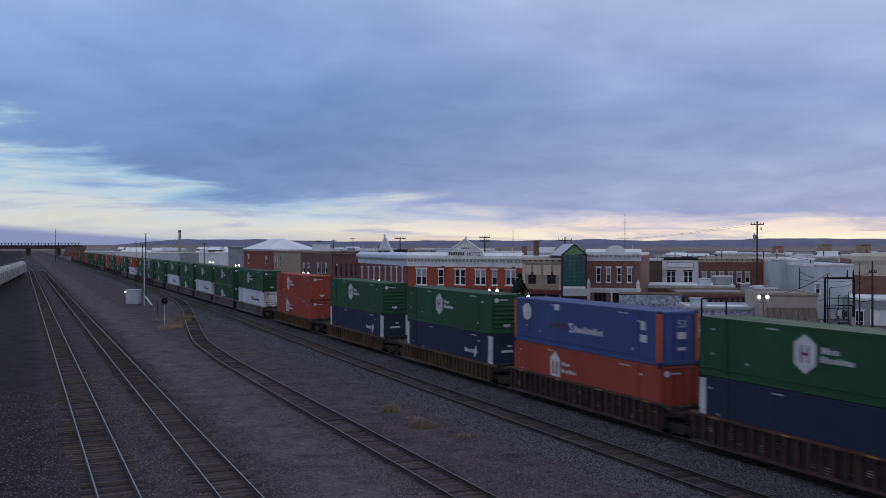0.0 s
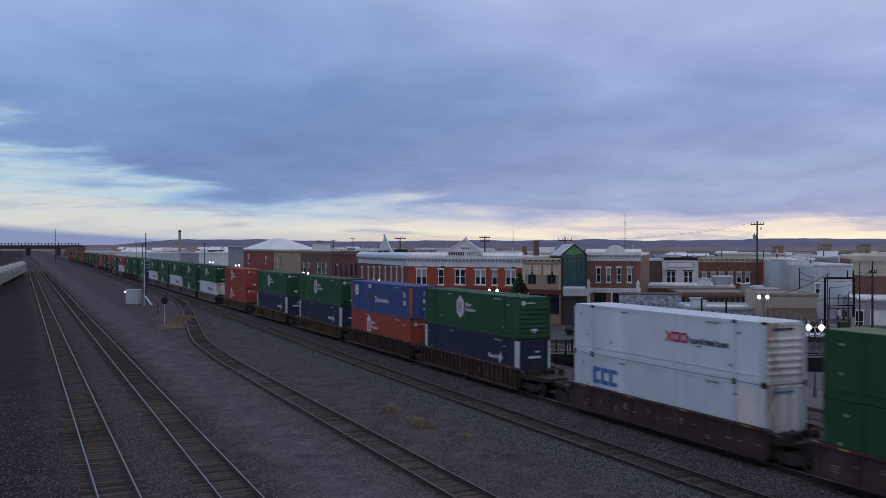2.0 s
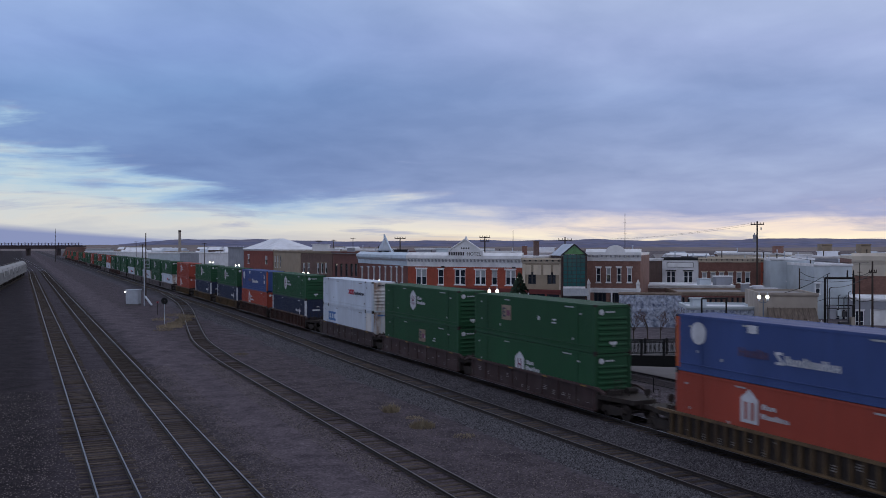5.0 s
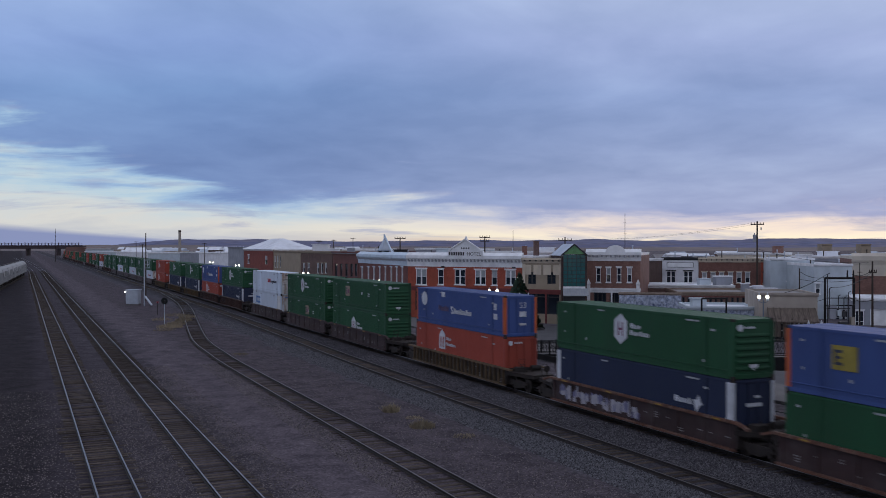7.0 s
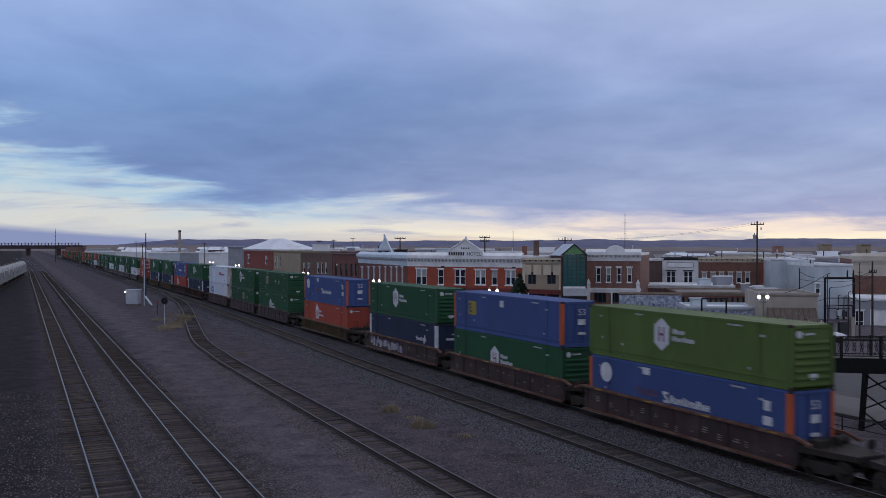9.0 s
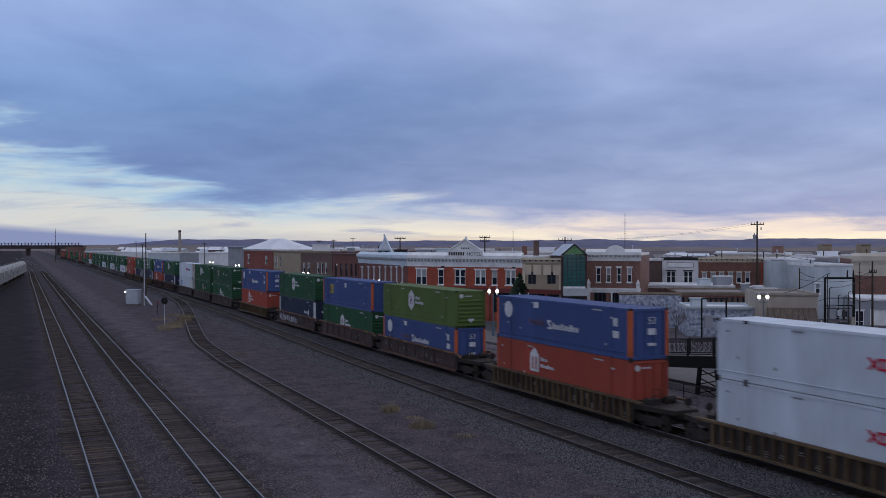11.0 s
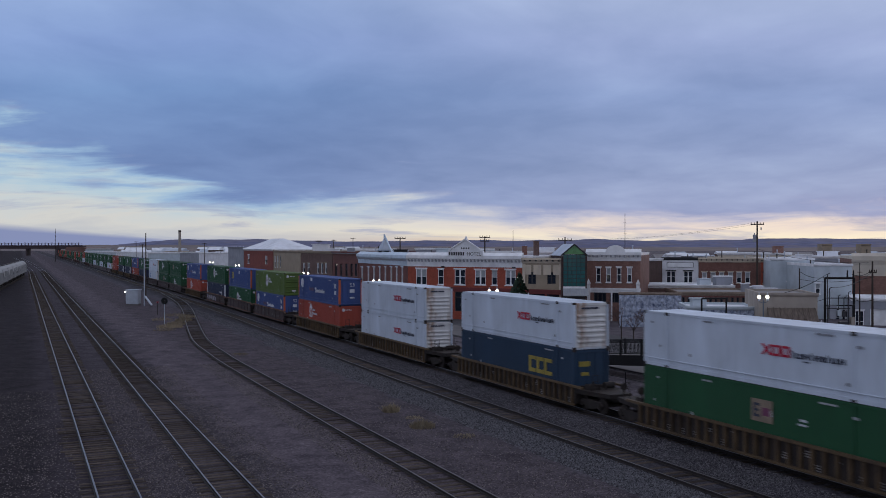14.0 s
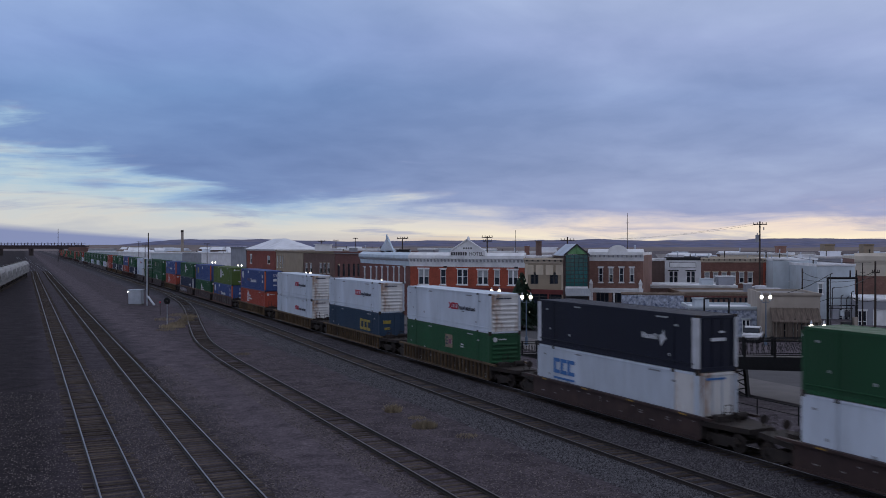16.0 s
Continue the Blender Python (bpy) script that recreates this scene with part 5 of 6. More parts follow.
building("long pale industrial shed", (32.28, 555.7), (46.55, 532.17), 14, 6.81, M["pale_wall"], [], cornice=0.3, trim="white_trim")
building("long pale industrial shed", (44.3, 506.43), (57.55, 484.67), 14, 6.77, M["white_wall"], [], cornice=0.3, trim="white_trim")
building("long pale industrial shed", (51.92, 437.2), (62.89, 418.45), 14, 6.91, M["pale_wall"], [], cornice=0.3, trim="white_trim")
building("long pale industrial shed", (61.75, 410.85), (67.14, 395.26), 14, 7.29, M["grey_wall"], [], cornice=0.3, trim="white_trim")
building("long pale industrial shed", (62.3, 366.74), (70.6, 351.16), 14, 7.34, M["white_wall"], [], cornice=0.3, trim="white_trim")
building("pale flat-roofed building in the distance", (72.56, 252.46), (78.0, 241.46), 14, 9.13, M["white_wall"], [], cornice=0.3, trim="white_trim")
building("pale flat-roofed building in the distance", (92.79, 287.22), (96.4, 275.73), 14, 9.01, M["pale_wall"], [], cornice=0.3, trim="white_trim")
building("pale flat-roofed building in the distance", (92.03, 221.77), (93.1, 213.39), 14, 9.33, M["grey_wall"], [], cornice=0.3, trim="white_trim")
building("pale flat-roofed building in the distance", (99.98, 229.15), (101.65, 220.18), 14, 9.16, M["pale_wall"], [], cornice=0.3, trim="white_trim")


def glass_gable():
    """The green glass front under a metal gable, between two shopfronts."""
    p, q = (61.97, 100.96), (64.48, 99.83)
    w = math.hypot(q[0] - p[0], q[1] - p[1])
    root = thing("building", "narrow green glass front under a grey metal gable", "building", pose(*p, 0, 0, 0, math.degrees(math.atan2(q[1] - p[1], q[0] - p[0]))), "buildings of the town")
    side = boxes("wall", M["brick_dark_brown"], root, (-0.15, w + 0.25, 0.3, 14, 0, 8.6))
    n, m = 5, 8
    for i in range(n):
        for j in range(m):
            bm = bmesh.new()
            box(bm, w * i / n + 0.03, w * (i + 1) / n - 0.03, 0.1, 0.14, 4.85 + 4.0 * j / m + 0.025, 4.85 + 4.0 * (j + 1) / m - 0.025)
            part("pane", bm, M["green_glass"], root)
    bm = bmesh.new()
    for i in range(n + 1):
        box(bm, w * i / n - 0.03, w * i / n + 0.03, 0.05, 0.16, 4.85, 8.9)
    for j in range(m + 1):
        box(bm, 0.03, w - 0.03, 0.06, 0.15, 4.85 + 4.0 * j / m - 0.025, 4.85 + 4.0 * j / m + 0.025)
    part("mullions", bm, M["dark_trim"], root, "dark mullions")
    bm = bmesh.new()
    prism(bm, [(0, 8.9), (w, 8.9), (w / 2 + 0.15, 10.0), (w / 2 - 0.15, 10.0)], 1, 0.1, 0.16)
    part("gable_panel", bm, M["green_light_glass"], root, "pale green gable panel")
    for sx in (-1, 1):
        bm = bmesh.new()
        slab(bm, (w / 2 + sx * (w / 2 + 0.25), 0.02, 8.75), (w / 2, 0.02, 10.12), 0.2, 0.16)
        part("verge", bm, M["dark_trim"], root)
        bm = bmesh.new()
        prism(bm, [(w / 2 + sx * (w / 2 + 0.3), 8.65), (w / 2 + sx * (w / 2 + 0.3), 8.75), (w / 2, 10.2), (w / 2, 10.1)], 1, 0.12, 11)
        part("roof_slope", bm, M["metal_roof"], root, "grey standing-seam roof slope")
    for a in ((0.25, 0.33), (0.5, 0.62), (0.75, 0.33)):
        bm = bmesh.new()
        bar(bm, (w * a[0], 0.04, 8.9), (w * 0.5, 0.04, 8.9 + a[1] * 1.6), 0.05)
        part("light_string", bm, M["green_light_glass"], root)
    bm = bmesh.new()
    prism(bm, [(0.0, 4.55), (0.0, 4.6), (-0.8, 3.75), (-0.8, 3.68)], 0, -0.1, w + 0.3)
    aw = part("awning", bm, M["blind"], root, "striped white awning")
    for i in range(9):
        x = -0.05 + i * (w + 0.2) / 9
        bm = bmesh.new()
        slab(bm, (x, -0.05, 4.57), (x, -0.78, 3.79), 0.1, 0.03)
        part("stripe", bm, M["grey_wall"], aw)
    boxes("panel", M["white_trim"], root, (0, w, 0.0, 0.3, 4.6, 4.85))
    boxes("shopfront", M["dark_trim"], root, (0, w, 0.02, 0.3, 0, 4.6))


def roof_lump(name, label, cat, at, w, d, h, m, rz=-24, z=0.0):
    root = thing(name, label, cat, pose(at[0], at[1], z, 0, 0, rz))
    bm = bmesh.new()
    box(bm, -w / 2, w / 2, -d / 2, d / 2, 0, h)
    bmesh.ops.bevel(bm, geom=list(bm.edges), offset=min(w, d, h) * 0.06, segments=1, affect="EDGES")
    part("body", bm, m, root)
    bm = bmesh.new()
    box(bm, -w * 0.56, w * 0.56, -d * 0.56, d * 0.56, h, h + 0.12)
    part("cap", bm, M["white_trim"] if m is M["grey_wall"] else m, root)
    return root


def utility_pole(label, at, h, arms=((0.6, 2.4),), transformer=False, rz=-24, r=0.16):
    root = thing("utility_pole", label, "utility pole", pose(*at, 0, 0, 0, rz), "utility poles")
    bm = bmesh.new()
    bar(bm, (0, 0, 0), (0, 0, h), r, 10, r * 0.7)
    part("pole", bm, M["pole_wood"], root)
    for dz, w in arms:
        bm = bmesh.new()
        box(bm, -w / 2, w / 2, -0.16, -0.04, h - dz - 0.07, h - dz + 0.07)
        arm = part("crossarm", bm, M["pole_wood"], root)
        for k in (-0.46, -0.2, 0.2, 0.46):
            bm = bmesh.new()
            bar(bm, (k * w, -0.1, h - dz + 0.07), (k * w, -0.1, h - dz + 0.3), 0.05, 6)
            part("insulator", bm, M["grime_and_shade"], arm)
    if transformer:
        bm = bmesh.new()
        bar(bm, (-0.42, -0.1, h - 3.1), (-0.42, -0.1, h - 2.0), 0.26, 12)
        bar(bm, (-0.42, -0.1, h - 2.0), (-0.42, -0.1, h - 1.75), 0.08, 8)
        part("transformer", bm, M["grey_wall"], root)
        bm = bmesh.new()
        bar(bm, (0.55, -0.1, h - 0.9), (0.55, -0.1, h - 1.3), 0.09, 8)
        part("fuse", bm, M["grey_wall"], root)
    return root


def mast(label, at, h, r=0.08, name="mast"):
    root = thing(name, label, "mast", pose(*at, 0))
    bm = bmesh.new()
    bar(bm, (0, 0, 0), (0, 0, h), r * 1.3, 8, r * 0.6)
    part("shaft", bm, M["grime_and_shade"], root)
    bm = bmesh.new()
    for z in (0.75, 0.88):
        bar(bm, (-0.35, 0, h * z), (0.35, 0, h * z), r * 0.6)
    part("bracket", bm, M["grime_and_shade"], root)
    return root


def cable(label, a, b, sag=0.6, r=0.025):
    cu = bpy.data.curves.new("cable", "CURVE")
    cu.dimensions, cu.bevel_depth, cu.bevel_resolution = "3D", r, 1
    s = cu.splines.new("POLY")
    n = 16
    s.points.add(n)
    for i in range(n + 1):
        t = i / n
        p = Vector(a).lerp(Vector(b), t) - Vector((0, 0, sag * 4 * t * (1 - t)))
        s.points[i].co = (*p, 1)
    cu.materials.append(M["black"])
    return tagged(new("cable", cu), label, "cable", "overhead cables")


LAMP = []


def street_lamp(at, h):
    if LAMP:
        return copy_thing(LAMP[0], pose(*at, h - 4.7, 0, 0, -24))
    root = thing("street_lamp", "blue-grey ornamental street lamp with two lit globes", "street lamp", pose(*at, 0, 0, 0, -24), "street lamps along the railway")
    bm = bmesh.new()
    bar(bm, (0, 0, -1.3), (0, 0, 0.5), 0.2, 10, 0.13)
    part("base", bm, M["lamp_blue"], root)
    bm = bmesh.new()
    bar(bm, (0, 0, 0.5), (0, 0, 4.1), 0.07, 8, 0.055)
    part("pole", bm, M["lamp_blue"], root)
    bm = bmesh.new()
    for i in range(6):
        a, b = i / 6 * math.pi, (i + 1) / 6 * math.pi
        for sx in (-1, 1):
            bar(bm, (sx * 0.21 * (1 - math.cos(a)), 0, 4.0 - 0.16 * math.sin(a)), (sx * 0.21 * (1 - math.cos(b)), 0, 4.0 - 0.16 * math.sin(b)), 0.03)
    part("arm", bm, M["lamp_blue"], root)
    for sx in (-1, 1):
        bm = bmesh.new()
        bmesh.ops.create_uvsphere(bm, u_segments=12, v_segments=8, radius=0.175, matrix=Matrix.Translation((sx * 0.42, 0, 4.38)) @ Matrix.Diagonal((1, 1, 1.15, 1)))
        gl = part("globe", bm, M["globe"], root, "glowing globe", True)
        bm = bmesh.new()
        bar(bm, (sx * 0.42, 0, 4.0), (sx * 0.42, 0, 4.16), 0.1, 8, 0.14)
        bar(bm, (sx * 0.42, 0, 4.64), (sx * 0.42, 0, 4.84), 0.09, 8, 0.02)
        part("finial", bm, M["post"], gl)
    LAMP.append(root)
    return root


def bare_tree(at, h, seed, label="bare leafless street tree", spread=1.0):
    rnd = random.Random(seed)
    root = thing("tree", label, "tree", pose(*at, 0), "bare trees")
    tr, tw = bmesh.new(), bmesh.new()

    def grow(p, d, L, r, depth):
        q = p + d * L
        bar(tr if depth < 2 else tw, p, q, r, 6 if depth < 2 else 4, r * 0.65)
        if depth > 4:
            return
        for k in range(3 if depth < 4 else 4):
            e = (d + Vector((rnd.gauss(0, 0.5 * spread), rnd.gauss(0, 0.5 * spread), rnd.uniform(0.0, 0.5)))).normalized()
            grow(p + d * L * rnd.uniform(0.6, 1.0), e, L * rnd.uniform(0.55, 0.8), r * 0.58, depth + 1)
    grow(Vector((0, 0, 0)), Vector((0, 0, 1)), h * 0.3, h * 0.018, 0)
    part("trunk", tr, M["pole_wood"], root)
    part("twig_crown", tw, M["twig"], root)
    return root


M["twig"] = mat("reddish_bare_twigs", (0.10, 0.065, 0.06), 0.9, grain=0.3)
M["fir"] = mat("dark_fir_needles", (0.03, 0.055, 0.036), 0.8, grain=0.5, scale=2.0)
M["grass"] = mat("dry_tawny_grass", (0.25, 0.205, 0.14), 0.9, grain=0.4, scale=3.0, vary=0.2)


def fir_tree(at, h):
    rnd = random.Random(7)
    root = thing("fir_tree", "dark green fir tree hung with small lights", "tree", pose(*at, 0))
    bm = bmesh.new()
    bar(bm, (0, 0, 0), (0, 0, h), 0.16, 8, 0.03)
    part("trunk", bm, M["pole_wood"], root)
    bm = bmesh.new()
    for i in range(900):
        z = h * (0.12 + 0.86 * rnd.random() ** 1.2)
        R = 0.45 * (h - z) * rnd.uniform(0.55, 1.12) + 0.1
        a = rnd.uniform(0, 6.283)
        tip = Vector((math.cos(a) * R, math.sin(a) * R, z - 0.22 * R))
        s = Vector((-math.sin(a), math.cos(a), 0)) * (0.12 + 0.10 * R)
        mid = Vector((math.cos(a) * R * 0.35, math.sin(a) * R * 0.35, z + 0.05))
        up = Vector((0, 0, 0.1))
        v = [bm.verts.new(x) for x in (mid - s * 0.4, tip - s * 0.2, tip + s * 0.2, mid + s * 0.4)]
        bm.faces.new(v)
        v = [bm.verts.new(x) for x in (mid - up, tip - up * 2 + s, tip + up)]
        bm.faces.new(v)
    part("crown", bm, M["fir"], root)
    bm = bmesh.new()
    for i in range(9):
        z = h * rnd.uniform(0.1, 0.9)
        a = rnd.uniform(3.3, 6.0)
        R = 0.29 * (h - z) + 0.12
        bmesh.ops.create_icosphere(bm, subdivisions=1, radius=0.035, matrix=Matrix.Translation((math.cos(a) * R, math.sin(a) * R, z)))
    tagged(part("light_bulbs", bm, M["globe_dim"], root, "small white bulbs"), kind="stuff")


def tuft(at, r, h, n, seed, label="clump of dry tawny grass"):
    rnd = random.Random(seed)
    bm = bmesh.new()
    for i in range(n):
        a, q = rnd.uniform(0, 6.283), r * math.sqrt(rnd.random())
        p = Vector((math.cos(a) * q, math.sin(a) * q, 0))
        d = Vector((rnd.gauss(0, 0.35), rnd.gauss(0, 0.35), 1)) * h * rnd.uniform(0.5, 1.1) * (1.15 - 0.6 * q / r)
        s = Vector((rnd.uniform(-1, 1), rnd.uniform(-1, 1), 0)).normalized() * 0.018
        v = [bm.verts.new(x) for x in (p - s, p + s, p + d * 0.6 + s * 0.7, p + d)]
        bm.faces.new(v)
    o = part("grass_clump", bm, M["grass"])
    o.matrix_basis = pose(*at, 0)
    return tagged(o, label, "grass", "dry grass clumps", "stuff")


def hopper_car():
    root = thing("hopper_car", "pale grey covered hopper car standing on a siding", "rail car", group="covered hopper cars")
    bm = bmesh.new()
    prof = [(-1.55, 1.3), (-1.6, 2.0), (-1.6, 3.8), (-1.35, 4.5), (-0.6, 4.9), (0.6, 4.9), (1.35, 4.5), (1.6, 3.8), (1.6, 2.0), (1.55, 1.3)]
    prism(bm, prof, 1, -5.3, 5.3)
    for e in (-1, 1):
        lo = [bm.verts.new((x, e * 5.3, z)) for x, z in prof]
        hi = [bm.verts.new((x * 0.84, e * (6.5 if z > 2.5 else 4.6), z * 0.95)) for x, z in prof]
        for a in range(len(prof)):
            b = (a + 1) % len(prof)
            bm.faces.new((lo[a], lo[b], hi[b], hi[a]))
        bm.faces.new(hi)
    part("body", bm, M["hopper"], root)
    for y in (-5, 0, 5):
        bm = bmesh.new()
        v = [bm.verts.new((x, y + k, 1.3)) for x, k in ((-1.3, -2), (1.3, -2), (1.3, 2), (-1.3, 2))]
        lo = [bm.verts.new((x, y + k, 0.5)) for x, k in ((-0.5, -0.5), (0.5, -0.5), (0.5, 0.5), (-0.5, 0.5))]
        for i in range(4):
            bm.faces.new((v[i], v[(i + 1) % 4], lo[(i + 1) % 4], lo[i]))
        bm.faces.new(lo)
        part("hopper_bay", bm, M["hopper"], root)
    for i in range(13):
        y = -5.2 + i * 10.4 / 12
        for x in (-1, 1):
            boxes("rib", M["hopper"], root, (*sorted((x * 1.6, x * 1.74)), y - 0.09, y + 0.09, 1.4, 3.9))
    boxes("end_frame", M["grime_and_shade"], root, (-1.3, 1.3, -8.0, 8.0, 1.05, 1.3))
    boxes("roof_walk", M["grime_and_shade"], root, (-0.4, 0.4, -6.0, 6.0, 4.9, 5.0))
    for y in (-6.3, 6.3):
        wheelset_parts(root, y)
    return root


M["hopper"] = mat("pale_grey_hopper_paint", (0.34, 0.345, 0.35), 0.7, grain=0.15, scale=0.5, spots=(0.24, 0.23, 0.23), spot_scale=0.5)
M["far_grass"] = mat("dun_prairie", (0.165, 0.135, 0.128), 0.95, grain=0.3, scale=0.01, spots=(0.10, 0.085, 0.08), spot_scale=0.006, spot_amount=0.7)
# the blue of the far ridge is distance haze, mixed into its base colour
M["ridge"] = mat("haze_blue_scrub_ridge", (0.106, 0.115, 0.206), 0.95, grain=0.35, scale=0.02, spots=(0.19, 0.16, 0.17), spot_scale=0.009, spot_amount=0.65, stretch=(1, 1, 9))
M["rust_bank"] = mat("rust_brown_bank", (0.152, 0.093, 0.080), 0.95, grain=0.3, scale=0.1)
M["overpass"] = mat("dark_bridge_girder", (0.06, 0.045, 0.05), 0.8, grain=0.2, scale=0.2)

glass_gable()
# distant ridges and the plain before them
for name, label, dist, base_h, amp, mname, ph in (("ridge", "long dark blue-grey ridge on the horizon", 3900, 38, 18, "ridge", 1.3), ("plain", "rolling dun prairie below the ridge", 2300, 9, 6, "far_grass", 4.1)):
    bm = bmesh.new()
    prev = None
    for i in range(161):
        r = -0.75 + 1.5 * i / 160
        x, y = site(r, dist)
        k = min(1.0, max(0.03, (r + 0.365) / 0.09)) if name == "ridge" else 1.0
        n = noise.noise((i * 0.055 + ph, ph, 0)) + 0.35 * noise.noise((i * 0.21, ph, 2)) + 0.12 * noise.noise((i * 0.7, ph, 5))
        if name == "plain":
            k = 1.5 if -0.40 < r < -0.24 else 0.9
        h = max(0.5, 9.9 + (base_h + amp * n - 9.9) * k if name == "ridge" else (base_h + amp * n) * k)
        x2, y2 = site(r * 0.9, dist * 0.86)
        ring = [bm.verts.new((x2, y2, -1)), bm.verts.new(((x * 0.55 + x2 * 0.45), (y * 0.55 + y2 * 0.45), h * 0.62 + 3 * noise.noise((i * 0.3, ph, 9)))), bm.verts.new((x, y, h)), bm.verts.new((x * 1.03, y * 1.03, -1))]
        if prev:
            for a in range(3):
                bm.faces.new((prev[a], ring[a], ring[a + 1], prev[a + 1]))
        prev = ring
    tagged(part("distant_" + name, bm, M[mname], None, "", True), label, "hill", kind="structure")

# road bridge across the yard, far off
op = thing("overpass", "long dark road bridge across the far end of the yard", "bridge", pose(-36, 1090.9, 0, 0, 0, -24.2))
boxes("girder", M["overpass"], op, (-60, 104, 0, 10, 7.0, 10.2))
boxes("parapet", M["overpass"], op, (-60, 104, -0.4, 0, 10.2, 10.9))
boxes("rail", M["overpass"], op, (-60, 104, -0.35, -0.05, 12.9, 13.2), (-60, 104, -0.3, -0.1, 12.0, 12.2))
for x in (-20, 12, 44, 76):
    boxes("pier", M["overpass"], op, (x, x + 1.8, 1, 9, 0, 7.0))
for i in range(46):
    boxes("parapet_post", M["overpass"], op, (-58 + i * 3.5, -57.2 + i * 3.5, -0.4, 0.0, 10.9, 13.2 + 0.5 * (i % 2)))
bank = thing("embankment", "rust-brown bridge approach embankment", "embankment", pose(52, 1000, 0, 0, 0, -24))
bm = bmesh.new()
prism(bm, [(-4, 0), (0, 9), (16, 9), (40, 0)], 1, -30, 30)
part("bank", bm, M["rust_bank"], bank)

# hopper string on the far siding
track("far siding holding parked hopper cars", [(-11.0, 120), (-4.46, 250), (0.16, 342.5)], M["rail_rust"], 0)
hc = None
for i in range(10):
    y = 333 - i * 17.6
    x = 0.3 - (345 - y) * 0.05
    m = pose(x, y, RAIL_TOP, 0, 0, -2.86)
    if hc is None:
        hc = hopper_car()
        hc.matrix_basis = m
    else:
        copy_thing(hc, m)

# small far houses, trees and lights of the outskirts
rnd = random.Random(21)
for i in range(60):
    r, d = rnd.uniform(-0.40, 0.47), rnd.uniform(300, 620)
    if r < -0.22 and d < 420:
        d += 160
    p = site(r, d)
    if p[0] < 75:
        continue
    w, dp, h = rnd.uniform(7, 16), rnd.uniform(6, 9), rnd.uniform(3.0, 5.5)
    root = thing("house", "small pale house on the far side of town", "house", pose(*p, 0, 0, 0, -24 + rnd.uniform(-10, 10)), "distant houses")
    boxes("wall", M[rnd.choice(("white_wall", "pale_wall", "beige", "tan", "brick_brown"))], root, (-w / 2, w / 2, -dp / 2, dp / 2, 0, h))
    bm = bmesh.new()
    prism(bm, [(-dp / 2 - 0.4, h), (dp / 2 + 0.4, h), (0, h + rnd.uniform(1.0, 2.4))], 0, -w / 2 - 0.3, w / 2 + 0.3)
    part("roof", bm, M[rnd.choice(("roof_white", "roof_tar", "metal_roof", "roof_tar"))], root)
    for k in (-0.25, 0.2):
        boxes("window", M["glass"], root, (k * w, k * w + 1.3, -dp / 2 - 0.04, -dp / 2, 1.0, 2.3))
# crowded outskirts beyond the sheds
for i in range(64):
    r, d = -0.37 + 0.30 * rnd.random(), rnd.uniform(600, 900)
    w, dp, h = rnd.uniform(8, 22), rnd.uniform(7, 10), rnd.uniform(4.0, 7.6)
    root = thing("house", "small gabled house on the outskirts", "house", pose(*site(r, d), 0, 0, 0, -24 + rnd.uniform(-30, 30)), "distant houses")
    boxes("wall", M[rnd.choice(("white_wall", "pale_wall", "beige", "tan", "brick_brown", "brick_dark_brown", "grey_wall"))], root, (-w / 2, w / 2, -dp / 2, dp / 2, 0, h))
    bm = bmesh.new()
    prism(bm, [(-dp / 2 - 0.4, h), (dp / 2 + 0.4, h), (0, h + rnd.uniform(1.2, 2.6))], 0, -w / 2 - 0.3, w / 2 + 0.3)
    part("roof", bm, M[rnd.choice(("roof_white", "roof_tar", "metal_roof", "roof_white"))], root)
FAR_TREES = [bare_tree((150, 420), 9.5, 31, "bare tree on the far side of town", 1.2)]
for i in range(18):
    r, d = rnd.uniform(-0.38, 0.47), rnd.uniform(270, 560)
    if r < -0.22 and d < 420:
        d += 160
    if site(r, d)[0] < 75:
        continue
    copy_thing(FAR_TREES[0], pose(*site(r, d), 0, 0, 0, rnd.uniform(0, 360)))

# signal equipment in the yard
cab = thing("relay_cabinet", "silver-grey trackside relay cabinet on a low base", "cabinet", pose(17.2, 164.7, 0, 0, 0, -24))
boxes("base", M["concrete"], cab, (-1.1, 1.1, -0.8, 0.8, 0, 0.25))
bm = bmesh.new()
box(bm, -1.05, 1.05, -0.75, 0.75, 0.25, 2.5)
bmesh.ops.bevel(bm, geom=list(bm.edges), offset=0.04, segments=2, affect="EDGES")
part("body", bm, M["silver"], cab)
boxes("roof", M["silver"], cab, (-1.15, 1.15, -0.85, 0.85, 2.5, 2.62))
boxes("door", M["silver"], cab, (-0.95, -0.02, -0.79, -0.75, 0.4, 2.35), (0.02, 0.95, -0.79, -0.75, 0.4, 2.35))
boxes("bulb", M["globe_dim"], cab, (-1.2, -1.02, -1.0, -0.86, 2.2, 2.4), label="small lit lamp")
sm = thing("signal_mast", "tall grey signal mast with ladder and relay arm", "signal mast", pose(18.7, 162.4, 0, 0, 0, -24))
bm = bmesh.new()
bar(bm, (0, 0, 0), (0, 0, 7.8), 0.11, 8)
part("shaft", bm, M["silver"], sm)
for z in (6.3, 6.9, 7.6):
    bm = bmesh.new()
    bar(bm, (0, 0, z), (0.8, 0, z), 0.05)
    part("crossbar", bm, M["silver"], sm)
bm = bmesh.new()
bar(bm, (0.8, 0, 6.2), (0.8, 0, 7.7), 0.04)
part("bracket", bm, M["silver"], sm)
bm = bmesh.new()
slab(bm, (0.2, -0.3, 1.6), (2.3, -3.6, 0.35), 0.3, 0.16)
part("ladder", bm, M["silver"], sm, "pale leaning ladder")
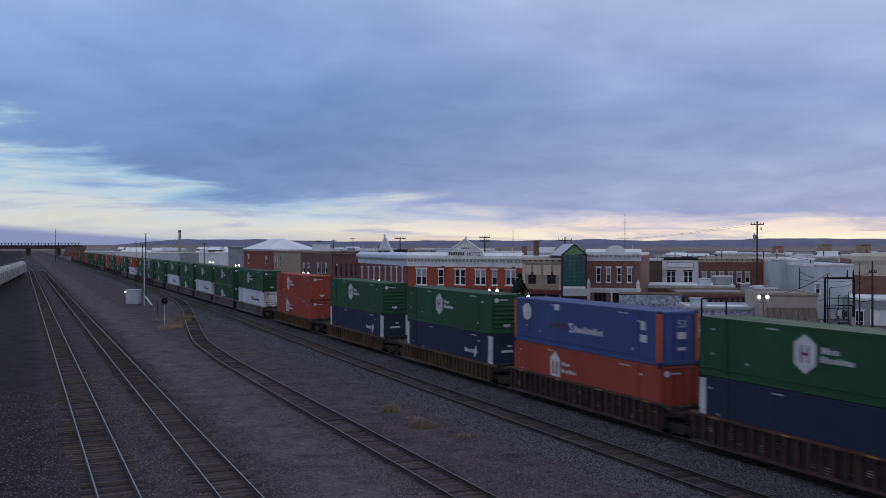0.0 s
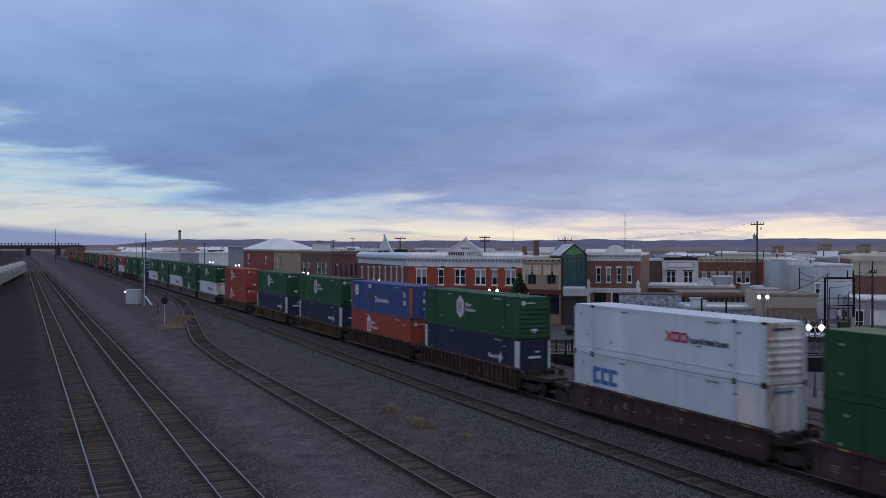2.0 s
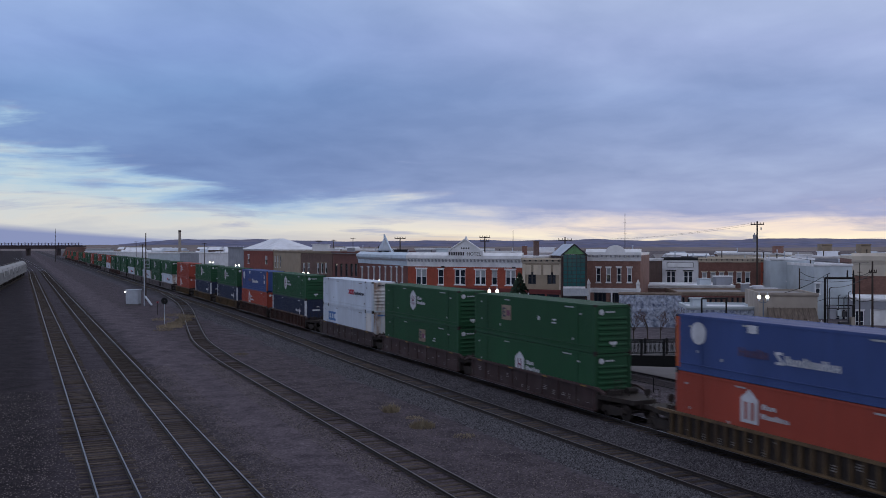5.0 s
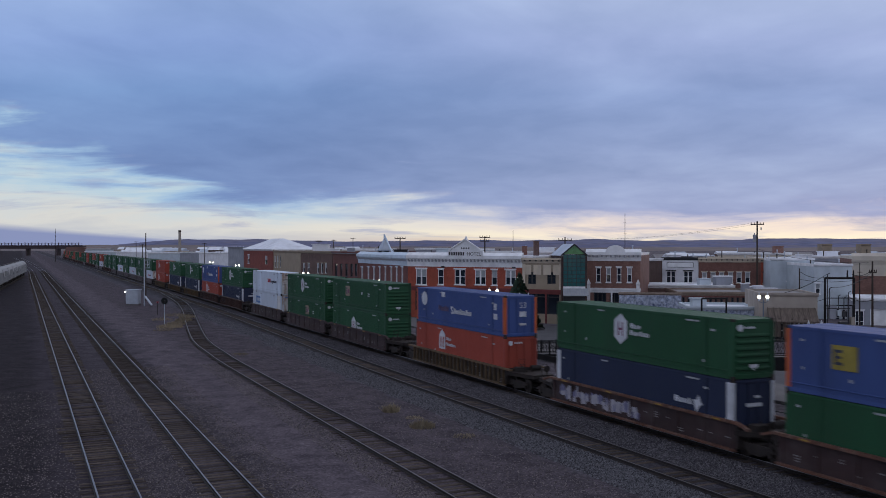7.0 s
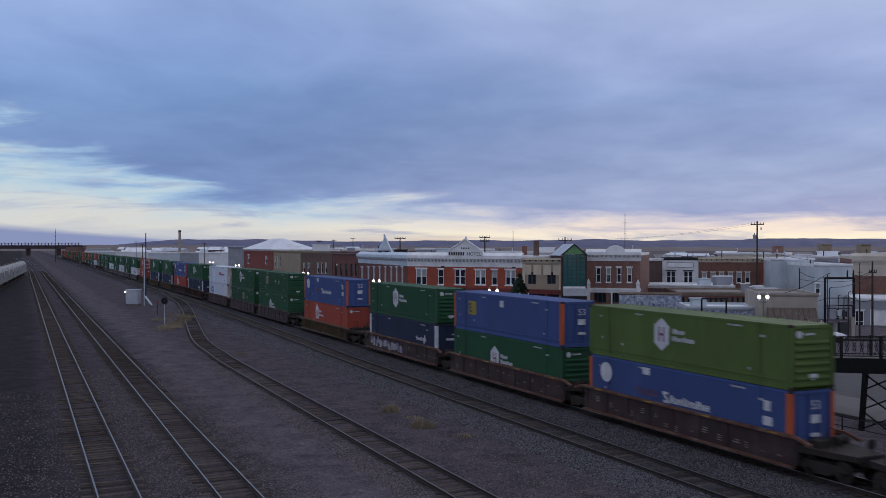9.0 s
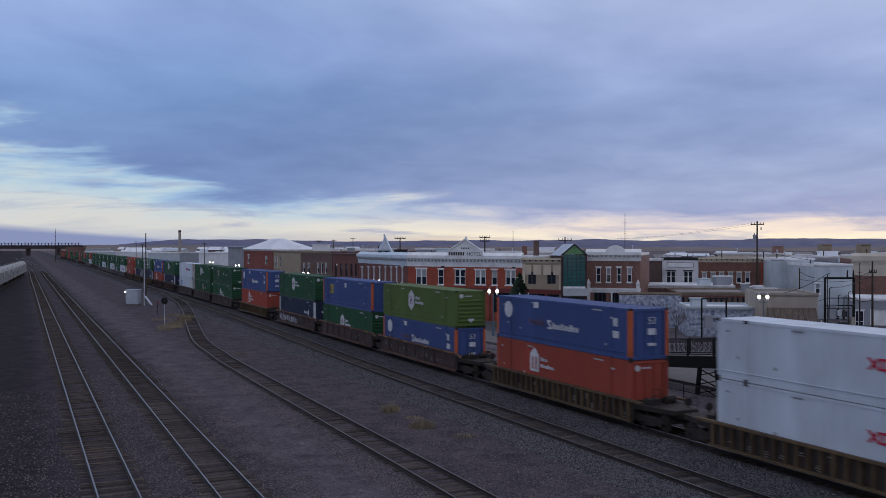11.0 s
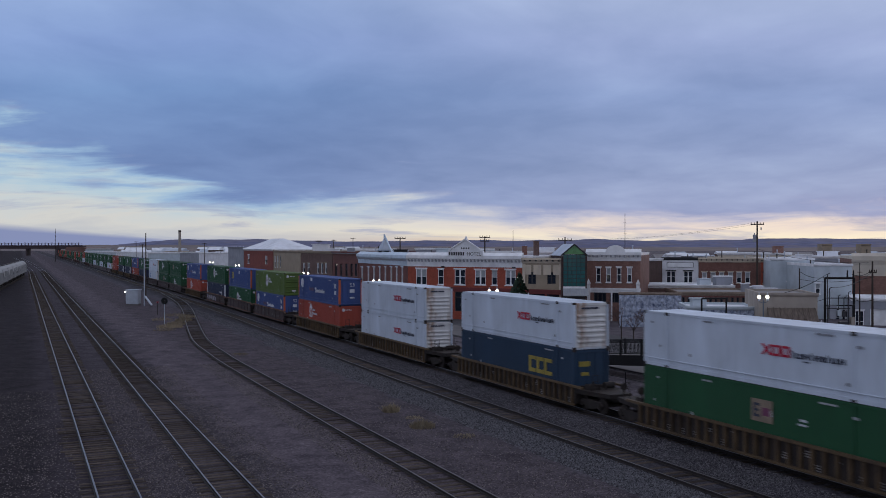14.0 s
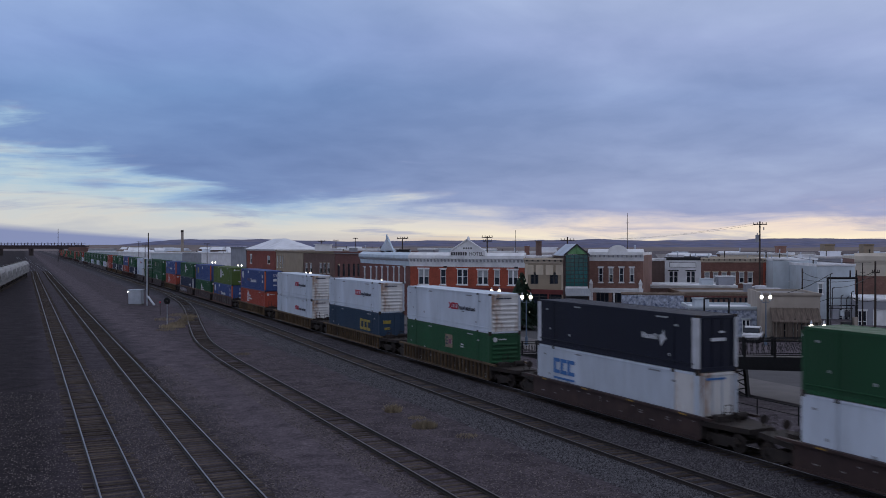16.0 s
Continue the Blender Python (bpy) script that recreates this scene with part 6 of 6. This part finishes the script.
utility_pole("tall dark timber pole beside the yard", (20.64, 177.1), 12.3, arms=(), r=0.13)
ds = thing("signal", "short black-headed trackside signal on a thin post", "signal", pose(16.5, 122.2, 0, 0, 0, -24))
bm = bmesh.new()
bar(bm, (0, 0, 0), (0, 0, 2.6), 0.05, 8)
part("post", bm, M["silver"], ds)
bm = bmesh.new()
bmesh.ops.create_cone(bm, cap_ends=True, segments=16, radius1=0.42, radius2=0.42, depth=0.08, matrix=Matrix.Translation((0, 0, 3.0)) @ Matrix.Rotation(math.pi / 2, 4, "X"))
box(bm, -0.22, 0.22, 0.04, 0.4, 2.6, 3.3)
part("head", bm, M["black"], ds)
bm = bmesh.new()
bar(bm, (0, -0.05, 2.95), (0, -0.3, 2.95), 0.14, 10)
part("lens_hood", bm, M["black"], ds)
sw = thing("switch_stand", "low switch stand with a small red target", "switch stand", pose(18.0, 140.5, 0, 0, 0, -24))
bm = bmesh.new()
bar(bm, (0, 0, 0), (0, 0, 1.9), 0.04)
part("rod", bm, M["grime_and_shade"], sw)
boxes("target", M["mark_red"], sw, (-0.12, 0.12, -0.02, 0.02, 1.65, 1.9))

# tall stacks, masts and poles
st = thing("chimney", "tall pale industrial chimney stack", "chimney", pose(69.5, 462.2, 0))
bm = bmesh.new()
bar(bm, (0, 0, 0), (0, 0, 17.5), 0.8, 12, 0.6)
part("shaft", bm, M["stucco"], st)
bm = bmesh.new()
bar(bm, (0, 0, 16.6), (0, 0, 17.6), 0.68, 12)
part("rim", bm, M["grime_and_shade"], st)
utility_pole("tall timber utility pole with a transformer", (100.21, 108.43), 13.6, arms=((0.45, 2.0),), transformer=True)
utility_pole("timber utility pole behind the hotel", (67.65, 134.04), 11.5, arms=((0.2, 1.7), (0.8, 1.4)), r=0.14)
utility_pole("timber utility pole behind the shopfronts", (79.35, 128.78), 11.35, arms=((0.5, 2.2),), r=0.14)
utility_pole("timber utility pole behind the hotel wing", (62.67, 158.22), 11.5, arms=((0.2, 2.0),), r=0.14)
utility_pole("thin timber pole against the pale wall", (83.27, 83.15), 7.3, arms=(), r=0.1)
utility_pole("timber pole beside the garage", (82.79, 72.4), 8.3, arms=((1.2, 0.8),), r=0.13)
mast("thin grey steel pole beside the garage", (81.6, 73.0), 8.1, 0.07, "flagpole")
mast("thin radio mast over the roofs", (117.45, 166.46), 16.9, 0.07)
mast("flagpole on a roof behind the hotel", (62.2, 114.56), 12.1, 0.04, "flagpole")
mast("tall thin lattice mast beyond the yard", (20.1, 648.9), 21.1, 0.18)
for x, y, h in ((34, 300, 10.5), (58, 330, 11), (95, 300, 12), (75, 250, 11.5), (112, 330, 13), (45, 420, 12)):
    utility_pole("distant timber utility pole", (x, y), h, arms=((0.3, 1.8),), r=0.15)
A = (100.21, 108.43, 13.2)
for k in (-0.8, 0.8):
    cable("thin overhead power line", (A[0] + k, A[1] - k * 0.45, A[2] + 0.15), (117.0 + k, 170.0, 11.5), 0.5, 0.013)
cable("thin black overhead service line", (100.2, 108.4, 9.5), (89.0, 78.4, 8.0), 0.6)
cable("thin black overhead service line", (82.8, 72.4, 7.2), (70.0, 66.0, 6.0), 0.5)
cable("thin black overhead service line", (82.8, 72.4, 6.6), (83.3, 83.1, 6.0), 0.4)

# black steel frames in the rear yards
for label, p, w, h in (("black steel frame of a rear yard gate", (78.2, 74.5), 3.1, 6.5), ("low black steel frame over a yard", (62.9, 75.9), 2.5, 4.6)):
    g = thing("steel_frame", label, "frame", pose(*p, 0, 0, 0, -24))
    for x in (0, w):
        bm = bmesh.new()
        bar(bm, (x, 0, 0), (x, 0, h), 0.13 if h > 5 else 0.09, 8)
        part("post", bm, M["black"], g)
    bm = bmesh.new()
    bar(bm, (0, 0, h), (w, 0, h), 0.13 if h > 5 else 0.09, 8)
    part("beam", bm, M["black"], g)
    bm = bmesh.new()
    bar(bm, (0, 0, h * 0.55), (w, 0, h * 0.55), 0.06, 8)
    part("crossbar", bm, M["black"], g)
    boxes("equipment_box", M["grey_wall"], g, (w * 0.1, w * 0.1 + 0.8, -0.4, 0.3, h * 0.35, h * 0.35 + 1.3))

# electrical services of the rear yard
sv = thing("service_rack", "dark rack of meters, pipes and transformer cans on posts", "electrical rack", pose(77.9, 74.0, 0, 0, 0, -24))
for name, b, m in (("meter_box", (0.25, 0.95, -0.2, 0.15, 2.2, 3.2), "grey_wall"), ("meter_box", (1.1, 1.5, -0.2, 0.1, 2.5, 3.1), "pale_wall"), ("meter_box", (1.65, 2.05, -0.2, 0.1, 2.4, 3.0), "dark_trim"),
                   ("cabinet", (0.2, 1.0, -0.3, 0.3, 0.0, 1.6), "grey_wall"), ("cabinet", (1.3, 2.2, -0.3, 0.3, 0.0, 1.9), "dark_trim"), ("cabinet", (2.5, 2.9, -0.3, 0.2, 0.0, 2.4), "stucco")):
    bm = bmesh.new()
    box(bm, *b)
    bmesh.ops.bevel(bm, geom=list(bm.edges), offset=0.03, segments=1, affect="EDGES")
    part(name, bm, M[m], sv)
for x, z0, z1 in ((0.1, 0, 6.9), (0.32, 3.2, 5.4), (1.25, 3.1, 4.6), (1.85, 3.0, 4.4), (2.35, 0, 5.0), (2.75, 0, 3.6)):
    bm = bmesh.new()
    bar(bm, (x, 0, z0), (x, 0, z1), 0.05, 8)
    bar(bm, (x, 0, z1), (x + 0.12, -0.25, z1 + 0.15), 0.045, 8)
    part("conduit", bm, M["dark_trim"], sv)
for x in (2.1, 2.75):
    bm = bmesh.new()
    bar(bm, (x, -0.25, 6.55), (x, -0.25, 7.35), 0.1, 8, 0.07)
    part("insulator", bm, M["black"], sv)
bm = bmesh.new()
bar(bm, (-0.1, 0, 4.4), (3.2, 0, 4.4), 0.05, 8)
bar(bm, (-0.1, 0, 3.3), (2.5, 0, 3.3), 0.04, 8)
part("rail", bm, M["dark_trim"], sv)
for a, b, sag in (((77.9, 74.0, 6.9), (72.9, 79.2, 4.6), 0.7), ((80.4, 72.9, 6.9), (82.8, 72.4, 7.4), 0.35), ((80.0, 73.1, 4.5), (83.0, 72.4, 4.2), 0.3), ((77.9, 74.0, 4.4), (75.9, 76.5, 4.1), 0.35), ((83.3, 83.1, 6.9), (89.0, 84.5, 6.2), 0.4)):
    cable("thin black service drop", a, b, sag, 0.03)
# rooftop clutter
for name, label, cat, u, d, z, w, dp, h, m in (
        ("chimney", "brown brick chimney on a roof", "chimney", 0.0994, 128, 8.6, 0.75, 0.75, 1.9, "brick_brown"), ("chimney", "short brick chimney on a roof", "chimney", 0.087, 140, 8.6, 0.7, 0.7, 1.2, "brick_brown_red"),
        ("chimney", "broad red brick chimney on a roof", "chimney", 0.357, 196, 8.2, 1.9, 1.4, 1.6, "brick_brown_red"), ("roof_unit", "grey rooftop ventilation unit", "roof unit", -0.0205, 140, 8.3, 2.2, 2, 1.1, "grey_wall"),
        ("roof_unit", "dark rooftop ventilation unit", "roof unit", -0.045, 142, 8.3, 2.0, 2, 1.0, "dark_trim"), ("roof_unit", "pale rooftop ventilation unit", "roof unit", 0.001, 140, 8.3, 2.3, 2, 1.15, "pale_wall"),
        ("roof_unit", "white painted rooftop box", "roof unit", 0.11, 154, 8.7, 2.5, 2, 0.9, "white_wall"), ("roof_unit", "white painted rooftop box", "roof unit", 0.245, 160, 7.85, 2.4, 2, 0.5, "white_wall"),
        ("roof_unit", "grey rooftop air conditioner", "roof unit", 0.298, 139, 4.1, 2.4, 1.6, 1.3, "grey_wall"), ("roof_unit", "pale rooftop air conditioner", "roof unit", 0.278, 139, 4.1, 1.7, 1.4, 0.9, "pale_wall"),
        ("roof_unit", "white painted rooftop unit", "roof unit", 0.272, 105, 3.1, 1.6, 1.2, 0.9, "pale_wall"), ("roof_unit", "white painted rooftop duct", "roof unit", 0.385, 150, 7.85, 2.0, 1.5, 0.6, "white_wall"),
        ("roof_unit", "low pale roof monitor", "roof unit", 0.41, 188, 7.7, 3.4, 2, 1.1, "roof_white"), ("roof_unit", "white painted roof vent", "roof unit", 0.47, 140, 8.15, 1.5, 1.2, 0.7, "roof_white"), ("roof_unit", "grey metal roof vent", "roof unit", 0.33, 124, 3.8, 1.4, 1.2, 0.7, "grey_wall"), ("roof_unit", "white painted rooftop stair head", "roof unit", -0.130, 189, 8.7, 3.2, 2.4, 1.5, "white_wall"), ("roof_unit", "low white rooftop skylight", "roof unit", -0.117, 182, 8.65, 2.4, 1.6, 0.7, "white_wall"), ("roof_unit", "grey rooftop fan housing", "roof unit", -0.098, 170, 8.65, 1.4, 1.4, 0.9, "grey_wall"), ("roof_unit", "white covered rooftop bundle", "roof unit", 0.336, 120, 3.8, 1.1, 1.0, 0.95, "roof_white"), ("roof_unit", "white covered rooftop bundle", "roof unit", 0.348, 121, 3.8, 1.6, 1.0, 0.6, "roof_white"), ("roof_unit", "grey metal rooftop condenser", "roof unit", 0.322, 121, 3.8, 0.9, 0.9, 1.2, "grey_wall")):
    roof_lump(name, label, cat, site(u, d), w, dp, h, M[m], z=z)

# street behind the train: asphalt, walk, kerb, fence, ramp and lamps
bm = bmesh.new()
box(bm, 49.0, 60.0, -60, 330, 0.0, 0.012)
tagged(part("road", bm, M["asphalt"]), "grey asphalt street behind the railway", "road", kind="structure")
bm = bmesh.new()
box(bm, 43.6, 49.0, -60, 330, 0.0, 0.15)
bmesh.ops.bevel(bm, geom=[e for e in bm.edges if e.verts[0].co.z > 0.1 and e.verts[1].co.z > 0.1], offset=0.02, segments=1, affect="EDGES")
tagged(part("pavement", bm, M["concrete"]), "worn concrete pavement beside the fence", "pavement", kind="structure")
fence = thing("fence", "plain black steel rail fence beside the track", "fence")
for i in range(46):
    y = 20 + i * 3.2
    bm2 = bmesh.new()
    bar(bm2, (39.0, y, 0), (39.0, y, 1.05), 0.035, 6)
    part("post", bm2, M["black"], fence)
for z in (1.02, 0.55):
    bm2 = bmesh.new()
    bar(bm2, (39.0, 20, z), (39.0, 164, z), 0.028, 6)
    part("rail", bm2, M["black"], fence)


def ramp():
    """The footbridge's ramp: a girder with an ornamental rail, falling away from the bridge on steel trestles."""
    X, y0, y1 = 41.0, 12.0, 76.0
    deck = lambda y: 4.05 - (y - 35.0) * 0.0985
    root = thing("footbridge_ramp", "black steel footbridge ramp with ornamental railing", "footbridge")
    bm = bmesh.new()
    prism(bm, [(y0, deck(y0)), (y1, deck(y1)), (y1, max(0.02, deck(y1) - 0.85)), (y1 - 8, max(0.05, deck(y1 - 8) - 0.85)), (y0, deck(y0) - 0.85)], 0, X, X + 0.25)
    prism(bm, [(y0, deck(y0)), (y1, deck(y1)), (y1, max(0.02, deck(y1) - 0.85)), (y1 - 8, max(0.05, deck(y1 - 8) - 0.85)), (y0, deck(y0) - 0.85)], 0, X + 2.2, X + 2.45)
    part("girder", bm, M["black"], root)
    bm = bmesh.new()
    prism(bm, [(y0, deck(y0) + 0.02), (y1, deck(y1) + 0.02), (y1, deck(y1) - 0.13), (y0, deck(y0) - 0.13)], 0, X + 0.25, X + 2.2)
    part("deck", bm, M["concrete"], root)
    for x in (X + 0.1, X + 2.35):
        for dz in (1.1, 0.95, 0.12):
            bm = bmesh.new()
            slab(bm, (x, y0, deck(y0) + dz), (x, y1, deck(y1) + dz), 0.07, 0.06)
            part("rail", bm, M["black"], root)
        for i in range(int((y1 - y0) / 2.6) + 1):
            y = y0 + i * 2.6
            bm = bmesh.new()
            box(bm, x - 0.06, x + 0.06, y - 0.06, y + 0.06, deck(y), deck(y) + 1.2)
            part("post", bm, M["black"], root)
        bm = bmesh.new()
        for i in range(int((y1 - y0) / 0.5)):
            y = y0 + i * 0.5
            a, b = deck(y) + 0.14, deck(y) + 0.94
            bar(bm, (x, y, a), (x, y + 0.28, b), 0.014, 4)
            bar(bm, (x, y + 0.28, a), (x, y, b), 0.014, 4)
            n = 6
            for k in range(n):
                t, u = k / n * 6.283, (k + 1) / n * 6.283
                c = Vector((x, y + 0.14, (a + b) / 2))
                bar(bm, c + Vector((0, math.cos(t) * 0.13, math.sin(t) * 0.2)), c + Vector((0, math.cos(u) * 0.13, math.sin(u) * 0.2)), 0.014, 4)
        tagged(part("scrollwork", bm, M["black"], root, "ornamental black scrollwork"), kind="stuff")
    for y in (49.0, 35.6, 19.0):
        for x in (X + 0.15, X + 2.3):
            for k in (-1.1, 1.1):
                bm = bmesh.new()
                slab(bm, (x, y + k, 0), (x, y + k * 0.75, deck(y) - 0.8), 0.22, 0.22)
                part("trestle_leg", bm, M["black"], root)
            h = deck(y) - 0.9
            for j in range(3):
                for s in (-1, 1):
                    bm = bmesh.new()
                    slab(bm, (x, y + s * 1.05, h * j / 3 + 0.1), (x, y - s * 0.95, h * (j + 1) / 3), 0.07, 0.07)
                    part("brace", bm, M["black"], root)


ramp()
for at, h in (((47, 283.45), 5.9), ((47, 257.2), 5.8), ((47, 223.8), 5.62), ((47, 165.0), 5.32), ((47, 128.0), 5.17), ((47, 91.1), 5.29), ((45.2, 81.0), 5.2), ((47, 45.6), 4.94), ((67.8, 72.5), 5.12)):
    street_lamp(at, h)
fir_tree((54.3, 98.4), 6.9)
bare_tree((126.7, 195.2), 13.5, 3, "large bare tree beyond the roofs", 1.3)
bare_tree((132.0, 205.0), 11.5, 5, "bare tree beyond the roofs", 1.2)
for x, y, h, s in ((58.4, 83.4, 4.6, 11), (59.6, 82.9, 4.3, 12), (60.9, 82.2, 4.7, 13), (62.2, 81.7, 4.2, 14), (63.6, 80.9, 4.5, 15), (57.6, 86.0, 4.2, 16)):
    bare_tree((x, y), h, s, "small bare reddish street tree", 1.1)

# parked car in the street
def car(at, rz, label, paint):
    root = thing("car", label, "car", pose(*at, 0.012, 0, 0, rz), "parked cars")
    bm = bmesh.new()
    prism(bm, [(-2.3, 0.3), (2.3, 0.3), (2.35, 0.75), (2.0, 0.95), (-2.2, 1.0), (-2.35, 0.7)], 1, -0.88, 0.88)
    bmesh.ops.bevel(bm, geom=list(bm.edges), offset=0.14, segments=3, affect="EDGES")
    part("body", bm, paint, root, "", True)
    bm = bmesh.new()
    prism(bm, [(-1.95, 0.94), (1.15, 0.92), (0.35, 1.48), (-1.6, 1.52)], 1, -0.76, 0.76)
    bmesh.ops.bevel(bm, geom=list(bm.edges), offset=0.07, segments=2, affect="EDGES")
    part("cabin", bm, M["glass"], root, "dark glazed cabin")
    bm = bmesh.new()
    box(bm, -1.6, 0.36, -0.72, 0.72, 1.46, 1.57)
    bmesh.ops.bevel(bm, geom=list(bm.edges), offset=0.05, segments=2, affect="EDGES")
    part("roof", bm, paint, root)
    for x in (-0.72, 0.3):
        bm = bmesh.new()
        for y in (-0.765, 0.765):
            slab(bm, (x, y, 0.95), (x - 0.12, y * 0.97, 1.5), 0.06, 0.1)
        part("door_pillar", bm, paint, root)
    for x in (-1.45, 1.45):
        for y in (-0.8, 0.8):
            bm = bmesh.new()
            bmesh.ops.create_cone(bm, cap_ends=True, segments=16, radius1=0.33, radius2=0.33, depth=0.22, matrix=Matrix.Translation((x, y, 0.33)) @ Matrix.Rotation(math.pi / 2, 4, "X"))
            part("wheel", bm, M["black"], root)
    boxes("headlight", M["mark"], root, (2.3, 2.37, -0.8, -0.5, 0.62, 0.78))
    boxes("headlight", M["mark"], root, (2.3, 2.37, 0.5, 0.8, 0.62, 0.78))


car((69.4, 76.0), 40, "white parked car behind the footbridge ramp", M["white_wall"])
car((75.5, 72.5), -28, "white parked car behind the footbridge ramp", M["white_wall"])
car((56.6, 88.0), 100, "dark parked car in the street", M["dark_trim"])

# dry grass and small stones in the yard
for i, (x, y, r, h, n) in enumerate(((20.15, 52.4, 0.5, 0.6, 380), (20.0, 47.2, 0.7, 0.5, 420), (16.5, 117.7, 1.6, 0.6, 700), (18.0, 122.0, 1.2, 0.6, 500), (19.6, 127.0, 1.1, 0.7, 500), (21.0, 133.0, 1.1, 0.6, 500), (15.4, 114.0, 1.3, 0.4, 160),
                                      (18.2, 85.6, 0.9, 0.25, 140), (21.0, 44.0, 0.6, 0.2, 120), (17.2, 130.0, 1.4, 0.5, 200), (20.0, 137.0, 1.6, 0.6, 200), (20.6, 49.8, 0.5, 0.2, 100))):
    tuft((x, y), r, h, n, i)


def stones(label, spans, n, size, color, seed):
    """Loose ballast stones strewn over stretches of the yard: x from, x to, y from, y to."""
    rnd = random.Random(seed)
    vs, fs = [], []
    shape = ((1, 0, 0), (-1, 0, 0), (0, 1, 0), (0, -1, 0), (0, 0, 1), (0, 0, -0.3))
    tri = ((0, 2, 4), (2, 1, 4), (1, 3, 4), (3, 0, 4))
    for i in range(n):
        x0, x1, y0, y1 = spans[i % len(spans)]
        x, y = rnd.uniform(x0, x1), y0 + (y1 - y0) * rnd.random() ** 1.7
        s = size * rnd.uniform(0.5, 1.5)
        a = rnd.uniform(0, 6.283)
        k = len(vs)
        for p in shape[:5]:
            q = (p[0] * rnd.uniform(0.6, 1.2), p[1] * rnd.uniform(0.6, 1.2), p[2] * rnd.uniform(0.5, 1.0))
            vs.append((x + s * (q[0] * math.cos(a) - q[1] * math.sin(a)), y + s * (q[0] * math.sin(a) + q[1] * math.cos(a)), s * q[2]))
        fs.extend([tuple(k + j for j in t) for t in tri])
    me = bpy.data.meshes.new("stones")
    me.from_pydata(vs, [], fs)
    me.materials.append(color)
    return tagged(new("ballast_stones", me), label, "gravel", kind="stuff")


def island_mat(name, dark, light):
    m = mat(name, light, 0.95, spec=0.05)
    nt = m.node_tree
    nodes, links = nt.nodes, nt.links
    bs = next(n for n in nodes if n.type == "BSDF_PRINCIPLED")
    g = nodes.new("ShaderNodeNewGeometry")
    r = ramp_node(nodes, [(0.0, dark), (1.0, light)])
    links.new(g.outputs["Random Per Island"], r.inputs[0])
    links.new(r.outputs[0], bs.inputs["Base Color"])
    return m


stones("loose grey ballast beside the running track", [(22.3, 25.0, 26, 95), (22.6, 25.2, 30, 80), (23.0, 25.2, 60, 160)], 55000, 0.05, island_mat("grey_ballast", (0.032, 0.031, 0.035), (0.165, 0.162, 0.176)), 1)
stones("dark cinders and gravel round the sidings", [(-3, 2.2, 25, 70), (4.6, 6.6, 25, 80), (8.9, 11.0, 25, 80), (13.5, 15.0, 26, 80), (17.0, 22.0, 28, 90)], 48000, 0.035, island_mat("dark_gravel", (0.04, 0.035, 0.035), (0.20, 0.175, 0.172)), 2)


stones("dark oily ballast beside the main track", [(26.9, 29.6, 26, 80), (26.9, 30.2, 30, 120)], 22000, 0.04, island_mat("oily_ballast", (0.024, 0.023, 0.026), (0.150, 0.143, 0.152)), 3)


motions()
